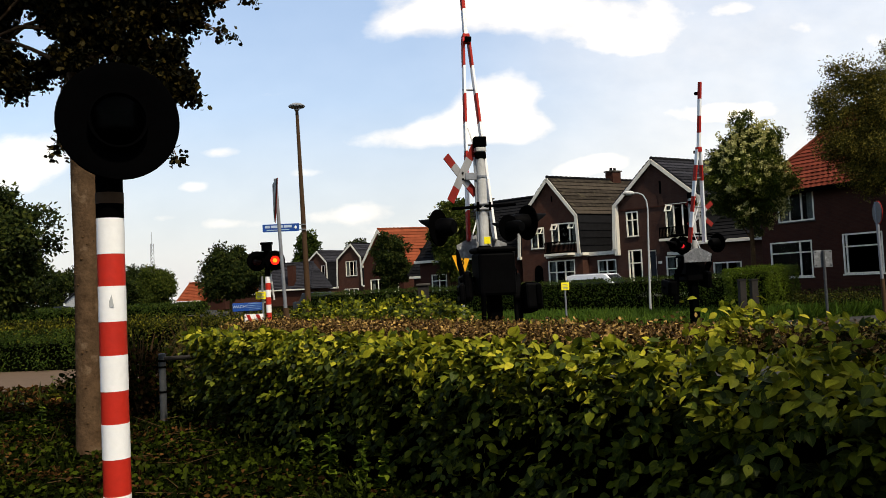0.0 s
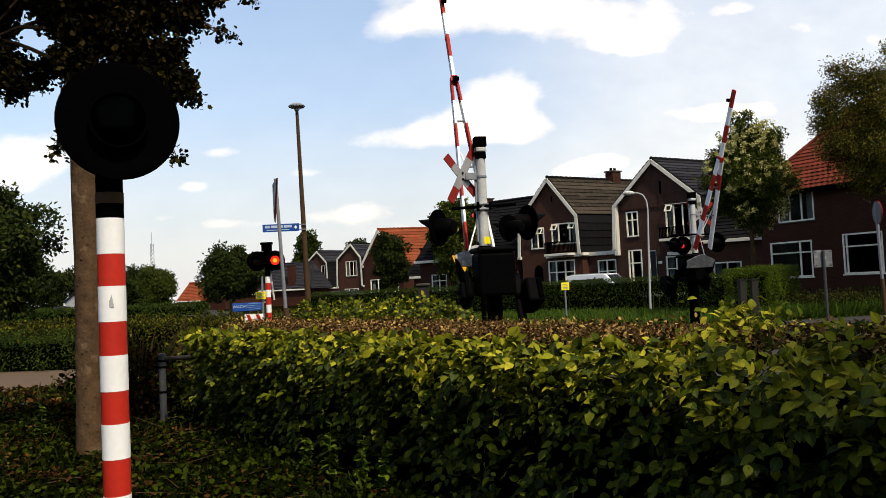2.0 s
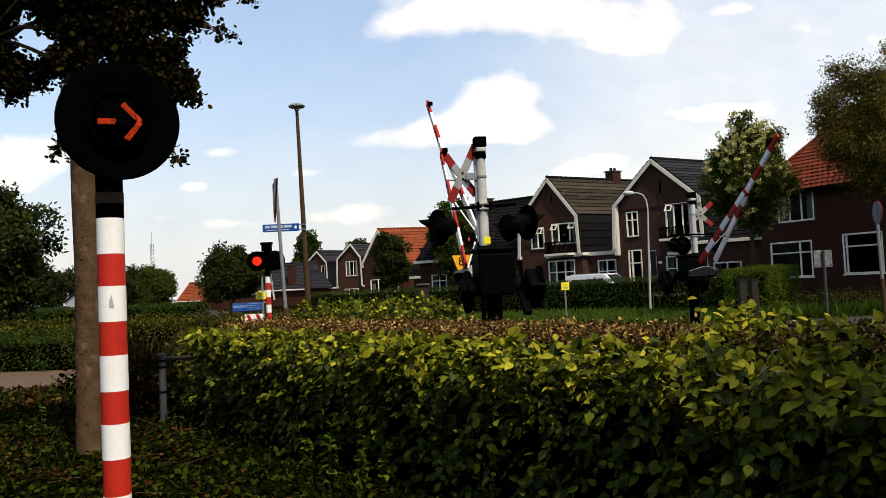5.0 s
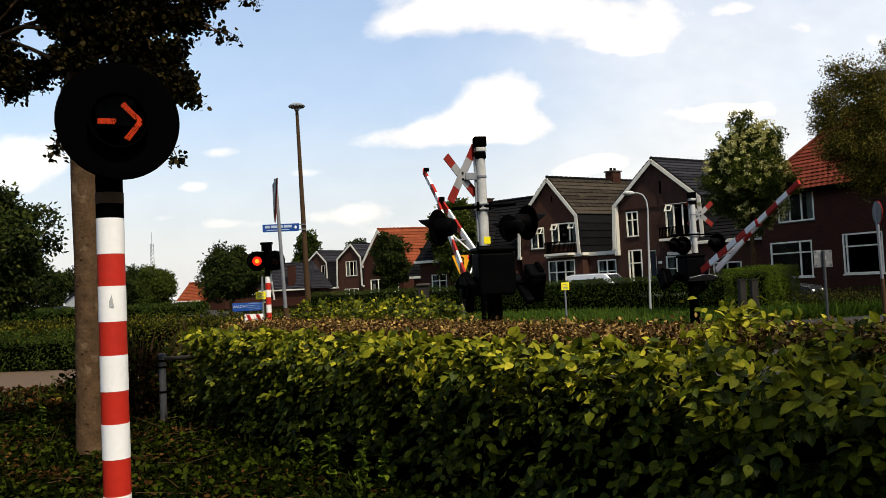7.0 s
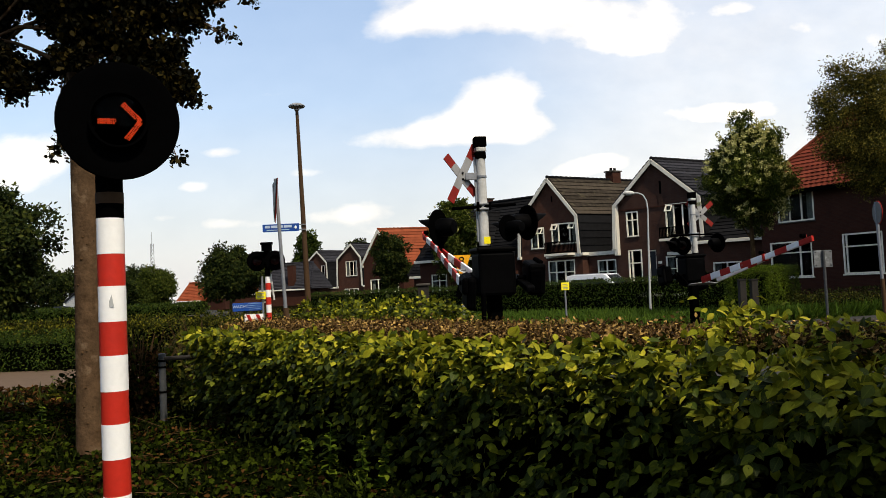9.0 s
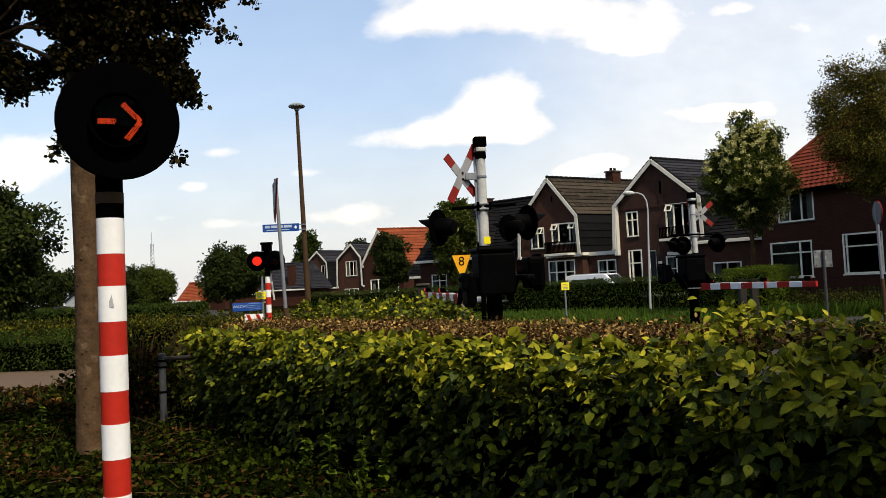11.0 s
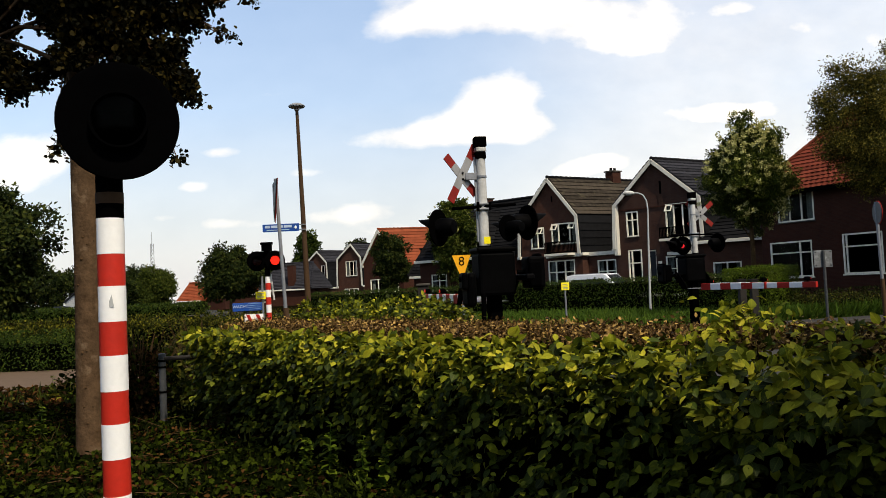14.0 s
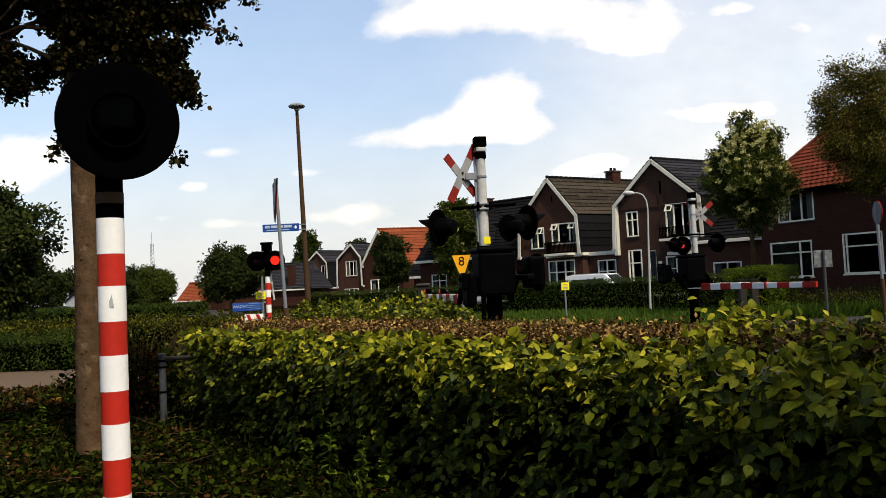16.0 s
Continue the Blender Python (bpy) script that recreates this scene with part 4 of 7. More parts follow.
def trees():
    far_woods()
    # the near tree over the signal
    near = tree("street tree with a straight grey trunk and an overhanging crown toned dark for shade", (-3.885, 8.62), 8, 0.142, (0.1, 0.1, 5.4, 1.6, 1.5, 1.4), "near_leaf", 48000, 0.06, 11, clumps=420, trunk_to=5.6, template="lobed", clump_r=0.055, lean=(-0.03, 0), wob=0.15, taper=0.2, limbs=26, bark="near_bark",
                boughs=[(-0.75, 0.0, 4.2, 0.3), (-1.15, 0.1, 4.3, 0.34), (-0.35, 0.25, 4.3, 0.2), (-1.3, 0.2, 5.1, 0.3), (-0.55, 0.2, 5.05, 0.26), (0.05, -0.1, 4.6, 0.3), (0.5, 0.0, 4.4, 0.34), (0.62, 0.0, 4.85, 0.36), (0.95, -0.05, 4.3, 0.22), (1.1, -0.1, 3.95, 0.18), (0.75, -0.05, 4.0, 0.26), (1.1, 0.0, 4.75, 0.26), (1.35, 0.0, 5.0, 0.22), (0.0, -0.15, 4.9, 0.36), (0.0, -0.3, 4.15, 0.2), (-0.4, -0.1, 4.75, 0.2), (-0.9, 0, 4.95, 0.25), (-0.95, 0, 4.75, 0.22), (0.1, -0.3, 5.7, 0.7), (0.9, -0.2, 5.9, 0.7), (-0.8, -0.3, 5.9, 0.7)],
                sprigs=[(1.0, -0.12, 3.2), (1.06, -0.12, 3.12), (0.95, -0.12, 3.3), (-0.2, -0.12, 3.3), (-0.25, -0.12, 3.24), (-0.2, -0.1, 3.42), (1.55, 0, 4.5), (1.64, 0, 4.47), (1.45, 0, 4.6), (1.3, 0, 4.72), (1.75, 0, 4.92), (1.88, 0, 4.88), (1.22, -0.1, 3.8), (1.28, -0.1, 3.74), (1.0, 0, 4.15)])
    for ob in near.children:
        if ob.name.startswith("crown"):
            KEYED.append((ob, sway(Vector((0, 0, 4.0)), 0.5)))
    for way in ([(0.0, 0, 3.7), (0.12, 0, 4.4), (0.3, 0, 5.4)], [(0.05, 0, 3.8), (-0.1, 0, 4.6), (-0.2, 0, 5.5)], [(0.1, 0, 4.0), (0.62, -0.05, 4.45), (0.82, 0, 5.3)], [(0.05, 0, 4.1), (-0.7, 0, 4.5), (-1.4, 0, 4.65)], [(0.3, 0, 4.3), (1.0, 0, 4.72), (1.9, 0, 4.95)]):
        thick = 0.12 if abs(way[2][0]) < 0.4 else 0.03
        part("limb", tube(B(), smooth_line([Vector(p) for p in way], 5), np.linspace(thick, thick * 0.35, 11), 8), M["near_bark"], near)
    tree("small street tree full of cream blossom", (11.7, 30.0), 8, 0.11, (0.05, 0, 5.3, 1.5, 1.4, 1.95), "lime_leaf", 52000, 0.1, 12, clumps=210, bloom=330, clump_r=0.105)
    tree("tall dark broadleaf tree beside the red-roofed house", (16.0, 26.5), 10, 0.2, (-0.6, 0, 6.6, 3.1, 2.6, 3.0), "oak_leaf", 130000, 0.085, 13, clumps=600, clump_r=0.077, limbs=30, trunk_to=7.0,
         boughs=[(-2.75, 0, 7.2, 0.55), (-2.6, 0, 6.5, 0.6), (-2.1, 0.2, 5.8, 0.8), (-2.0, 0, 7.7, 0.6), (-0.9, 0, 7.8, 0.8), (0.1, 0, 8.3, 0.7), (-1.3, -0.2, 6.9, 1.0), (-0.2, -0.2, 6.8, 1.2), (-1.5, -0.4, 5.6, 1.0), (-0.5, -0.4, 5.3, 1.2), (-1.2, 0, 4.7, 0.9), (0.1, -0.4, 4.6, 1.2), (1.2, 0, 7.0, 1.5), (1.2, 0, 5.0, 1.4), (-2.45, 0, 8.25, 0.2), (-1.75, 0, 8.35, 0.2), (-0.3, 0, 8.9, 0.3), (-0.3, 0.3, 6.0, 1.9), (-2.65, 0, 5.75, 0.55), (-1.95, -0.3, 4.75, 0.6)])
    tree("rounded street tree in front of the houses", (0.35, 60.0), 8, 0.14, (0.6, 0, 5.25, 1.95, 1.7, 3.1), "lime_leaf", 19000, 0.24, 14, clumps=110, bloom=40, clump_r=0.12)
    tree("rounded street tree in front of the houses", (-5.0, 75.0), 7, 0.14, (0.0, 0, 4.3, 1.75, 1.6, 2.6), "tree_leaf", 13000, 0.26, 15, clumps=95, clump_r=0.12)
    tree("broad green garden tree beside the road", (-18.3, 68.0), 6, 0.2, (0.1, 0, 3.5, 2.6, 2.1, 2.2), "tree_leaf", 14000, 0.3, 16, clumps=80)
    tree("tall narrow conifer behind the houses", (-21.5, 125.0), 12, 0.2, (0, 0, 6.5, 2.2, 2.0, 4.8), "far_hedge_leaf", 8000, 0.5, 17, clumps=70)
    tree("garden tree showing over a roof", (-16.0, 150.0), 11, 0.2, (0, 0, 9.0, 2.2, 2.0, 2.4), "tree_leaf", 4000, 0.5, 18, clumps=40, limbs=8)
    tree("large dark broadleaf tree by the road", (-22.9, 40.0), 9, 0.25, (0, 0, 4.3, 2.8, 2.7, 3.2), "tree_leaf", 26000, 0.27, 19, clumps=160, clump_r=0.13, limbs=20)
    tree("dark broadleaf tree by the road", (-18.6, 31.0), 9, 0.22, (-0.8, 0, 4.7, 1.7, 1.7, 2.2), "tree_leaf", 12000, 0.22, 20, clumps=80)
    tree("yellow-green garden tree beside the orange-roofed house", (-37.8, 104.0), 6, 0.15, (0.0, 0, 3.3, 2.3, 1.9, 2.7), "lime_leaf", 12000, 0.3, 23, clumps=90)
    # an added tree, out of view, that shades the near end of the hedge
    tree("added unseen tree shading the end of the hedge", (4.4, -0.6), 8, 0.14, (0.0, 0.0, 5.9, 1.6, 1.6, 1.3), "tree_leaf", 16000, 0.14, 41, clumps=80)
    for i, (x, y, h, w) in enumerate(((-74, 152, 8.5, 9), (-62, 160, 9, 9), (-57, 150, 7.5, 6), (-47, 120, 5.0, 5), (-68, 120, 6, 7), (-50, 190, 8, 11), (-31, 150, 8, 6), (-26, 122, 7.4, 4), (-88, 170, 9, 12), (-100, 150, 9, 12))):
        tree("distant broadleaf tree on the skyline", (x, y), h, 0.2, (0, 0, h * 0.55, w * 0.5, w * 0.45, h * 0.44), "tree_leaf", 5000, 0.55, 30 + i, clumps=50, limbs=6)


# ---- houses ----
def window(parent, s0, z0, s1, z1, bars=(), rail=None, name="window", curtain=True, deep=0.03, ajar=()):
    """A window in a facade's xz plane: frame, bars, panes, sill; bars are fractions across, rail a fraction up."""
    w, h = s1 - s0, z1 - z0
    fw = 0.075
    cuts = [s0 + fw] + [s0 + f * w for f in bars] + [s1 - fw]
    zs = [z0 + fw, z1 - fw]
    if rail:
        zs.insert(1, z0 + rail * h)
    g = 0.034
    holes = [(a + g * (a > s0 + fw), c + g * (c > z0 + fw), b - g * (b < s1 - fw), e - g * (e < z1 - fw)) for a, b in zip(cuts, cuts[1:]) for c, e in zip(zs, zs[1:])]
    bm = wall_sheet(B(), [(s0, z0), (s1, z0), (s1, z1), (s0, z1)], holes, 0.085)
    bmesh.ops.translate(bm, verts=bm.verts, vec=(0, deep - 0.04, 0))
    ob = part(name, bm, M["pvc"], parent, "white painted frame")
    for a, b in zip(cuts, cuts[1:]):
        for c, e in zip(zs, zs[1:]):
            p = part("pane", box(B(), (b - a - 0.03, 0.012, e - c - 0.03), pose((a + b) / 2, deep + 0.01, (c + e) / 2)), M["glass"], ob)
            p.visible_shadow = False
    for i in ajar:  # a small top light that stands open
        a, b, h2 = cuts[i] + 0.02, cuts[i + 1] - 0.02, min(0.42, h * 0.28)
        bm = wall_sheet(B(), [(a, -h2), (b, -h2), (b, 0), (a, 0)], [(a + 0.06, -h2 + 0.06, b - 0.06, -0.06)], 0.05)
        bmesh.ops.transform(bm, matrix=Matrix.Translation((0, deep - 0.1, z1 - 0.06)) @ Matrix.Rotation(radians(-26), 4, "X"), verts=bm.verts)
        part("top_light", bm, M["pvc"], ob, "white top light standing open")
    part("sill", box(B(), (w + 0.12, 0.2, 0.06), pose((s0 + s1) / 2, 0.03, z0 - 0.035), 0.01), M["concrete"] if curtain else M["pvc"], ob)
    if curtain:
        for a, b in ((s0 + fw, s0 + fw + w * 0.2), (s1 - fw - w * 0.2, s1 - fw)):
            bm = B()
            n = 8
            vs = [[bm.verts.new((a + (b - a) * i / n, deep + 0.12 + 0.02 * (i % 2), z)) for i in range(n + 1)] for z in (z0 + fw, z1 - fw)]
            for i in range(n):
                bm.faces.new((vs[0][i], vs[0][i + 1], vs[1][i + 1], vs[1][i]))
            r = bmesh.ops.extrude_face_region(bm, geom=list(bm.faces))
            bmesh.ops.translate(bm, verts=[g for g in r["geom"] if isinstance(g, bmesh.types.BMVert)], vec=(0, 0.012, 0))
            part("curtain", bm, M["curtain"], ob, "pale net curtain")
    return ob


def courses(parent, a, b, c, d, step, mat, name="tile_course", thick=0.05, ribs=0.0):
    """Lays overlapping courses of tiles over the slope from the eave a-b up to the ridge d-c."""
    a, b, c, d = map(Vector, (a, b, c, d))
    n = max(2, round((d - a).length / step))
    nrm = (b - a).cross(d - a).normalized()
    for i in range(n):
        t0, t1 = i / n, min(1.0, (i + 1.25) / n)
        p = [a.lerp(d, t0), b.lerp(c, t0), b.lerp(c, t1), a.lerp(d, t1)]
        bm = B()
        if ribs:
            m = max(2, int((p[1] - p[0]).length / ribs))
        else:
            m = 1
        rows = []
        for k in range(m * (4 if ribs else 1) + 1):
            t = k / (m * (4 if ribs else 1))
            wave = 0.022 * math.cos(2 * math.pi * t * m) if ribs else 0.0
            lo, hi = p[0].lerp(p[1], t), p[3].lerp(p[2], t)
            rows.append([bm.verts.new(lo + nrm * (thick + wave + 0.035)), bm.verts.new(hi + nrm * (thick * 0.5 + wave)), bm.verts.new(lo + nrm * 0.0)])
        for q, r in zip(rows, rows[1:]):
            bm.faces.new((q[0], r[0], r[1], q[1]))
            bm.faces.new((q[2], r[2], r[0], q[0]))
        for q in (rows[0], rows[-1]):
            bm.faces.new(q)
        part(name, bm, mat, parent)


def house(label, origin, facing, back, profile, depth, wall, roof_up, roof_low, openings, extra=None, chimney=None, step=0.34, trim=True, balcony=None, group="row of gabled houses", ribs=0.0):
    """A gabled house. Its facade lies in the xz plane of an axis system with x along facing and the ridge along back.
    profile: (x, z) from the lower right eave over the ridge to the lower left one."""
    fx, bk = Vector((*facing, 0)).normalized(), Vector((*back, 0)).normalized()
    m = Matrix(((fx.x, bk.x, 0, origin[0]), (fx.y, bk.y, 0, origin[1]), (0, 0, 1, 0), (0, 0, 0, 1)))
    top = empty("house", Matrix.Translation((*origin, 0)), label, "house", group)
    # parts live in an upright space; the plan may be a little skew, so vertices are sheared into place
    sh = Matrix.Translation((-origin[0], -origin[1], 0)) @ m

    xs = [p[0] for p in profile]
    xr, xl = max(xs), min(xs)
    outline = [(xl, -0.05), (xr, -0.05)] + list(profile)
    holes = [o[:4] for o in openings]
    part("wall", wall_sheet(B(), outline, holes, 0.3), wall, top)
    part("wall", metres_uv(prism(B(), outline, 0.25, Matrix.Translation((0, depth - 0.25, 0)))), wall, top)
    zl, zr_ = profile[-1][1], profile[0][1]
    part("wall", metres_uv(box(B(), (0.28, depth - 0.56, zr_), pose(xr - 0.14, depth / 2, zr_ / 2))), wall, top)
    part("wall", metres_uv(box(B(), (0.28, depth - 0.56, zl), pose(xl + 0.14, depth / 2, zl / 2))), wall, top)
    # black slab and backing sheet stand in for the unlit interior
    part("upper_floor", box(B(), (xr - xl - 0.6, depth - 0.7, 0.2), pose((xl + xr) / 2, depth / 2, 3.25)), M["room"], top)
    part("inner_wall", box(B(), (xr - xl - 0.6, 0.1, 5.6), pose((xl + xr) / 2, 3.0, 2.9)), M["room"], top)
    # roof deck, tile courses, bargeboards
    over = 0.22
    pts = list(profile)
    deck = B()
    for (x0, z0), (x1, z1) in zip(pts, pts[1:]):
        n = Vector((z1 - z0, 0, -(x1 - x0))).normalized()
        if n.z < 0 or (abs(n.z) < 0.05 and n.x * (x0 + x1) < 0):
            n = -n
        o = n * 0.01
        q = [(x0, -over, z0), (x1, -over, z1), (x1, depth + over, z1), (x0, depth + over, z0)]
        lo = [deck.verts.new(Vector(v) + o) for v in q]
        hi = [deck.verts.new(Vector(v) + o + n * 0.1) for v in q]
        deck.faces.new(lo)
        deck.faces.new(hi[::-1])
        for i in range(4):
            deck.faces.new((lo[i], lo[(i + 1) % 4], hi[(i + 1) % 4], hi[i]))
    roof = part("roof", deck, roof_low, top)
    for (x0, z0), (x1, z1) in zip(pts, pts[1:]):
        n = Vector((z1 - z0, 0, -(x1 - x0))).normalized()
        if n.z < 0 or (abs(n.z) < 0.05 and n.x * (x0 + x1) < 0):
            n = -n
        o = n * 0.115
        e, r = ((x0, z0), (x1, z1)) if z0 < z1 else ((x1, z1), (x0, z0))
        steep = abs(r[0] - e[0]) < 0.5 * abs(r[1] - e[1])
        y0, y1 = -over, depth + over
        if e[0] < r[0]:
            y0, y1 = y1, y0
        A, Bq = Vector((e[0], y0, e[1])) + o, Vector((e[0], y1, e[1])) + o
        Cq, Dq = Vector((r[0], y1, r[1])) + o, Vector((r[0], y0, r[1])) + o
        courses(roof, A, Bq, Cq, Dq, step * (1.5 if steep else 1.0), roof_low if steep else roof_up, ribs=0 if steep else ribs)
    if trim:
        for (x0, z0), (x1, z1) in zip(pts, pts[1:]):
            a, b = Vector((x0, 0, z0)), Vector((x1, 0, z1))
            d = (b - a).normalized()
            n = Vector((-d.z, 0, d.x))
            if n.z < 0:
                n = -n
            if abs(n.z) < 0.05:
                n = Vector((math.copysign(1, (x0 + x1)), 0, 0))
            bm = B()
            q = [a - d * 0.04 - n * 0.12, b + d * 0.04 - n * 0.12, b + d * 0.04 + n * 0.1, a - d * 0.04 + n * 0.1]
            lo = [bm.verts.new(v + Vector((0, -over - 0.06, 0))) for v in q]
            hi = [bm.verts.new(v + Vector((0, -over - 0.012, 0))) for v in q]
            bm.faces.new(lo)
            bm.faces.new(hi[::-1])
            for i in range(4):
                bm.faces.new((lo[i], lo[(i + 1) % 4], hi[(i + 1) % 4], hi[i]))
            part("bargeboard", bm, M["bargeboard"], top, "white bargeboard")
    for x, z in (pts[0], pts[-1]):
        part("gutter", box(B(), (0.24, depth + 0.4, 0.2), pose(x + math.copysign(0.12, x), depth / 2, z - 0.08), 0.02), M["bargeboard"], top, "white gutter board")
    apex = max(pts, key=lambda p: p[1])
    bm = B()
    for k in range(int(depth / 0.42) + 1):
        rod(bm, (apex[0], -over + k * 0.42, apex[1] + 0.17), (apex[0], -over + k * 0.42 + 0.44, apex[1] + 0.15), 0.12, 0.105, 8)
    part("ridge_tiles", bm, roof_low, roof)
    for o in openings:
        s0, z0, s1, z1, kind = o[:5]
        if kind == "door":
            dr = part("door", box(B(), (s1 - s0 - 0.12, 0.06, z1 - z0), pose((s0 + s1) / 2, 0.14, (z0 + z1) / 2)), M["car_dark"], top, "dark front door")
            bm = B()
            for x in (s0 + 0.03, s1 - 0.03):
                box(bm, (0.06, 0.1, z1 - z0), pose(x, 0.1, (z0 + z1) / 2))
            box(bm, (s1 - s0 - 0.12, 0.1, 0.07), pose((s0 + s1) / 2, 0.1, z1 - 0.035))
            part("door_frame", bm, M["pvc"], dr)
        else:
            bars, rail = o[5], o[6]
            window(top, s0, z0, s1, z1, bars, rail, curtain=(kind != "plain"), ajar=o[7] if len(o) > 7 else ())
    if balcony:
        s0, z0, s1, z1 = balcony
        bal = part("balcony", box(B(), (s1 - s0, 0.85, 0.16), pose((s0 + s1) / 2, -0.44, z0), 0.015), M["bargeboard"], top, "white balcony slab")
        for z in (z1, z0 + 0.16):
            bm = B()
            rod(bm, (s0 + 0.04, -0.82, z), (s1 - 0.04, -0.82, z), 0.03)
            for x in (s0 + 0.04, s1 - 0.04):
                rod(bm, (x, -0.82, z), (x, -0.01, z), 0.03)
            part("rail", bm, M["black"], bal)
        n = int((s1 - s0) / 0.1)
        bar = mesh_of("baluster", rod(B(), (0, 0, 0), (0, 0, z1 - z0 - 0.08), 0.03, seg=6), M["black"])
        for i in range(n + 1):
            share("baluster", bar, bal, pose(s0 + 0.04 + (s1 - s0 - 0.08) * i / n, -0.82, z0 + 0.08))
        for x in (s0 + 0.04, s1 - 0.04):
            for k in range(1, 6):
                share("baluster", bar, bal, pose(x, -0.82 + k * 0.13, z0 + 0.08))
    if chimney:
        x, y, z, w, h = chimney
        ch = part("chimney", metres_uv(box(B(), (w, w * 1.3, h), pose(x, y, z + h / 2), 0.01)), M["brick_red"], top, "red brick chimney")
        part("chimney_cap", box(B(), (w + 0.14, w * 1.3 + 0.14, 0.1), pose(x, y, z + h + 0.05), 0.02), M["concrete"], ch)
        for k in (-1, 1):
            part("chimney_pot", lathe(B(), [(0.1, 0), (0.085, 0.22), (0.0, 0.22)], pose(x, y + k * w * 0.3, z + h + 0.1), 10), M["tile_dark"], ch)
    if extra:
        extra(top)
    # shear into place
    done = set()
    for ob in top.children_recursive:
        me = ob.data
        if ob.matrix_basis != Matrix():
            ob.matrix_basis = shear_basis(sh, ob.matrix_basis)
            if me.name not in done:
                done.add(me.name)
            continue
        if me.name not in done:
            me.transform(sh)
            done.add(me.name)
    return top


def shear_basis(sh, mb):
    return Matrix.Translation(sh @ mb.translation)


G1, R1 = (0.75, -0.66), (0.85, 0.53)


def gambrel(w, eave, brk, ridge, inset=0.12, right=None):
    r = right or w
    return [(r, eave), (r - inset, brk), (0.3, ridge), (-w + inset, brk), (-w, eave)]


def bmesh_shift(ob, by):
    ob.data.transform(Matrix.Translation(by))


def houses():
    def detail_a(top):
        part("slit", box(B(), (0.1, 0.05, 0.42), pose(0.42, -0.004, 7.35)), M["black"], top, "narrow dark gable slit")
        part("lintel", box(B(), (2.7, 0.24, 0.2), pose(1.25, -0.1, 3.32), 0.02), M["bargeboard"], top)
        part("porch_arch", prism(B(), [(-1.3, 0)] + [(-0.95 + 0.35 * math.cos(t), 2.35 + 0.45 * math.sin(t)) for t in np.linspace(math.pi, 0, 9)] + [(-0.6, 0)], 0.05, Matrix.Translation((0, -0.03, 0))), M["black"], top, "dark arched doorway")

    def annex(top):
        """Low brick bay with a flat roof between the two houses."""
        w = part("annex", wall_sheet(B(), [(2.66, -0.05), (5.05, -0.05), (5.05, 3.2), (2.66, 3.2)], [(3.35, 1.0, 4.75, 2.9)], 0.28), M["brick"], top, "low brick bay with a flat roof")
        bmesh_shift(w, (0, 0.5, 0))
        part("roof_board", box(B(), (2.5, 3.2, 0.26), pose(3.86, 1.95, 3.34), 0.02), M["bargeboard"], w, "white fascia board")
        win = window(top, 3.35, 1.0, 4.75, 2.9, (0.5,), 0.6)
        for ob in (win, *win.children_recursive):
            bmesh_shift(ob, (0, 0.5, 0))

    def detail_and_annex(top):
        detail_a(top)
        annex(top)

    house("brown brick house with a mansard roof and a balcony", (7.4, 55.1), G1, R1, gambrel(2.35, 3.45, 6.0, 8.72, right=2.62), 9.0, M["brick"], M["tile_brown"], M["tile_dark"],
          [(-1.5, 3.95, -0.35, 5.45, "win", (0.5,), 0.72, (0, 1)), (0.25, 4.15, 2.3, 5.6, "win", (0.28, 0.72), None, (0, 2)), (-0.15, 0.9, 2.0, 3.05, "win", (0.3, 0.64), 0.62)],
          detail_and_annex, chimney=(0.3, 6.1, 8.3, 0.62, 1.15), balcony=(0.35, 3.42, 2.25, 4.28))

    def detail_b(top):
        part("slit", box(B(), (0.12, 0.05, 0.8), pose(0.64, -0.004, 7.2)), M["black"], top, "narrow dark gable slit")
        for k in range(5):
            part("brick_relief", box(B(), (0.34 - 0.06 * (k % 2), 0.04, 0.13), pose(0.64, -0.018, 6.72 - 0.17 * k + 0.02), 0.005), M["brick_red"], top)
        part("brick_band", metres_uv(box(B(), (5.7, 0.06, 0.07), pose(0.3, -0.028, 6.02))), M["brick_red"], top)
        part("lintel", box(B(), (1.9, 0.24, 0.2), pose(1.95, -0.1, 3.0), 0.02), M["bargeboard"], top)
        part("corner_pier", box(B(), (0.26, 0.26, 3.3), pose(-2.5, -0.12, 4.75), 0.03), M["bargeboard"], top, "white corner board")
        part("number_plate", box(B(), (0.25, 0.02, 0.16), pose(0.36, -0.012, 2.5)), M["pvc"], top, "white plate with a dark bar")

    house("brown brick house with a steep gable and balcony doors", (13.35, 50.0), G1, R1, gambrel(2.62, 3.55, 6.3, 8.93, right=3.4), 9.5, M["brick_dark"], M["tile_grey"], M["tile_dark"],
          [(-1.85, 4.25, -1.0, 5.88, "win", (0.5,), 0.66), (0.88, 4.0, 2.7, 6.1, "win", (0.3, 0.62), None, (0,)), (-1.84, 0.9, -0.87, 3.4, "win", (0.28,), 0.66),
           (-0.46, 0.02, 0.1, 3.3, "door"), (0.75, 0.9, 2.5, 2.85, "win", (0.4,), 0.6)], detail_b, balcony=(1.0, 3.85, 3.0, 4.6), ribs=0.3)
    house("small brown gable with a white bargeboard", (1.9, 60.0), G1, R1, [(1.9, 4.2), (1.8, 4.6), (0.3, 7.0), (-1.5, 4.6), (-1.6, 4.2)], 5.0, M["brick_red"], M["tile_dark"], M["tile_dark"], [(0.3, 3.9, 1.3, 5.2, "win", (0.5,), None), (-0.9, 0.9, 0.5, 2.7, "win", (0.5,), 0.7)])
    g2, r2 = (0.85, -0.53), (0.6, 0.8)
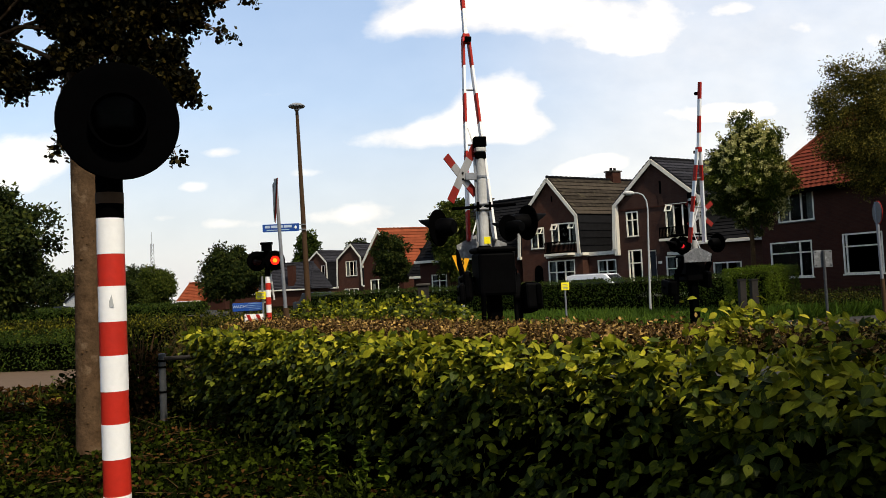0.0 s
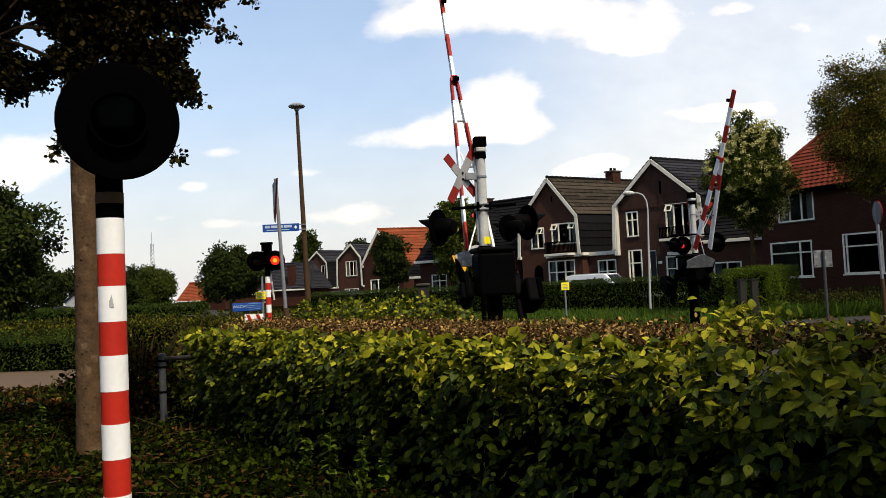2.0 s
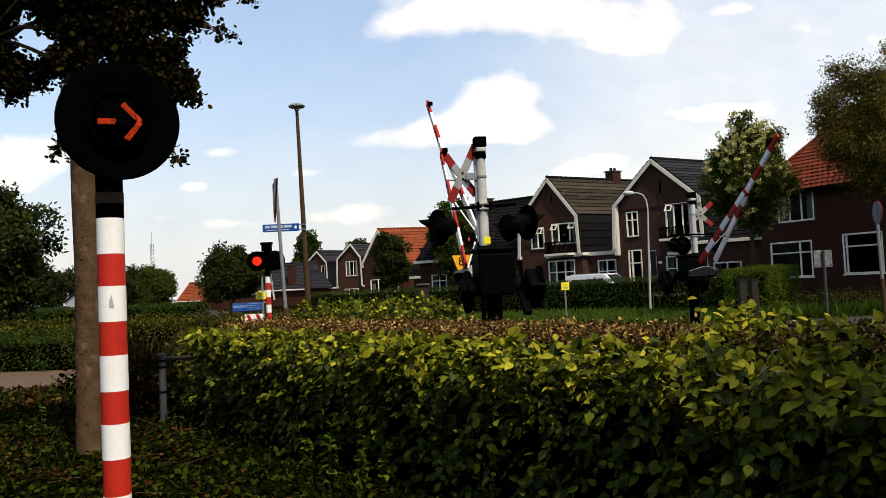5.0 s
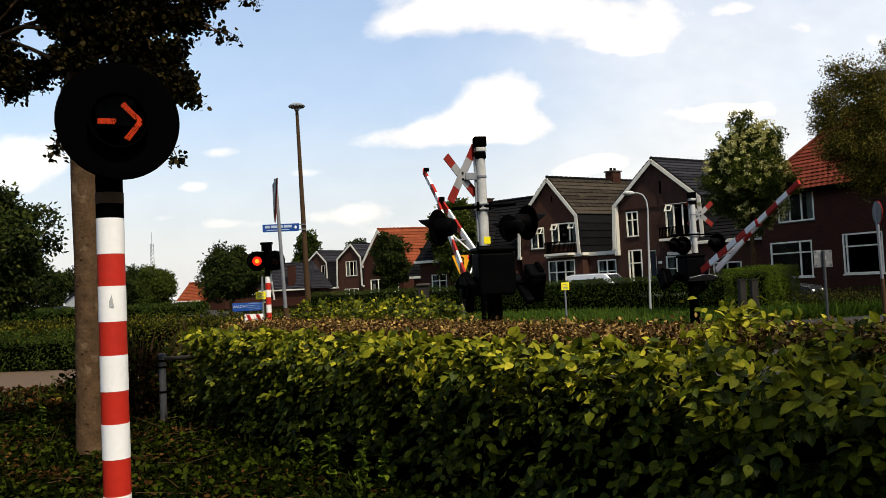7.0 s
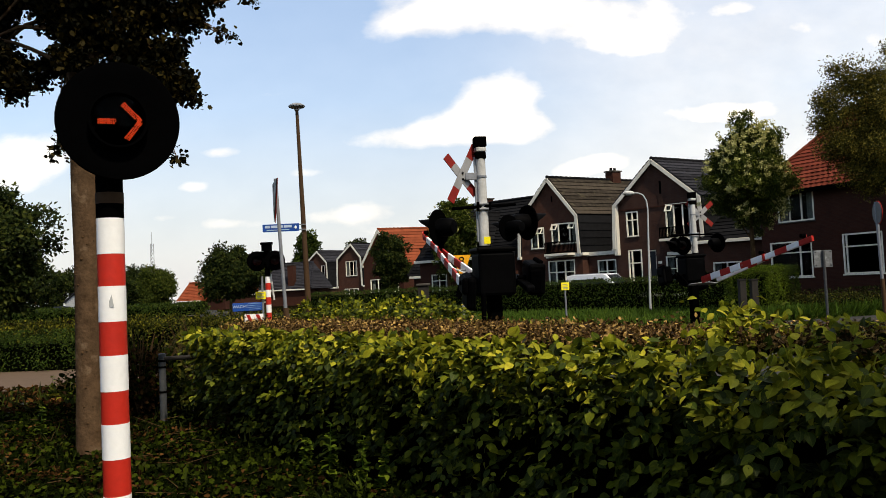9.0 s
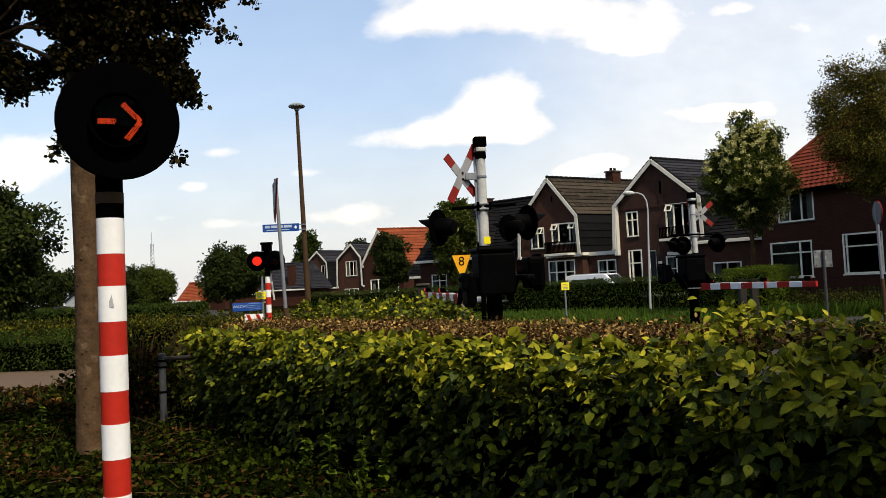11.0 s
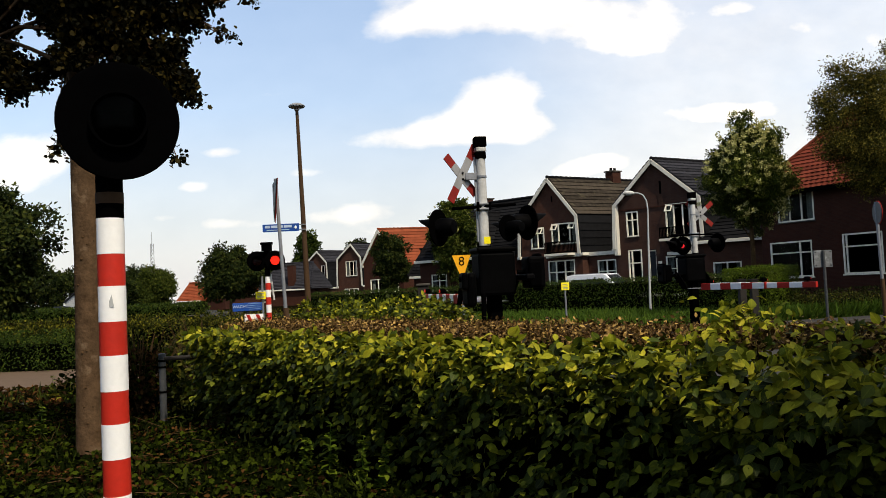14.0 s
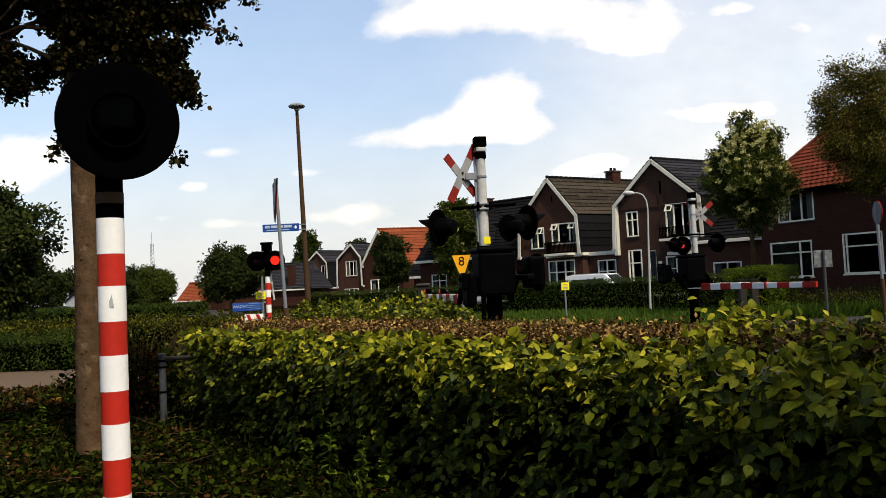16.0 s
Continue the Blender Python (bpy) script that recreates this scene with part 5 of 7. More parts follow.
    house("brick house with an orange-red tiled roof", (-6.7, 82.0), g2, (0.95, 0.3), [(3.0, 3.1), (2.85, 3.2), (0.28, 7.75), (-1.9, 4.4), (-2.0, 4.2)], 8.0, M["brick_red"], M["tile_red"], M["tile_red"], [(-1.2, 1.0, 0.8, 2.7, "win", (0.5,), None), (1.4, 0.6, 2.4, 2.6, "win", (0.5,), None)])
    house("brown brick house with a gable and dark mansard side", (-12.34, 105.0), g2, r2, gambrel(2.2, 2.3, 5.95, 7.8, right=2.0), 8.0, M["brick"], M["tile_grey"], M["tile_dark"], [(-0.85, 3.6, 1.05, 5.6, "win", (0.34, 0.67), None), (-1.2, 0.6, 1.2, 1.95, "win", (0.33, 0.66), None)])
    house("brown brick house with two upper windows", (-18.92, 118.0), g2, r2, gambrel(2.1, 2.3, 6.0, 7.7, right=2.2), 8.0, M["brick"], M["tile_grey"], M["tile_dark"], [(-0.8, 3.7, -0.2, 5.4, "win", (), None), (0.8, 3.7, 1.5, 5.6, "win", (), None), (-1.05, 0.5, 0.8, 2.2, "win", (0.33, 0.66), None)])
    house("far brick gable with an orange roof", (-30.6, 106.0), (0.9, -0.43), (0.43, 0.9), [(1.5, 1.9), (1.4, 2.1), (0.0, 4.4), (-1.3, 2.1), (-1.4, 1.9)], 8.0, M["brick_red"], M["tile_red"], M["tile_red"], [(-0.4, 2.2, 0.4, 3.2, "win", (), None)])
    house("far white shed with a pitched roof", (-56.0, 120.0), (0.9, -0.43), (0.43, 0.9), [(2.2, 1.8), (2.1, 2.0), (0.0, 3.2), (-2.1, 2.0), (-2.2, 1.8)], 5.0, M["white_worn"], M["tile_grey"], M["tile_grey"], [], trim=False)



def eaves_house(label, origin, along, back, length, depth, eave, ridge, hips, wall, tile, openings, chimney=None, step=0.34, ribs=0.0, gutter="bargeboard", over=0.3, group="row of gabled houses"):
    """A house whose eaves run along its front. x along the front, y to the back; hips: how far the ridge ends lie in from the gables."""
    fx, bk = Vector((*along, 0)).normalized(), Vector((*back, 0)).normalized()
    sh = Matrix(((fx.x, bk.x, 0, 0), (fx.y, bk.y, 0, 0), (0, 0, 1, 0), (0, 0, 0, 1)))
    top = empty("house", Matrix.Translation((*origin, 0)), label, "house", group)
    L, D, E, H = length, depth, eave, ridge
    part("wall", wall_sheet(B(), [(0, -0.05), (L, -0.05), (L, E), (0, E)], [o[:4] for o in openings], 0.3), wall, top)
    part("wall", metres_uv(box(B(), (L, 0.28, E), pose(L / 2, D - 0.14, E / 2))), wall, top)
    for x, hip in ((0.0, hips[0]), (L - 0.28, hips[1])):
        prof = [(0.3, -0.05), (D - 0.3, -0.05), (D - 0.3, E)] + ([(D / 2, H - 0.1)] if hip == 0 else []) + [(0.3, E)]
        bm = prism(B(), prof, 0.28)
        bmesh.ops.transform(bm, matrix=Matrix(((0, 1, 0, x), (1, 0, 0, 0), (0, 0, 1, 0), (0, 0, 0, 1))), verts=bm.verts)
        part("wall", metres_uv(bm), wall, top)
    # same black floor and sheet in place of room shade
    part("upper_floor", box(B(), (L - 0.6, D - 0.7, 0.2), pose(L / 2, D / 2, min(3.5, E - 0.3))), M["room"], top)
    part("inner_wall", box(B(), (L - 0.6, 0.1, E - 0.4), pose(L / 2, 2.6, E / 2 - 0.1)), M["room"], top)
    k = over * (H - E) / (D / 2)
    lo = [Vector((-over * (hips[0] > 0) - 0.12, -over, E - k)), Vector((L + over * (hips[1] > 0) + 0.12, -over, E - k)),
          Vector((L + over * (hips[1] > 0) + 0.12, D + over, E - k)), Vector((-over * (hips[0] > 0) - 0.12, D + over, E - k))]
    hi = [Vector((hips[0] - 0.12 * (hips[0] == 0), D / 2, H)), Vector((L - hips[1] + 0.12 * (hips[1] == 0), D / 2, H))]
    deck = B()
    vl = [deck.verts.new(v) for v in lo]
    vh = [deck.verts.new(v) for v in hi]
    for f in ((vl[0], vl[1], vh[1], vh[0]), (vl[2], vl[3], vh[0], vh[1]), (vl[3], vl[0], vh[0]), (vl[1], vl[2], vh[1]), tuple(vl)):
        deck.faces.new(f)
    roof = part("roof", deck, tile, top)
    up = Vector((0, 0, 0.012))
    courses(roof, lo[0] + up, lo[1] + up, hi[1] + up, hi[0] + up, step, tile, ribs=ribs)
    courses(roof, lo[2] + up, lo[3] + up, hi[0] + up, hi[1] + up, step * 2, tile)
    if hips[0]:
        courses(roof, lo[3] + up, lo[0] + up, hi[0] + up, hi[0] + up, step, tile, ribs=ribs)
    if hips[1]:
        courses(roof, lo[1] + up, lo[2] + up, hi[1] + up, hi[1] + up, step, tile)
    bm = B()
    for a, b in [(hi[0], hi[1])] + ([(lo[0], hi[0])] if hips[0] else []) + ([(lo[1], hi[1])] if hips[1] else []):
        n = max(2, int((b - a).length / 0.42))
        for i in range(n):
            rod(bm, a.lerp(b, i / n) + Vector((0, 0, 0.1)), a.lerp(b, (i + 1.05) / n) + Vector((0, 0, 0.085)), 0.12, 0.1, 8)
    part("ridge_tiles", bm, tile, roof)
    part("gutter", box(B(), (L + 0.3, 0.18, 0.2), pose(L / 2, -over - 0.06, E - k - 0.06), 0.02), M[gutter], top)
    for o in openings:
        window(top, *o[:4], o[5], o[6], curtain=(o[4] != "plain"))
    if chimney:
        x, y, z, w, h = chimney
        ch = part("chimney", metres_uv(box(B(), (w, w, h), pose(x, y, z + h / 2), 0.01)), M["brick_red"], top, "brick chimney")
        part("chimney_cap", box(B(), (w + 0.14, w + 0.14, 0.1), pose(x, y, z + h + 0.05), 0.02), M["concrete"], ch)
    for ob in top.children_recursive:
        ob.data.transform(sh)
    return top


def eaves_houses():
    eaves_house("red-brown brick house with a red-brown tiled hip roof", (17.12, 42.43), (0.5, -0.866), (0.866, 0.5), 9.0, 8.0, 6.05, 10.2, (3.6, 3.6), M["brick_red"], M["tile_redbrown"],
                [(1.1, 4.1, 3.2, 5.72, "win", (0.33, 0.66), None), (0.5, 1.25, 2.95, 3.1, "plain", (0.72,), 0.68), (4.6, 1.3, 6.6, 3.25, "plain", (0.1,), 0.68)], ribs=0.3, gutter="black", over=0.4)
    eaves_house("low brown brick wing with a black tiled roof", (15.72, 47.65), G1, R1, 3.9, 6.0, 3.85, 6.4, (0, 0), M["brick"], M["tile_dark"], [(0.5, 1.0, 2.2, 2.3, "win", (0.5,), None)])
    eaves_house("long brick house with its dark tiled ridge along the street", (-1.9, 63.2), G1, R1, 9.4, 7.8, 4.0, 8.05, (0, 0), M["brick_red"], M["tile_dark"],
                [(1.2, 0.9, 2.8, 2.6, "win", (0.5,), 0.7), (4.6, 0.9, 6.2, 2.6, "win", (0.5,), 0.7)], chimney=(3.2, 3.9, 7.6, 0.5, 0.8))
    eaves_house("brick house with a steep dark slate roof and white windows", (-2.7, 70.1), (0.8, -0.6), (0.6, 0.8), 5.5, 5.0, 3.0, 6.4, (0.4, 0), M["brick_red"], M["tile_dark"],
                [(1.5, 2.0, 3.3, 2.75, "win", (0.5,), None), (1.6, 0.2, 3.2, 1.6, "win", (0.33, 0.66), None), (3.9, 1.0, 5.1, 2.5, "win", (0.5,), None)])
    eaves_house("far house with a dark tiled roof and brick chimney", (-26.6, 112.0), (0.97, -0.25), (0.25, 0.97), 8.0, 8.0, 2.5, 6.0, (2.0, 1.0), M["brick_red"], M["tile_grey"], [(0.8, 0.6, 2.0, 1.9, "win", (0.5,), None)], chimney=(5.2, 0.6, 2.4, 0.9, 3.2), ribs=0)
    eaves_house("far house with an orange-red tiled roof", (-36.4, 108.0), (0.97, -0.25), (0.25, 0.97), 3.5, 6.0, 1.5, 3.7, (0.0, 0.0), M["brick_red"], M["tile_red"], [(0.6, 0.2, 1.6, 1.1, "win", (0.5,), None)])
    eaves_house("far low house with a red tiled roof", (-30.0, 120.0), (0.97, -0.25), (0.25, 0.97), 6.0, 6.0, 1.7, 4.2, (0.8, 0.8), M["brick_red"], M["tile_red"], [(1.0, 0.3, 2.4, 1.3, "win", (0.5,), None), (3.4, 0.3, 4.8, 1.3, "win", (0.5,), None)])


# ---- level crossing ----
KEYED = []  # (object, rows) for the moving parts


def face_frame(at, facing):
    """A pose at a place whose -y axis looks along facing."""
    return Matrix.Translation(at) @ Matrix.Rotation(math.atan2(facing[0], -facing[1]), 4, "Z")


def blink(at, axis, lit, back=0.07):
    """Rows for a lamp core that comes up behind its lens while lit and sinks back into its housing when dark."""
    on, off = Matrix.Translation(at), Matrix.Translation(Vector(at) + Vector(axis) * back)
    dt = 1 / 30
    rows = [(0.0, on if lit and lit[0][0] <= 0 else off)]
    for a, b in lit:
        if a > dt:
            rows += [(a - dt, off), (a, on)]
        if b < 16 - dt:
            rows += [(b - dt, on), (b, off)]
    rows.append((16.0, rows[-1][1]))
    out = [rows[0]]
    for r in rows[1:]:
        if r[0] > out[-1][0] + 1e-4:
            out.append(r)
    return out


PERIOD = 0.665


def pulses(first, width, skip=()):
    lit = []
    t = first
    while t < 16:
        a, b = max(0.0, t), min(16.0, t + width)
        if b > 0.04 and not any(a < s < b for s in skip):
            lit.append((a, b))
        t += PERIOD
    return lit


def arrow_signal_post():
    top = empty("signal_post", Matrix.Translation((-1.37, 3.26, 0)), "red and white banded signal post with a black arrow signal", "signal post")
    r = 0.0545
    zs = [0.0, 0.121, 0.261, 0.401, 0.541, 0.681, 0.82, 0.967, 1.108, 1.24, 1.385, 1.522, 1.667, 1.799, 1.946]
    for i, (a, b) in enumerate(zip(zs, zs[1:])):
        white = (len(zs) - 2 - i) % 2 == 0
        rr = r if white else r - 0.0008
        part("band", lathe(B(), [(0, a), (rr, a), (rr, b), (0, b)], seg=40), M["white" if white else "red"], top, "white band" if white else "red band", True)
    part("collar", lathe(B(), [(0, 1.946), (r, 1.946), (r, 2.006), (0, 2.006)], seg=40), M["black"], top, "black collar", True)
    part("tape", lathe(B(), [(0, 2.006), (r + 0.001, 2.006), (r + 0.001, 2.052), (0, 2.052)], seg=40), M["brown_post"], top, "brown tape band", True)
    part("sleeve", lathe(B(), [(0, 2.052), (r * 0.97, 2.052), (r * 0.97, 2.2), (0, 2.2)], seg=40), M["black"], top, "black sleeve", True)
    part("scratch", prism(B(), [(0.004, 0.028), (0.012, -0.02), (-0.014, -0.024), (-0.006, 0.004)], 0.002, Matrix.Translation((0.016, -0.0537, 1.603))), M["scuff"], top, "scraped grey mark")
    # round backboard towards the path
    f = Matrix.Translation((0.083, -0.09, 2.329)) @ Matrix.Rotation(radians(22.4), 4, "Z") @ Matrix.Diagonal((0.88, 1, 0.9, 1))
    to_front = f @ Matrix.Rotation(radians(90), 4, "X")
    disc = part("backboard", lathe(B(), [(0, 0), (0.262, 0.0), (0.266, 0.012), (0.262, 0.017), (0.25, 0.019), (0.2, 0.0165), (0.13, 0.012), (0, 0.012)], to_front, 64), M["black"], top, "matt black round backboard", True)
    part("housing", lathe(B(), [(0, -0.16), (0.11, -0.16), (0.13, -0.13), (0.13, 0), (0, 0)], to_front, 32), M["black"], top, "black lamp housing", True)
    part("lens_rim", lathe(B(), [(0.112, 0.012), (0.128, 0.012), (0.128, 0.055), (0.118, 0.055), (0.112, 0.02)], to_front, 48), M["black"], disc, "", True)
    bm = lathe(B(), [(0, 0.014), (0.112, 0.014), (0.112, 0.0165), (0, 0.0165)], to_front, 40)
    part("lens", bm, M["black_gloss"], disc, "dark lens")
    # lit arrow of small lamps
    bm = B()
    rng = random.Random(3)

    def stroke(a, b, w):
        a, b = Vector(a), Vector(b)
        d = (b - a).normalized()
        nn = Vector((-d.y, d.x))
        n = int((b - a).length / 0.0075)
        for i in range(n):
            for j in (-1, 0, 1):
                p = a + d * (i + 0.5) * (b - a).length / n + nn * j * w / 3
                if rng.random() < 0.97:
                    q = f @ Matrix.Translation((p.x + rng.uniform(-.001, .001), -0.019, p.y)) @ Matrix.Rotation(radians(90), 4, "X")
                    cyl(bm, 0.0048 * rng.uniform(0.6, 1.1), 0.003, 0.003, q, 8)

    stroke((-0.09, -0.007), (-0.01, -0.005), 0.025)
    stroke((0.018, 0.075), (0.094, -0.004), 0.025)
    stroke((0.094, -0.004), (0.032, -0.086), 0.025)
    arrow = part("arrow_light", bm, M["glow_arrow"], disc, "orange-red arrow of small lamps")
    tagged(arrow, kind="stuff")
    # added tinted pane: the arrow fades by sinking behind it
    part("smoked_pane", lathe(B(), [(0, 0.0225), (0.11, 0.0225), (0.11, 0.0235), (0, 0.0235)], to_front, 40), M["smoked"], disc, "added pane that dims the arrow")
    axis = f.to_3x3() @ Vector((0, 1, 0))
    full, dim, dark = (Matrix.Translation(axis * k) for k in (-0.008, 0.0, 0.05))
    rows, now = [(0.0, dark)], dark
    for k in range(24):
        t = 0.2333 + k * 2 / 3
        for at, to in ((t, full), (t + 0.2333, dim), (t + 0.3, dark)):
            if at < 15.96:
                rows += [(at - 1 / 30, now), (at, to)] if at - 1 / 30 > rows[-1][0] + 0.02 else [(at, to)]
                now = to
    KEYED.append((arrow, rows + [(16.0, now)]))


def lamp_head(parent, at, facing, r=0.21, lit=None, core="glow_red", lens="red_lens", visor=0.24, bright=(), core_r=0.46):
    """A round black backboard with its lamp, hood and housing."""
    f = face_frame(at, facing)
    tf = f @ Matrix.Rotation(radians(90), 4, "X")
    ob = part("lamp_head", lathe(B(), [(0, 0), (r, 0.0), (r + 0.004, 0.01), (r, 0.018), (0, 0.018)], tf, 40), M["black"], parent, "round black backboard with a lamp", True)
    part("housing", lathe(B(), [(0, -0.21), (r * 0.36, -0.2), (r * 0.5, -0.15), (r * 0.52, -0.04), (r * 0.5, -0.002), (0, -0.002)], tf, 24), M["black_housing"], ob, "", True)
    part("lens", lathe(B(), [(0, 0.03), (r * 0.3, 0.026), (r * 0.46, 0.0185), (0, 0.0185)], tf, 24), M[lens], ob, "dark red lens", True)
    bm = B()
    rings = []
    for k in range(21):
        a = radians(-25 + 230 * k / 20)
        ln = 0.03 + visor * max(0.12, math.sin(a) * 0.8 + 0.2)
        rr = r * 0.5
        rings.append([bm.verts.new(f @ Vector((q * math.cos(a), -yy, q * math.sin(a)))) for q, yy in ((rr, 0.019), (rr, ln), (rr + 0.006, ln), (rr + 0.006, 0.019))])
    for a, b in zip(rings, rings[1:]):
        for k in range(4):
            bm.faces.new((a[k], a[(k + 1) % 4], b[(k + 1) % 4], b[k]))
    for e in (rings[0], rings[-1]):
        bm.faces.new(e)
    part("hood", bm, M["black_housing"], ob)
    if lit:
        bm = lathe(B(), [(0, 0.036), (r * core_r * 0.65, 0.032), (r * core_r, 0.022), (0, 0.022)], tf, 24)
        g = part("lamp_core", bm, M[core], ob, "glowing red lamp core", True)
        axis = f.to_3x3() @ Vector((0, 1, 0))
        KEYED.append((g, blink((0, 0, 0), axis, lit, 0.05)))
        if core == "glow_red":
            bm = lathe(B(), [(0, 0.042), (r * 0.14, 0.04), (r * 0.22, 0.035), (0, 0.035)], tf, 20)
            h = part("filament", bm, M["glow_amber"], ob, "orange glowing centre", True)
            KEYED.append((h, blink((0, 0, 0), axis, [p for p in lit if any(a <= p[0] < b for a, b in bright)], 0.06)))
    return ob


LEFT_TURN = [(0.0, 82.5), (0.5, 78.6), (1.0, 74.4), (1.5, 70.2), (2.0, 66.1), (2.5, 62.3), (3.0, 58.6), (3.5, 54.7), (4.0, 50.2), (4.2, 48.4), (5.2, 40.6), (6.3, 32.5), (7.0, 27.2), (8.0, 19.7), (8.6, 15.8), (9.2, 11.9), (10.0, 6.3), (10.8, 1.4), (11.2, 0.3), (16.0, 0.3)]
ARM_TURN = [(0.0, 81.4), (0.5, 77.0), (1.0, 72.3), (1.5, 67.7), (2.0, 63.0), (2.5, 59.3), (3.0, 55.4), (3.5, 51.4), (4.0, 47.1), (4.2, 45.4), (5.2, 38.0), (6.3, 30.3), (7.0, 25.0), (8.0, 17.4), (8.6, 13.4), (9.2, 9.5), (10.0, 4.4), (10.7, 0.9), (11.2, 0.0), (16.0, 0.0)]


def sway(at, degrees, phase=0.0):
    """Rows for a part that rocks a little in the wind about the place at."""
    rows = []
    for k in range(81):
        t = k * 0.2
        a = degrees * (0.6 * math.sin(2.1 * t + phase) + 0.4 * math.sin(4.7 * t + 2 * phase))
        b = degrees * (0.5 * math.sin(1.5 * t + 1 + phase) + 0.4 * math.sin(5.3 * t))
        rows.append((t, Matrix.Translation(at) @ pose(0, 0, 0, b, a, 0) @ Matrix.Translation(-Vector(at))))
    return rows


def barrier(base, turn, pivot, arm_len, joint, cross, heads, label, turns):
    """A half barrier: drive box on a stand, signal mast with its cross and lamps, and the arm with its counterweights."""
    root = Matrix.Translation((*base, 0)) @ Matrix.Rotation(radians(turn), 4, "Z")
    inv = root.inverted()
    top = empty("crossing_barrier", root, label, "level crossing barrier", "half barriers of the crossing")
    loc = lambda p: inv @ Vector(p)
    # stand and drive box
    bm = box(B(), (0.15, 0.17, 1.46), pose(0.08, -0.02, 0.75), 0.015)
    part("stand", bm, M["black"], top, "black steel stand")
    part("foot", box(B(), (0.34, 0.36, 0.3), pose(0.08, -0.02, 0.14), 0.03), M["black"], top)
    bm = box(B(), (0.43, 0.4, 0.5), pose(0.08, -0.05, 1.72), 0.035)
    bx = part("drive_box", bm, M["black_housing"], top, "black drive housing with a rounded lid")
    part("lid", box(B(), (0.47, 0.44, 0.06), pose(0.08, -0.05, 2.0), 0.025), M["black_housing"], bx)
    part("conduit", tube(B(), [Vector((-0.1, -0.26, 1.5)), Vector((-0.12, -0.27, 1.0)), Vector((-0.06, -0.26, 0.02))], [0.03, 0.03, 0.03]), M["black"], top)
    # mast
    mast = part("mast", lathe(B(), [(0, 2.03), (0.062, 2.03), (0.055, 3.14), (0, 3.14)], seg=28), M["white_worn"], top, "white painted mast", True)
    part("mast_foot", lathe(B(), [(0, 1.98), (0.075, 1.98), (0.075, 2.05), (0.053, 2.06), (0, 2.06)], seg=20), M["black"], mast)
    if cross["sticker"]:
        part("sticker", box(B(), (0.075, 0.004, 0.08), pose(0.02, -0.064, 2.115), 0.001), M["yellow"], mast, "yellow sticker")
    part("cable_duct", box(B(), (0.03, 0.035, 1.0), pose(*(inv.to_3x3() @ Vector((-0.066, 0.0, 0))).xy, 2.6), 0.006), M["grey"], mast, "grey cable duct")
    part("cap", box(B(), (0.14, 0.14, 0.12), pose(0, 0, 3.27), 0.012), M["black"], mast, "black bell box")
    part("cap", box(B(), (0.12, 0.12, 0.08), pose(0, 0, 3.11), 0.012), M["black"], mast)
    part("cap_ring", box(B(), (0.125, 0.125, 0.05), pose(0, 0, 3.18), 0.008), M["white_worn"], mast)
    # crossbar with clamp
    pa, pb = loc(cross["bar"][0]), loc(cross["bar"][1])
    bar = part("crossbar", rod(B(), pa, pb, 0.018), M["black"], top)
    for dz in (-0.03, 0.03):
        part("clamp", box(B(), (0.17, 0.15, 0.022), pose(0, 0, pa.z * 0.5 + pb.z * 0.5 + dz), 0.006), M["steel"], bar, "steel clamp")
    for sx in (-0.07, 0.07):
        part("bolt", box(B(), (0.03, 0.03, 0.1), pose(sx, -0.07, pa.z * 0.5 + pb.z * 0.5), 0.006), M["black"], bar)
    part("mast_band", lathe(B(), [(0.058, 2.85), (0.064, 2.85), (0.064, 2.875), (0.058, 2.875)], seg=28), M["steel"], mast, "steel band")
    # warning cross
    c = Vector(cross["centre"])
    br = part("cross_bracket", box(B(), (0.18, 0.03, 0.085), Matrix.Translation((loc(c).x * 0.45, loc(c).y * 0.45, c.z)) @ Matrix.Rotation(math.atan2(loc(c).y, loc(c).x), 4, "Z"), 0.005), M["steel"], top, "steel bracket")
    side = Vector((*cross["plane"], 0)).normalized()
    for k, (a, b) in enumerate(cross["arms"]):
        pts = [c + side * q[0] + Vector((0, 0, q[1])) for q in (a, b)]
        d = (pts[1] - pts[0])
        ln = d.length
        d.normalize()
        nn = side.cross(Vector((0, 0, 1)))
        w = d.cross(nn)
        fr = Matrix((w, nn, d)).transposed().to_4x4()
        mid = (pts[0] + pts[1]) / 2 + nn * 0.012 * (k * 2 - 1)
        plank = part("cross_arm", box(B(), (0.1, 0.012, ln * 0.52), inv @ Matrix.Translation(mid) @ fr, 0.002), M["cross_back"], top, "scuffed white arm in shaded grey, with red ends")
        for k2 in (-0.035, 0.035):
            part("bolt", box(B(), (0.024, 0.012, 0.024), inv @ Matrix.Translation(c + Vector((0, 0, k2)) - nn * 0.024 * (1 if nn.y > 0 else -1)) @ fr, 0.003), M["black"], plank)
        for sgn in (-1, 1):
            part("red_end", box(B(), (0.1, 0.012, ln * 0.239), inv @ Matrix.Translation(mid + d * sgn * ln * 0.3805) @ fr, 0.002), M["red_dull"], plank, "red end")
    for h in heads:
        lamp_head(top, loc(h[0]), (inv.to_3x3() @ Vector((*h[1], 0)))[:2], *h[2:])
    # the arm, in its own space: y along the arm, turning about x
    a = part("barrier_arm", prism(B(), [(-0.31, 0.30), (0.31, 0.30), (0.31, 0.46), (0.06, 0.58), (-0.06, 0.58), (-0.31, 0.46)], 0.014, pose(0, 0, -0.27, -90, 0, 0)), M["galvanised"], top, "grey bracket plate carrying the striped arm")
    bmsh = a.data
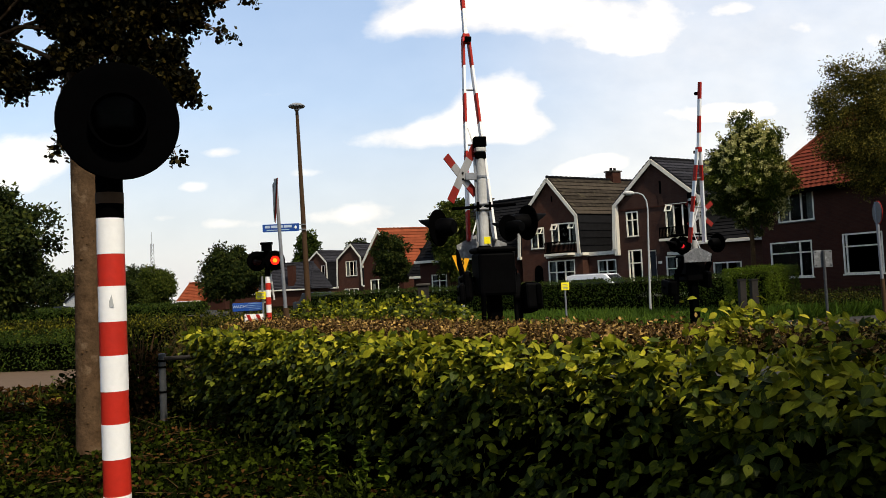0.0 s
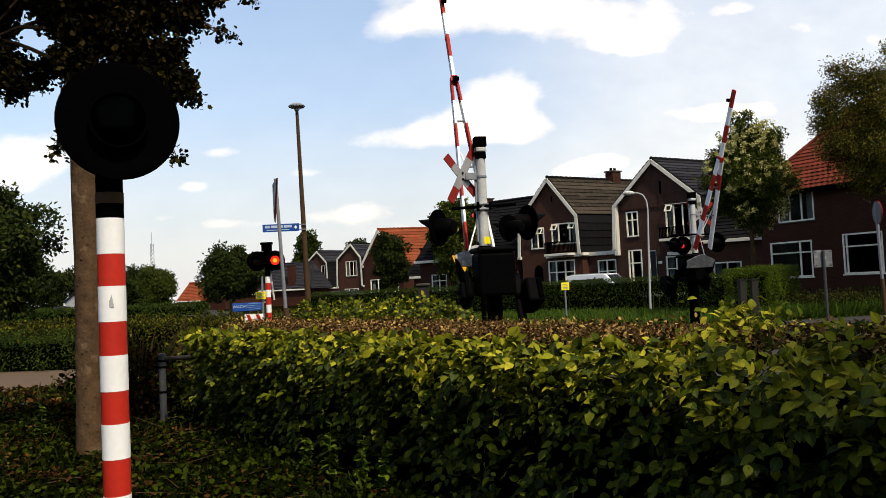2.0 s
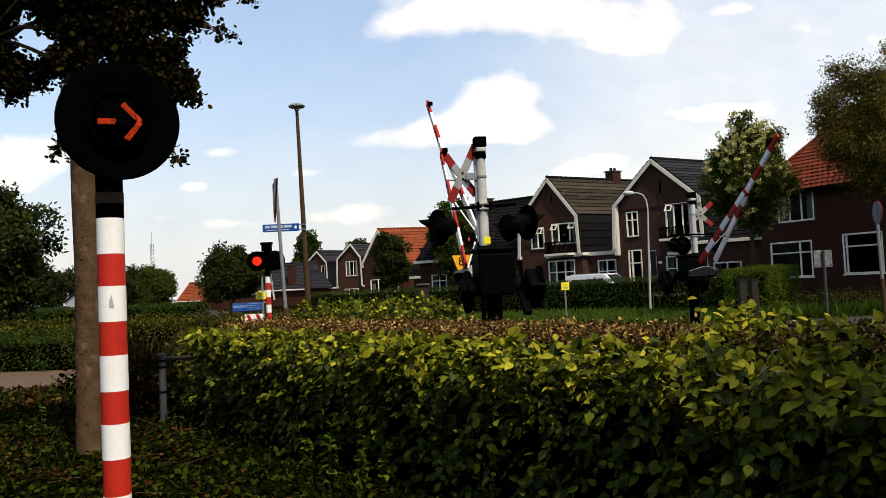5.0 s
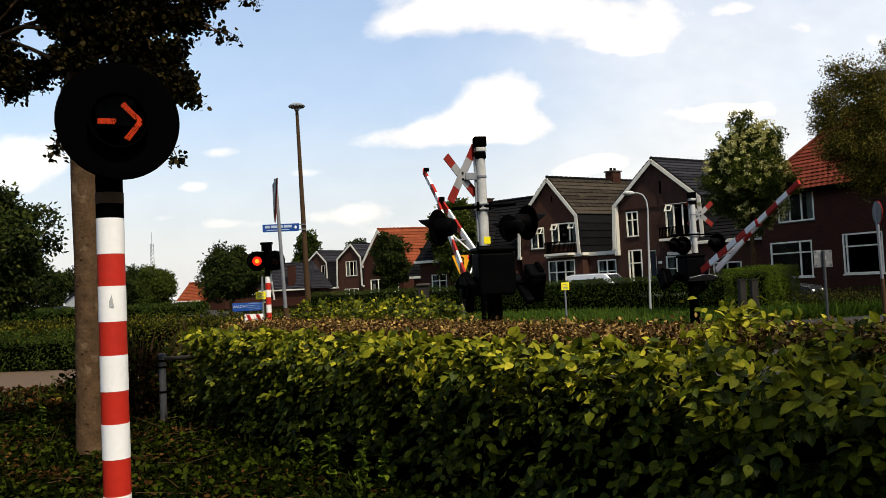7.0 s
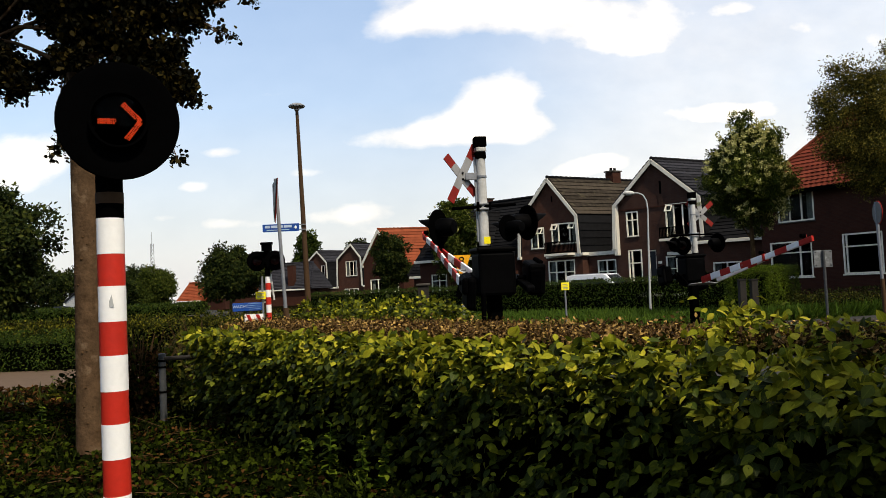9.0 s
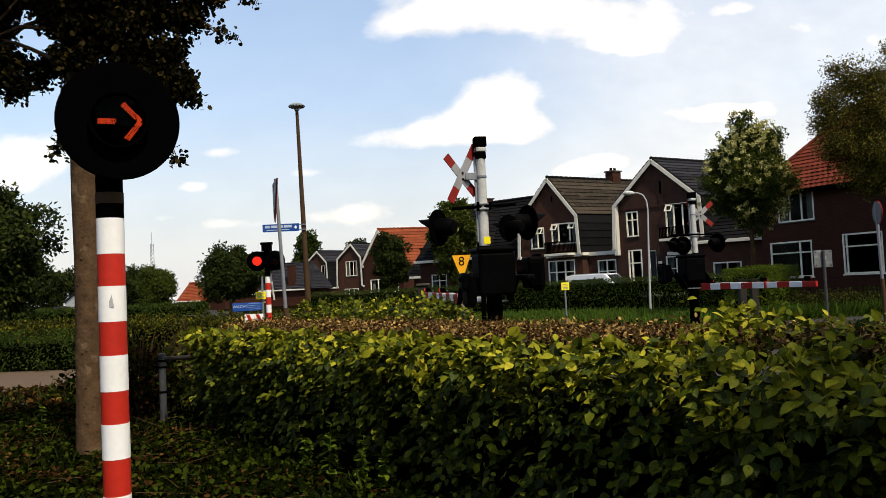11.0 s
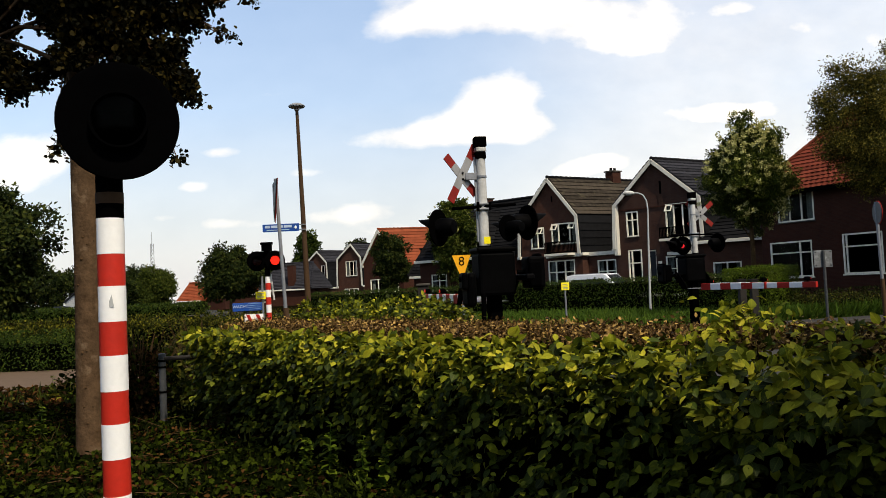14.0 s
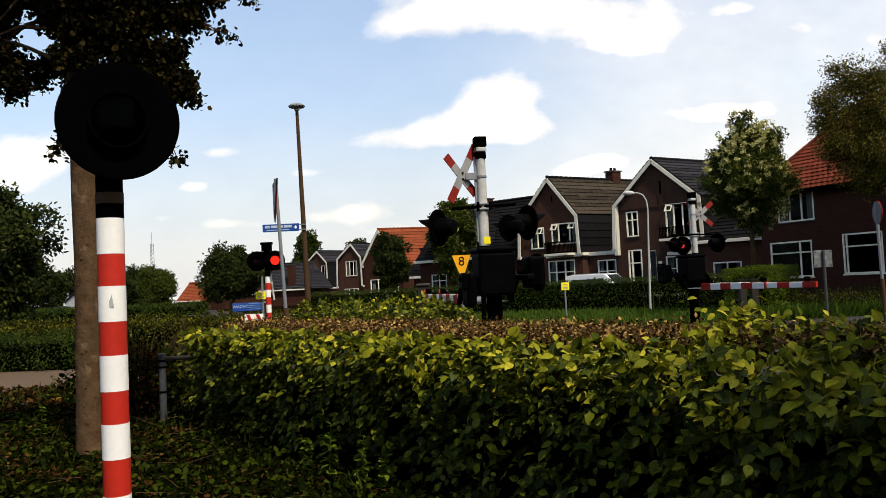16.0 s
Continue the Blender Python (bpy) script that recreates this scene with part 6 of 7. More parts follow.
    bmsh.transform(Matrix(((1, 0, 0, 0), (0, -1, 0, 0), (0, 0, 1, 0), (0, 0, 0, 1)))) if min(v.co.y for v in bmsh.vertices) < -0.05 else None
    part("axle", rod(B(), (-0.36, 0, 0), (0.36, 0, 0), 0.03), M["black"], a)
    for sx in (-1, 1):
        part("side_plate", prism(B(), [(-0.1, -0.05), (0.06, 0.06), (0.36, -0.2), (0.42, -0.29), (0.24, -0.29)], 0.02, Matrix(((0, 1, 0, sx * 0.31 - 0.01), (1, 0, 0, 0), (0, 0, 1, 0), (0, 0, 0, 1)))), M["black"], a)
        if sx > 0:  # the long lever with its cast block
            part("weight_arm", box(B(), (0.1, 0.66, 0.07), pose(0.31, -0.28, 0.0), 0.02), M["black_housing"], a, "black lever")
            cw = part("counterweight", box(B(), (0.2, 0.3, 0.36), pose(0.45, -0.25, 0.05), 0.03), M["black_housing"], a, "black cast counterweight")
            part("weight_plate", box(B(), (0.14, 0.34, 0.28), pose(0.43, -0.25, 0.03), 0.02), M["black"], cw)
            part("weight_plate", box(B(), (0.06, 0.24, 0.42), pose(0.5, -0.24, 0.05), 0.02), M["black"], cw)
            part("bolt", rod(B(), (0.26, -0.25, 0.06), (0.58, -0.25, 0.06), 0.025, seg=8), M["black"], cw)
        else:
            part("weight_arm", box(B(), (0.11, 0.36, 0.4), pose(-0.27, -0.08, -0.12), 0.05), M["black_housing"], a, "black side casting")
            cw = part("counterweight", box(B(), (0.07, 0.22, 0.2), pose(-0.35, -0.16, -0.02), 0.03), M["black_housing"], a, "black cast counterweight")
            part("bolt", rod(B(), (-0.4, -0.16, 0.0), (-0.2, -0.16, 0.0), 0.025, seg=8), M["black"], cw)
        # tapering rail with its bands
        p0, p1 = Vector((sx * 0.165, 0.5 if cross["striped"] < 0 else 0.7, -0.25)), Vector((sx * 0.035, joint, -0.25))
        mm, ln = turn_to(p0, p1)
        n = max(6, round(ln / 0.375))
        for i in range(n):
            s0, s1 = ln * i / n, ln * (i + 1) / n
            t = (i + 0.5) / n
            q = mm @ Matrix.Translation((0, 0, (s0 + s1) / 2))
            wide = 0.13 - 0.025 * t
            bm = box(B(), (0.03, wide, s1 - s0 - 0.001) if abs((mm.to_3x3() @ Vector((1, 0, 0))).x) > 0.5 else (wide, 0.03, s1 - s0 - 0.001), q, 0.004)
            red = (i % 2 == 0)
            part("band", bm, M["red_sheet" if red and sx == cross["striped"] or red and i > n * 0.55 else "white"], a, "red band" if red else "white band")
    n = max(3, round((arm_len - joint) / 0.36))
    for i in range(n):
        y0, y1 = joint + (arm_len - joint) * i / n, joint + (arm_len - joint) * (i + 1) / n
        red = (n - 1 - i) % 2 == 0
        part("band", box(B(), (0.045, y1 - y0 - 0.001, 0.10 - 0.012 * i / n), pose(0, (y0 + y1) / 2, -0.25), 0.006), M["red_sheet" if red else "white"], a, "red band" if red else "white band")
    part("joint_clamp", box(B(), (0.09, 0.1, 0.12), pose(0, joint, -0.25), 0.01), M["red_sheet"], a, "red joint clamp")
    for k, y in enumerate((joint * 0.78, joint * 0.55)):
        part("spreader", rod(B(), (-0.09 - 0.03 * k, y, -0.25), (0.09 + 0.03 * k, y, -0.25), 0.014), M["steel"], a)
    part("brace", rod(B(), (0.1, joint * 0.4, -0.25), (-0.06, joint * 0.62, -0.25), 0.01), M["white"], a)
    part("brace", rod(B(), (-0.14, joint * 0.16, -0.25), (0.1, joint * 0.36, -0.25), 0.01), M["white"], a)
    for y in (arm_len - 0.22, joint - 0.05, joint * 0.3):
        lm = part("arm_lamp", lathe(B(), [(0, 0), (0.03, 0), (0.034, 0.02), (0.034, 0.085), (0, 0.085)], pose(-0.0425, y, -0.15, 0, 90, 0), 14), M["black"], a, "small black lamp on the arm")
        part("lamp_lens", lathe(B(), [(0, 0.0), (0.028, 0.0), (0.02, -0.012), (0, -0.014)], pose(-0.0435, y, -0.15, 0, 90, 0), 12), M["glow_dim"], lm, "small red lens")
        part("lamp_stalk", rod(B(), (0, y, -0.225), (0, y, -0.17), 0.012), M["black"], lm)
    rows = [(t, pose(*pivot, deg, 0, 0)) for t, deg in turns]
    KEYED.append((a, rows))
    return top


LIT_RIGHT = pulses(0.4 + 0.15 * PERIOD - 0.03 - PERIOD, 0.33, skip=(4.0, 14.5))
LIT_LEFT = pulses(0.4 + 0.66 * PERIOD - 0.01 - PERIOD, 0.25, skip=(15.0, 3.5, 9.0))
LIT_RIGHT.append((15.92, 16.0))
LIT_BOTH = sorted(LIT_RIGHT + [(11.48, 11.62)])
BRIGHT = ((-1, 2.25), (5.5, 7.75), (11.8, 13.75))  # while the lamps burn hottest


def crossing():
    arrow_signal_post()
    barrier((0.485, 9.2), 10.7, (0.046, 0.0, 1.67), 4.67, 3.1,
            dict(bar=((0.12, 9.16, 2.50), (0.87, 9.16, 2.52)), centre=(0.256, 9.12, 2.868), plane=(0.8, 0.6), striped=-1, sticker=True,
                 arms=(((-0.21, 0.225), (0.21, -0.205)), ((0.21, 0.365), (-0.19, -0.3)))),
            [((-0.03, 9.22, 2.29), (-0.86, 0.5), 0.215), ((1.0, 9.3, 2.31), (0.87, 0.48), 0.205), ((0.77, 9.05, 2.24), (-0.6, 0.7), 0.15)],
            "black half barrier with a white mast and warning cross", LEFT_TURN)
    barrier((5.25, 16.5), 192.0, (0.14, 0.0, 1.61), 3.92, 2.58,
            dict(bar=((4.75, 16.45, 2.45), (5.62, 16.45, 2.43)), centre=(5.45, 16.66, 2.88), plane=(-0.8, -0.3), striped=1, sticker=False,
                 arms=(((-0.32, 0.24), (0.32, -0.24)), ((-0.32, -0.24), (0.32, 0.24)))),
            [((4.98, 16.4, 2.22), (-0.75, -0.6), 0.19, LIT_RIGHT, "glow_side", "red_lens", 0.24, (), 0.32), ((4.78, 16.3, 2.24), (-0.8, -0.55), 0.15, None, "glow_red", "black_gloss"), ((5.72, 16.5, 2.25), (0.85, 0.5), 0.2)],
            "black half barrier whose arm swings towards the near lane", ARM_TURN)


def twin_signal():
    base = (-3.345, 15.0)
    top = empty("flashing_signal", Matrix.Translation((*base, 0)), "twin red flashing signal on a banded red and white post", "crossing signal")
    zs = [0.0, 0.15, 0.31, 0.47, 0.63, 0.79, 0.95, 1.11, 1.27, 1.42, 1.56, 1.70, 1.83, 1.95]
    for i, (a, b) in enumerate(zip(zs, zs[1:])):
        w = i % 2 == 0
        part("band", lathe(B(), [(0, a), (0.05, a), (0.05, b), (0, b)], seg=20), M["white" if w else "red"], top, "white band" if w else "red band", True)
    part("top_pole", lathe(B(), [(0, 1.95), (0.045, 1.95), (0.045, 2.5), (0, 2.5)], seg=16), M["black"], top)
    part("bell", lathe(B(), [(0, 2.44), (0.1, 2.44), (0.1, 2.56), (0.12, 2.56), (0.12, 2.6), (0, 2.6)], seg=20), M["black"], top, "black bell housing", True)
    part("crossbar", box(B(), (0.42, 0.05, 0.07), pose(0, 0.03, 2.4), 0.01), M["black"], top)
    lamp_head(top, (-0.185, -0.03, 2.25), (0.23, -0.97), 0.185, LIT_LEFT, bright=BRIGHT)
    lamp_head(top, (0.155, -0.03, 2.25), (0.23, -0.97), 0.185, LIT_BOTH, bright=BRIGHT)
    part("side_pole", rod(B(), (-0.115, 0.03, 0.0), (-0.115, 0.03, 1.96), 0.02, seg=10), M["steel"], top, "thin grey pole")
    part("strut", rod(B(), (0.045, 0.04, 2.0), (0.1, 0.04, 1.5), 0.018, seg=10), M["white_worn"], top, "white slanting strut")
    part("cover_plate", box(B(), (0.19, 0.012, 0.14), pose(-0.14, -0.02, 1.60), 0.003), M["yellow"], top, "small yellow notice plate")
    for z in (1.635, 1.61, 1.585, 1.56):
        part("text_bar", box(B(), (0.13, 0.004, 0.009), pose(-0.14, -0.028, z)), M["grey"], top)


def street_light():
    top = empty("street_lamp", Matrix.Translation((-2.76, 16.0, 0)), "tall brown lamp post with a flat round lantern", "street lamp")
    part("post", tube(B(), [Vector((0, 0, 0)), Vector((-0.005, 0, 1.2)), Vector((-0.05, 0, 3.4)), Vector((-0.09, 0, 5.36))], [0.075, 0.062, 0.046, 0.032], 20), M["brown_post"], top, smooth=True)
    part("lantern", lathe(B(), [(0, 5.32), (0.05, 5.34), (0.06, 5.38), (0.155, 5.40), (0.15, 5.42), (0, 5.42)], pose(-0.09, 0, 0), 28), M["white_worn"], top, "pale lantern bowl", True)
    part("hood", lathe(B(), [(0.17, 5.42), (0.165, 5.435), (0.1, 5.475), (0.03, 5.49), (0, 5.49), (0, 5.425)], pose(-0.09, 0, 0), 28), M["grey"], top, "grey lantern hood", True)
    # street name plate, held by two straps
    sg = empty("street_name_sign", Matrix.Translation((-3.25, 15.93, 2.945)), "blue street name plate with white lettering", "sign")
    part("plate", box(B(), (0.74, 0.012, 0.155), pose(0, 0, 0), 0.004), M["blue"], sg)
    for x, z, w, h in ((-0.27, 0.025, 0.1, 0.05), (-0.08, 0.025, 0.24, 0.05), (0.14, 0.025, 0.16, 0.05), (-0.06, -0.042, 0.46, 0.014)):
        part("text_bar", box(B(), (w, 0.004, h), pose(x, -0.0085, z)), M["sign_text"], sg, "white lettering")
    part("text_bar", box(B(), (0.05, 0.004, 0.05), pose(0.3, -0.0085, 0.0, 0, 45, 0)), M["white"], sg, "small white emblem")
    for z in (-0.05, 0.05):
        part("strap", box(B(), (0.16, 0.03, 0.02), pose(0.43, 0.01, z), 0.004), M["steel"], sg)
    # road sign seen on its edge
    rs = empty("road_sign", Matrix.Translation((-2.77, 14.0, 0)), "leaning grey pole with a triangular road sign seen edge-on", "road sign")
    part("pole", rod(B(), (0, 0, 0), (-0.152, 0, 3.66), 0.033, 0.031, 16), M["steel"], rs)
    part("sleeve", rod(B(), (0.002, 0, 0), (-0.052, 0, 1.36), 0.052, 0.050, 16), M["brown_post"], rs, "brown lower sleeve")
    f = Matrix.Translation((-0.185, -0.03, 3.25)) @ Matrix.Rotation(radians(-73), 4, "Z") @ Matrix.Rotation(radians(-2.4), 4, "X")
    part("plate", prism(B(), [(-0.4, 0.36), (0.4, 0.36), (0.0, -0.36)], 0.012, f), M["alu"], rs, "grey aluminium back")
    part("border", prism(B(), [(-0.41, 0.37), (0.41, 0.37), (0.0, -0.38)], 0.012, f @ Matrix.Translation((0, 0.02, 0))), M["red_sheet"], rs, "red sign border")
    part("clip", box(B(), (0.05, 0.06, 0.05), pose(-0.16, 0, 3.5)), M["steel"], rs)


def board(name, label, at, facing, size, mat, posts=(), post_mat="steel", post_r=0.025, post_foot=0.0):
    f = face_frame((at[0], at[1], 0), facing)
    ob = empty(name, f, label, "sign")
    part("plate", box(B(), (size[0], 0.012, size[1]), pose(0, -post_r - 0.008, at[2]), 0.004), M[mat], ob)
    for x in posts:
        part("post", rod(B(), (x, 0, post_foot), (x, 0, at[2] + size[1] * 0.45), post_r, seg=12), M[post_mat], ob)
    return ob


def signs():
    w = board("warning_board", "small blue board with white lettering on a post", (-3.25, 13.0, 1.425), (0.24, -0.97), (0.47, 0.135), "blue", (0.0,), "wood", 0.03)
    me = text_mesh("WACHT", 0.066)
    me.materials.append(M["sign_text"])
    ob = new("lettering", me)
    ob.parent = w
    ob.matrix_basis = pose(-0.11, -0.047, 1.43, 90, 0, 0)
    for i, z in enumerate((1.475, 1.445, 1.415, 1.385)):
        part("text_bar", box(B(), (0.2 - 0.02 * (i % 2), 0.004, 0.008), pose(0.115, -0.0455, z)), M["board_text"], w, "small faded lettering")
    f = Matrix.Translation((0.10, -0.045, 1.235))
    part("striped_board", box(B(), (0.3, 0.012, 0.13), f, 0.003), M["white"], w, "white board with red slanting bars")
    for x in (-0.07, 0.08):
        part("red_bar", prism(B(), [(-0.055, 0.06), (0.0, 0.06), (0.055, -0.06), (0.0, -0.06)], 0.006, f @ Matrix.Translation((x, -0.0125, 0))), M["red_sheet"], w)
    e = board("speed_sign", "orange triangular sign with a black eight", (0.379, 16.8, 1.996), (0.0, -1.0), (0.03, 0.17), "orange", (0.0,), "grey", 0.03)
    part("triangle", prism(B(), [(-0.2, 0.2), (0.2, 0.2), (0.055, -0.19), (-0.055, -0.19)], 0.01, Matrix.Translation((0.0, -0.056, 2.054))), M["orange"], e, "orange plate, point down")
    me = text_mesh("8", 0.27)
    me.materials.append(M["black"])
    ob = new("lettering", me)
    ob.parent = e
    ob.matrix_basis = pose(0.0, -0.06, 2.115, 90, 0, 0)
    y = board("cable_marker", "small yellow marker plate on a thin grey post", (3.03, 20.0, 1.47), (0.1, -1.0), (0.2, 0.19), "yellow", (0.0,), "steel", 0.022)
    for z in (1.52, 1.48, 1.44, 1.41):
        part("text_bar", box(B(), (0.14, 0.004, 0.012), pose(0, -0.038, z)), M["grey"], y)
    r = board("road_sign", "grey back of two road sign plates on a post", (9.6, 20.0, 1.86), (0.0, 1.0), (0.46, 0.43), "plate_back", (0.0,), "rail_steel", 0.035)
    part("plate_seam", box(B(), (0.05, 0.016, 0.43), pose(0.0, -0.041, 1.86)), M["rail_steel"], r)
    for x in (-0.19, 0.19):
        for z in (1.69, 2.03):
            part("bolt", cyl(B(), 0.016, 0.013, 0.012, pose(x, -0.037, z, -90, 0, 0), 8), M["black"], r)
    rs = empty("road_sign", Matrix.Translation((9.93, 18.0, 0)), "round road sign seen from the side on a grey pole", "road sign")
    part("pole", rod(B(), (0.02, 0, 0), (-0.02, 0, 3.07), 0.035, seg=14), M["steel"], rs)
    part("sleeve", rod(B(), (0.02, 0, 0), (0.005, 0, 1.32), 0.045, seg=14), M["brown_post"], rs, "brown lower sleeve")
    f = Matrix.Translation((-0.03, -0.06, 2.82)) @ Matrix.Rotation(radians(-98), 4, "Z") @ Matrix.Rotation(radians(90), 4, "X")
    part("plate", lathe(B(), [(0, 0), (0.25, 0), (0.255, 0.012), (0, 0.012)], f, 36), M["alu"], rs, "grey round plate")
    part("border", lathe(B(), [(0.21, -0.012), (0.27, -0.012), (0.27, -0.002), (0.21, -0.002)], f, 36), M["red_sheet"], rs, "red rim")
    # gate posts and small fixtures of the verge
    for x, yy, hh in ((9.81, 26.2, 1.36), (10.2, 26.2, 1.34)):
        p = empty("wooden_post", Matrix.Translation((x, yy, 0)), "short weathered square timber post by the verge", "post")
        part("shaft", box(B(), (0.22, 0.22, hh), pose(0, 0, hh / 2), 0.02), M["wood"], p)
        part("cap", box(B(), (0.25, 0.25, 0.04), pose(0, 0, hh + 0.02), 0.01), M["wood"], p)
    p = empty("gate_pier", Matrix.Translation((-1.2, 44.0, 0)), "dark stone gate pier at the garden hedge", "gate pier")
    part("shaft", metres_uv(box(B(), (0.62, 0.62, 1.72), pose(0, 0, 0.86), 0.01)), M["wood"], p)
    part("cap", box(B(), (0.78, 0.78, 0.12), pose(0, 0, 1.78), 0.03), M["concrete"], p)
    # curved lamp by the houses
    s = empty("street_lamp", Matrix.Translation((9.27, 36.0, 0)), "slim pale lamp post with a curved arm", "street lamp")
    pts = [Vector((0, 0, 0)), Vector((0.07, 0, 2.5)), Vector((0.15, 0, 4.7)), Vector((0.11, 0, 5.1)), Vector((-0.03, 0, 5.36)), Vector((-0.25, 0, 5.46)), Vector((-0.47, 0, 5.47))]
    part("post", tube(B(), pts, [0.055, 0.042, 0.036, 0.032, 0.03, 0.028, 0.026], 14), M["scuff"], s, smooth=True)
    part("lantern", lathe(B(), [(0, -0.5), (0.06, -0.46), (0.11, -0.3), (0.11, -0.1), (0.05, 0.04), (0, 0.05)], pose(-0.47, 0, 5.47, 0, 90, 0), 18), M["white_worn"], s, "pale lantern", True)
    # tubular rail in the undergrowth
    r = empty("tube_railing", Matrix.Translation((-3.715, 10.33, 0)), "grey steel tube railing post with a rail into the hedge", "railing")
    part("post", lathe(B(), [(0, 0), (0.045, 0), (0.045, 0.86), (0.05, 0.862), (0.05, 0.9), (0.03, 0.91), (0, 0.91)], seg=20), M["rail_steel"], r, "grey steel tube", True)
    for z in (0.4, 0.72, 0.80):
        part("band", lathe(B(), [(0.0455, z), (0.05, z), (0.05, z + 0.025), (0.0455, z + 0.025)], seg=20), M["black"], r)
    part("rail", rod(B(), (0.04, 0, 0.84), (0.75, -0.1, 0.86), 0.028, seg=12), M["wood"], r)
    # lattice radio mast far away
    m = empty("radio_mast", Matrix.Translation((-54.5, 148.0, 0)), "thin lattice radio mast on the skyline", "mast")
    for k in range(3):
        a = 2 * math.pi * k / 3
        part("leg", rod(B(), (0.45 * math.cos(a), 0.45 * math.sin(a), 0), (0.3 * math.cos(a), 0.3 * math.sin(a), 12.2), 0.05, seg=6), M["grey"], m)
    for i in range(16):
        bm = B()
        z = i * 0.76
        for k in range(3):
            a, b = 2 * math.pi * k / 3, 2 * math.pi * (k + 1) / 3
            rod(bm, (0.4 * math.cos(a), 0.4 * math.sin(a), z), (0.4 * math.cos(b), 0.4 * math.sin(b), z + 0.76), 0.03, seg=4)
        part("lattice", bm, M["grey"], m)
    part("aerial", rod(B(), (0, 0, 12), (0, 0, 14.4), 0.06, 0.03, 6), M["grey"], m)


# ---- cars ----
def car(label, m, paint, height=1.45, length=4.3, estate=False):
    top = empty("car", m, label, "car")
    w = 1.72
    hood = 0.62 * height
    L = length / 2
    back = -L + 0.1 if estate else -L + 0.55
    side = [(-L, 0.32), (-L + 0.02, hood * 0.95), (-L + 0.1, hood), (L - 0.95, hood), (L - 0.12, hood * 0.86), (L, hood * 0.62), (L, 0.3), (L - 0.5, 0.2), (-L + 0.5, 0.2)]

    def loft(bm, prof, half, inset):
        rows = []
        for y, k in ((-half, 0), (-half * 0.92, 1), (half * 0.92, 1), (half, 0)):
            rows.append([bm.verts.new((x * (1.0 if k else 0.985), y, z if k else z - 0.02)) for x, z in prof])
        for a, b in zip(rows, rows[1:]):
            for i in range(len(prof)):
                j = (i + 1) % len(prof)
                bm.faces.new((a[i], a[j], b[j], b[i]))
        bm.faces.new(rows[0])
        bm.faces.new(rows[-1][::-1])
        return bm

    body = part("body", loft(B(), side, w / 2, 0), M[paint], top, smooth=False)
    cab = [(back, hood - 0.01), (back + (0.18 if estate else 0.45), height - 0.03), (back + 0.7, height), (0.35, height), (0.6, height - 0.05), (L - 1.0, hood - 0.01)]
    part("roof", loft(B(), cab, w / 2 - 0.12, 0), M[paint], top)
    for sy in (-1, 1):
        sill = height - (0.28 if estate else 0.1)
        glass = [(back + 0.3, hood + 0.04), (back + 0.5, sill), (0.4, sill), (L - 1.2, hood + 0.04)]
        part("side_window", prism(B(), glass, 0.012, Matrix.Translation((0, sy * (w / 2 - 0.115) - 0.006, 0))), M["car_glass"], top)
        for x in (-L + 0.8, L - 0.85):
            wh = part("wheel", lathe(B(), [(0, -0.1), (0.29, -0.1), (0.315, -0.07), (0.315, 0.07), (0.29, 0.1), (0, 0.1)], Matrix.Translation((x, sy * (w / 2 - 0.1), 0.315)) @ Matrix.Rotation(radians(90), 4, "X"), 24), M["rubber"], top, "black tyre")
            part("rim", lathe(B(), [(0, -0.108), (0.19, -0.108), (0.2, 0.108), (0, 0.108)], Matrix.Translation((x, sy * (w / 2 - 0.1), 0.315)) @ Matrix.Rotation(radians(90), 4, "X"), 16), M["steel"], wh)
        part("headlight", box(B(), (0.12, 0.3, 0.13), pose(L - 0.06, sy * 0.62, hood * 0.68), 0.03), M["white"], top, "clear headlight")
        part("mirror", box(B(), (0.16, 0.18, 0.12), pose(L - 1.35, sy * (w / 2 + 0.02), hood + 0.08), 0.03), M[paint], top)
    x0, z0, x1, z1 = 0.62, height - 0.07, L - 1.02, hood + 0.02
    part("windscreen", prism(B(), [(x0, z0), (x0 + 0.02, z0 + 0.012), (x1 + 0.03, z1 + 0.012), (x1, z1 - 0.005)], w - 0.5, Matrix.Translation((0, -(w - 0.5) / 2, 0))), M["car_glass"], top)
    part("bumper", box(B(), (0.16, w - 0.1, 0.2), pose(L - 0.03, 0, 0.36), 0.04), M["car_dark"], top)
    return top


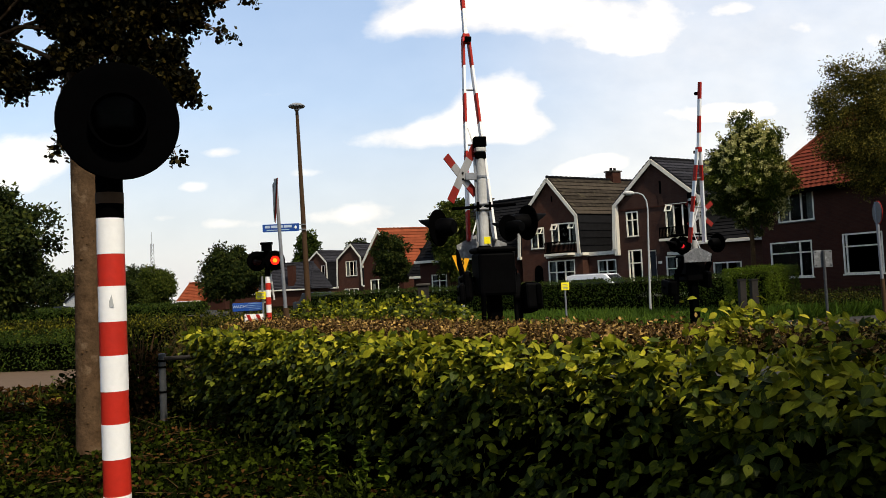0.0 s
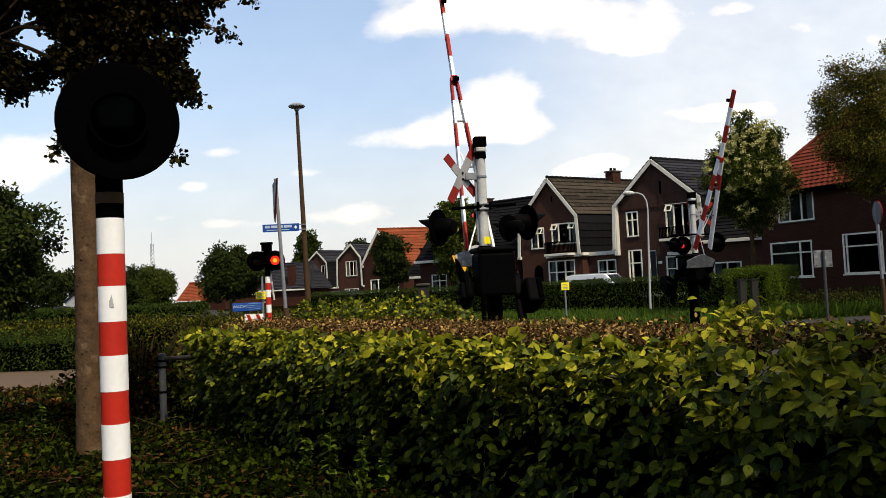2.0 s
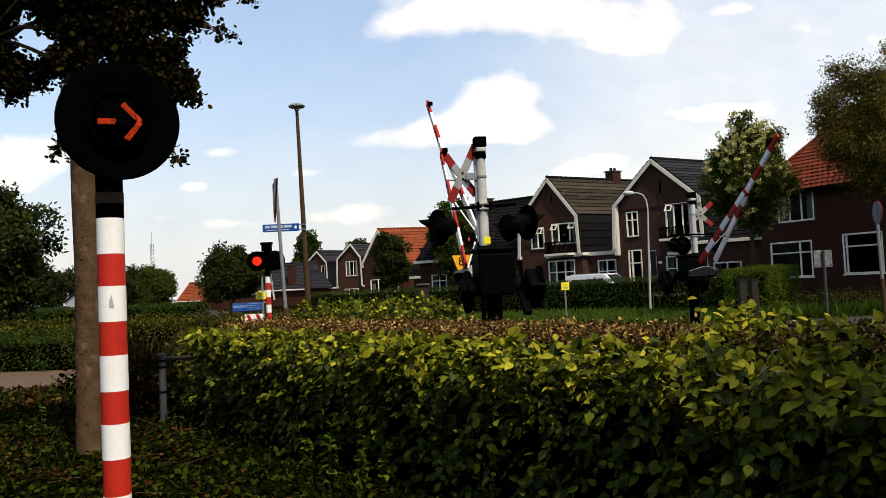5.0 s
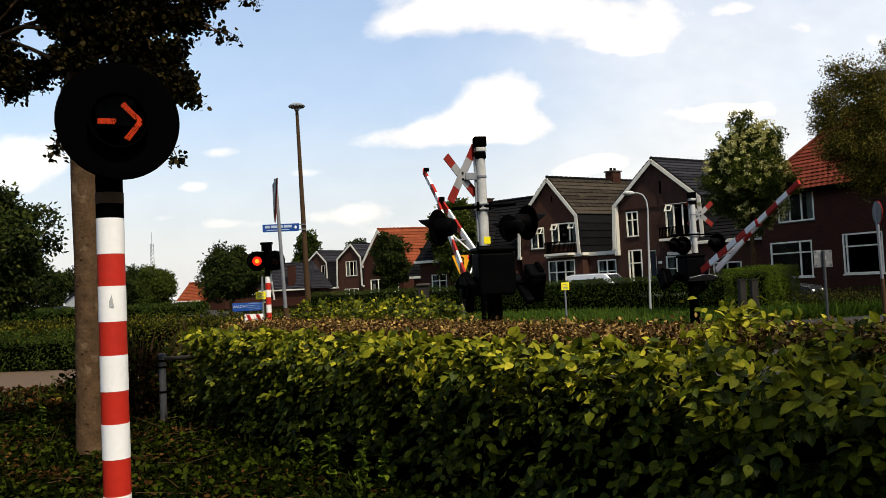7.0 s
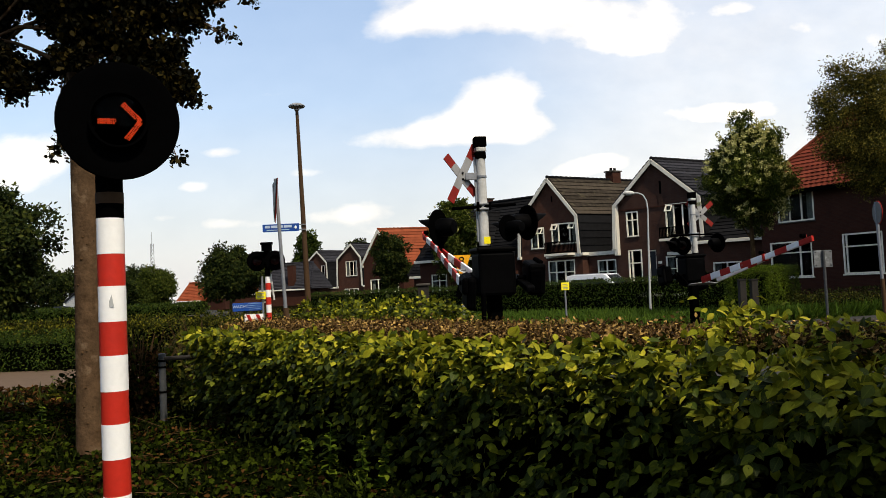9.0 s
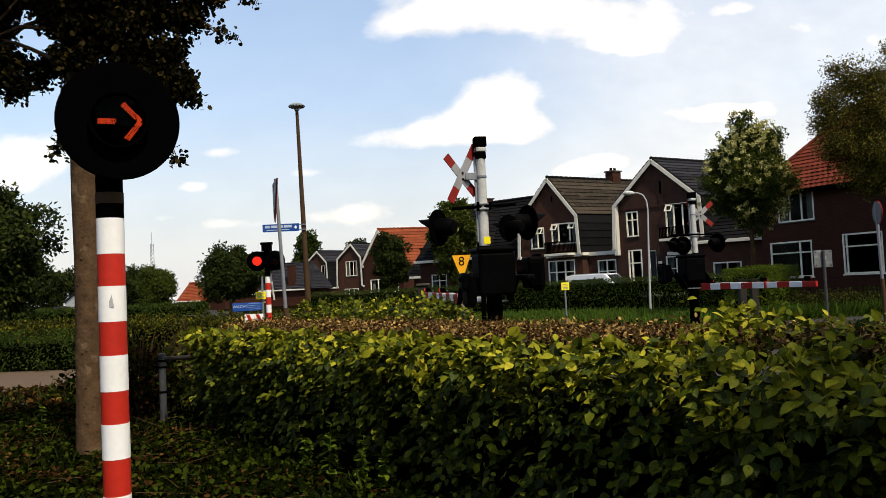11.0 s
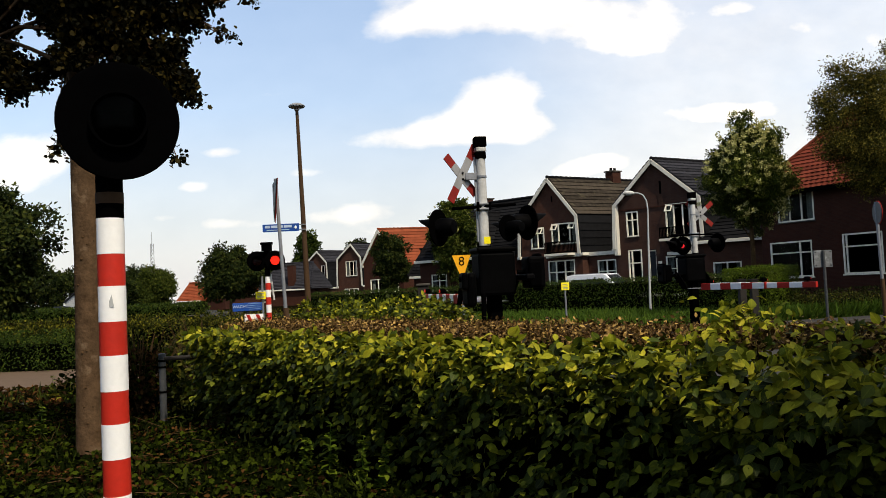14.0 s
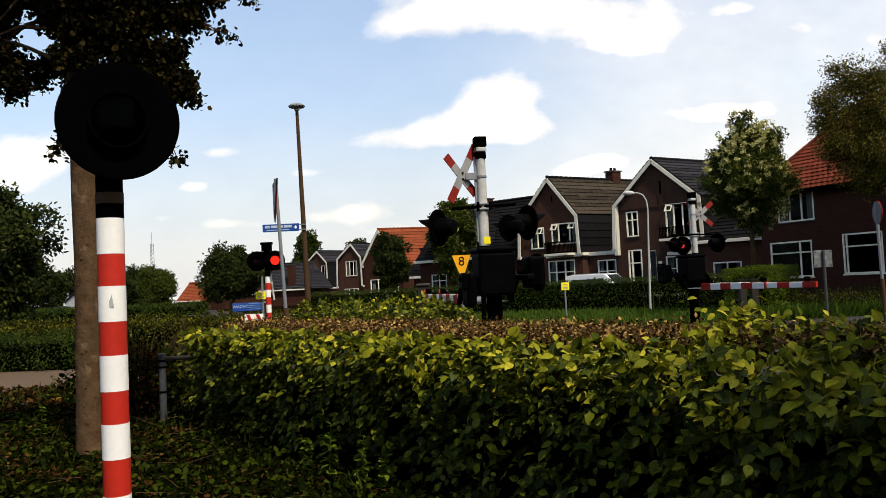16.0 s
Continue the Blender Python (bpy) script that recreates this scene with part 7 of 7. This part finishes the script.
def cars():
    street = math.degrees(math.atan2(-0.666, 0.746))
    c = car("white estate car with roof rails parked by the hedge", pose(9.05, 45.2, 0.02, 0, 0, street), "car_white", 1.9, 4.5, True)
    for sy in (-0.6, 0.6):
        part("roof_rail", tube(B(), [Vector((-1.7, sy, 1.84)), Vector((-1.6, sy, 1.92)), Vector((0.1, sy, 1.92)), Vector((0.25, sy, 1.84))], [0.018] * 4, 8), M["steel"], c)
    car("pale van parked beside the orange-roofed house", pose(-34.6, 104.0, 0.02, 0, 0, -12), "car_white", 1.3, 3.6, True)
    car("pale car parked far down the road", pose(-42.6, 128.0, 0.02, 0, 0, 10), "car_white", 1.4)
    car("dark car parked under the far trees", pose(-53.0, 110.0, 0.02, 0, 0, 15), "car_dark", 1.35)
    d = car("dark car driving along the street behind the hedge", pose(0, 0, 0), "car_dark", 1.62)
    dirv = Vector((0.746, -0.666, 0))
    rows = []
    for t, s in ((0, -24.0), (3, -18.5), (5, -9.0), (6.0, -1.0), (6.5, 3.2), (7.0, 7.4), (7.2, 9.1), (7.4, 10.8), (8.0, 15.9), (10, 28.5), (12, 41.0), (16, 60.0)):
        p = Vector((9.0, 40.6, 0.02)) + dirv * s
        rows.append((t, pose(*p, 0, 0, street)))
    KEYED.append((d, rows))


# ---- verge plants ----
def verge():
    rng = np.random.default_rng(21)
    n = 26000
    x = rng.uniform(-2, 13, n)
    y = rng.uniform(24, 39.5, n)
    ok = (y < 43.2 - 0.86 * x) & ~((np.abs(y - (23.9 + 0.2127 * (x - 10))) < 1.5) & (x > 5.5))
    x, y = x[ok], y[ok]
    at = np.stack([x, y, np.zeros(len(x))], 1)
    al = np.tile((0, 0, 1.0), (len(x), 1)) + rng.normal(0, 0.2, (len(x), 3))
    face = np.tile((0, -1.0, 0.3), (len(x), 1))
    ob = new("grass", scatter("grass", M["grass"], rng, at, al, face, rng.uniform(0.18, 0.42, len(x)), "blade", 0.35))
    tagged(ob, "tall green verge grass", "grass", kind="stuff")
    n = 12000
    x = rng.uniform(10.6, 21, n)
    y = 25.1 + 0.2127 * (x - 10) + rng.uniform(0, 1, n) * 2.3
    at = np.stack([x, y, np.zeros(n)], 1)
    al = np.tile((0, 0, 1.0), (n, 1)) + rng.normal(0, 0.22, (n, 3))
    ob = new("grass", scatter("grass", M["grass"], rng, at, al, np.tile((0, -1.0, 0.3), (n, 1)), rng.uniform(0.2, 0.62, n), "blade", 0.35))
    tagged(ob, "green grass and weeds before the shrub border", "grass", kind="stuff")
    # white umbels in the verge
    for k, (fx, fy) in enumerate(((8.6, 33.2), (8.9, 33.4), (8.3, 33.5), (10.0, 33.0), (9.4, 32.6))):
        p = empty("cow_parsley", Matrix.Translation((fx - 0.4, fy - 1.8, 0)), "white flowering umbel in the verge", "wildflower")
        part("stem", rod(B(), (0, 0, 0), (0.03, 0, 0.85), 0.012, 0.006, 6), M["grass"], p)
        q = rng.normal(0, 1, (40, 3)) * (0.11, 0.11, 0.05) + (0.03, 0, 0.88)
        f = new("flowers", scatter("flowers", M["curtain"], rng, q, rng.normal(0, 1, (40, 3)), np.tile((0, 0, 1.0), (40, 1)), 0.028 * np.ones(40), "small", 0.5))
        f.parent = p
        tagged(f, kind="stuff")
    # grass tufts among the ground cover and along the pavement's edge
    n = 4500
    x, y = rng.uniform(-8.5, 0.5, n), rng.uniform(4.8, 11.5, n)
    clump = np.array([noise.noise(Vector((a * 1.7, b * 1.7, 9))) for a, b in zip(x, y)])
    ok = ((x + 3.04) * 0.784 + (y - 9.6) * 0.62 < 0.05) & (clump > 0.08) & (np.hypot(x + 3.9, y - 8.62) > 0.25) & (np.hypot(x + 1.37, y - 3.26) > 0.25)
    x, y = x[ok], y[ok]
    n2 = 500
    x = np.concatenate([x, rng.uniform(-9.5, -4.6, n2)])
    y = np.concatenate([y, 13.3 + rng.normal(0, 0.45, n2)])
    at = np.stack([x, y, 0 * x], 1)
    al = np.tile((0, 0, 0.8), (len(x), 1)) + rng.normal(0, 0.4, (len(x), 3))
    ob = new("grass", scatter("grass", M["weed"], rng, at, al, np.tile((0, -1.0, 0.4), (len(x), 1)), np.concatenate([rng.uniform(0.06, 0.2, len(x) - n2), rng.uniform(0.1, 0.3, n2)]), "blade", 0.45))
    tagged(ob, "thin grass tufts in the weedy ground", "grass", kind="stuff")
    # low leafy ground cover on the near side
    n = 66000
    x, y = rng.uniform(-9.5, 1.5, n), 4.6 + 11.0 * rng.uniform(0, 1, n) ** 1.5
    hx, hy = x + 3.04, y - 9.6
    front = (hx * 0.784 + hy * 0.62) < 0.12
    left = (x < -3.3) & (y < 15.2)
    ok = (front | left) & (np.hypot(x + 3.87, y - 8.62) > 0.2) & (np.hypot(x + 1.37, y - 3.26) > 0.2)
    x, y = x[ok], y[ok]
    k = len(x)
    bulge = np.array([max(0.0, noise.noise(Vector((a * 0.9, b * 0.9, 3)))) for a, b in zip(x, y)])
    z = rng.uniform(0, 1, k) ** 1.3 * (0.07 + 0.22 * bulge) * np.clip(1.7 - y / 10, 0.25, 1)
    at = np.stack([x, y, z], 1)
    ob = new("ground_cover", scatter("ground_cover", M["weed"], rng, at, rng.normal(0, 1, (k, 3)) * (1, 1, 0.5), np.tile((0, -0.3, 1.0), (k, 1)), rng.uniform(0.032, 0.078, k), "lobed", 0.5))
    tagged(ob, "low ivy and weeds over soil, toned near-black for shade", "ground cover", kind="stuff")
    # withered leaves and brighter sprigs in patches between the ivy, also in place of dappled shade
    for nm, mt, off, cut, lb in (("leaf_litter", "litter", 31, 0.02, "brown fallen leaves between the weeds"), ("weed_patches", "dim_leaf", 57, 0.16, "brighter green weeds in patches")):
        pt = np.array([noise.noise(Vector((a * 1.3, b * 1.3, off))) for a, b in zip(x, y)])
        sel = (pt > cut) & (rng.uniform(0, 1, k) < (0.2 + 0.35 * (x < -2.6) * (mt == "litter"))) & (y < 12.5)
        q = at[sel] + (0, 0, 0.012)
        ob = new(nm, scatter(nm, M[mt], rng, q, rng.normal(0, 1, (len(q), 3)) * (1, 1, 0.5), np.tile((0, -0.3, 1.0), (len(q), 1)), rng.uniform(0.03, 0.065, len(q)), "leaf", 0.55))
        tagged(ob, lb, "ground cover", kind="stuff")
    # brown leaf litter along the pavement's near edge
    n = 5200
    x, y = rng.uniform(-12, -4.2, n), rng.uniform(11.8, 15.3, n)
    q = np.stack([x, y, 0.02 + 0.03 * rng.uniform(0, 1, n)], 1)
    for nm, mt, part_of in (("leaf_litter", "litter", slice(0, 3600)), ("weed_patches", "dim_leaf", slice(3600, n))):
        ob = new(nm, scatter(nm, M[mt], rng, q[part_of], rng.normal(0, 1, q[part_of].shape) * (1, 1, 0.6), np.tile((0, -0.4, 1.0), (len(q[part_of]), 1)), rng.uniform(0.06, 0.13, len(q[part_of])), "leaf", 0.6))
        tagged(ob, "brown leaves and weeds along the pavement", "ground cover", kind="stuff")
    bm = B()
    for i in range(110):
        px, py = rng.uniform(-7, -0.5), rng.uniform(5.0, 10.5)
        if (px + 3.04) * 0.784 + (py - 9.6) * 0.62 > 0.1:
            continue
        a = rng.uniform(0, 6.28)
        l = rng.uniform(0.1, 0.4)
        p = Vector((px, py, rng.uniform(0.02, 0.12)))
        rod(bm, p, p + Vector((l * math.cos(a), l * math.sin(a), rng.uniform(-0.02, 0.12))), 0.004, 0.002, 4)
    tagged(part("fallen_twigs", bm, M["twig"]), "dry fallen twigs on the ground", "twigs", kind="stuff")
    # nettles in front of the hedge, tall weeds beside the railing
    for k, (fx, fy, h) in enumerate(((-1.05, 6.75, 0.5), (-0.75, 6.5, 0.42), (-1.3, 7.0, 0.34), (-0.55, 6.3, 0.38), (-4.9, 9.5, 0.4), (-4.6, 8.0, 0.3), (-6.6, 13.2, 0.45), (-6.2, 13.0, 0.36), (-5.9, 12.7, 0.5))):
        p = empty("nettle", Matrix.Translation((fx, fy, 0)), "upright nettle stem with small leaves", "weed")
        part("stem", rod(B(), (0, 0, 0), (0.03, 0.02, h), 0.006, 0.003, 6), M["grass"], p)
        m = 46
        zz = rng.uniform(0.1, 1, m) * h
        aa = rng.uniform(0, 6.28, m)
        q = np.stack([0.03 * zz / h, 0.02 * zz / h, zz], 1)
        f = new("leaves", scatter("leaves", M["box_leaf"], rng, q, np.stack([np.cos(aa), np.sin(aa), 0.1 + 0 * aa], 1), np.tile((0, 0, 1.0), (m, 1)), 0.09 * (1.15 - 0.6 * zz / h), "leaf", 0.3))
        f.parent = p
        tagged(f, kind="stuff")
    # thicket round the railing
    for (cx, cy, r, h, cnt, mat, seed) in ((-4.35, 11.2, 0.42, 1.0, 420, "litter", 7), (-6.3, 13.3, 0.4, 0.34, 260, "sunny_leaf", 8), (-5.7, 13.0, 0.4, 0.42, 300, "sunny_leaf", 9), (-4.6, 11.6, 0.9, 1.0, 2600, "weed", 1), (-3.3, 10.9, 0.45, 0.85, 1300, "dim_leaf", 2), (-3.9, 12.6, 0.8, 1.1, 2200, "dim_leaf", 5)):
        p = empty("shrub", Matrix.Translation((cx, cy, 0)), "untidy dark shrub with bare twigs", "shrub")
        u = unit(rng.normal(0, 1, (cnt, 3)))
        rad = rng.uniform(0.3, 1, cnt) ** 0.5 * (1 + 0.3 * np.array([noise.noise(Vector(v) * 2.1 + Vector((seed, 0, 0))) for v in u]))
        q = u * rad[:, None] * (r, r, h * 0.5) + (0, 0, h * 0.48)
        q[:, 2] = np.maximum(q[:, 2], 0.03)
        f = new("leaves", scatter("leaves", M[mat], rng, q, u + rng.normal(0, 0.6, u.shape), u + (0, 0, 0.4), rng.uniform(0.05, 0.1, cnt), "leaf", 0.5))
        f.parent = p
        tagged(f, kind="stuff")
        bm = B()
        for i in range(60):
            a = rng.uniform(0, 6.28)
            b = Vector((r * 0.9 * math.cos(a) * rng.uniform(0.3, 1.1), r * 0.9 * math.sin(a) * rng.uniform(0.3, 1.1), h * rng.uniform(0.6, 1.2)))
            tube(bm, [b * 0.08 - Vector((0, 0, b.z * 0.08)), b * 0.6 + Vector((0, 0, 0.05)), b], [0.008, 0.006, 0.002], 4)
        tagged(part("brushwood", bm, M["twig"], p, "bare brown twigs"), kind="stuff")


# ---- the drawn order ----
ground()
roads()
houses()
eaves_houses()
trees()
crossing()
twin_signal()
street_light()
signs()
cars()
verge()
hedges()


def motions():
    for ob, rows in KEYED:
        walk(ob, rows)


motions()
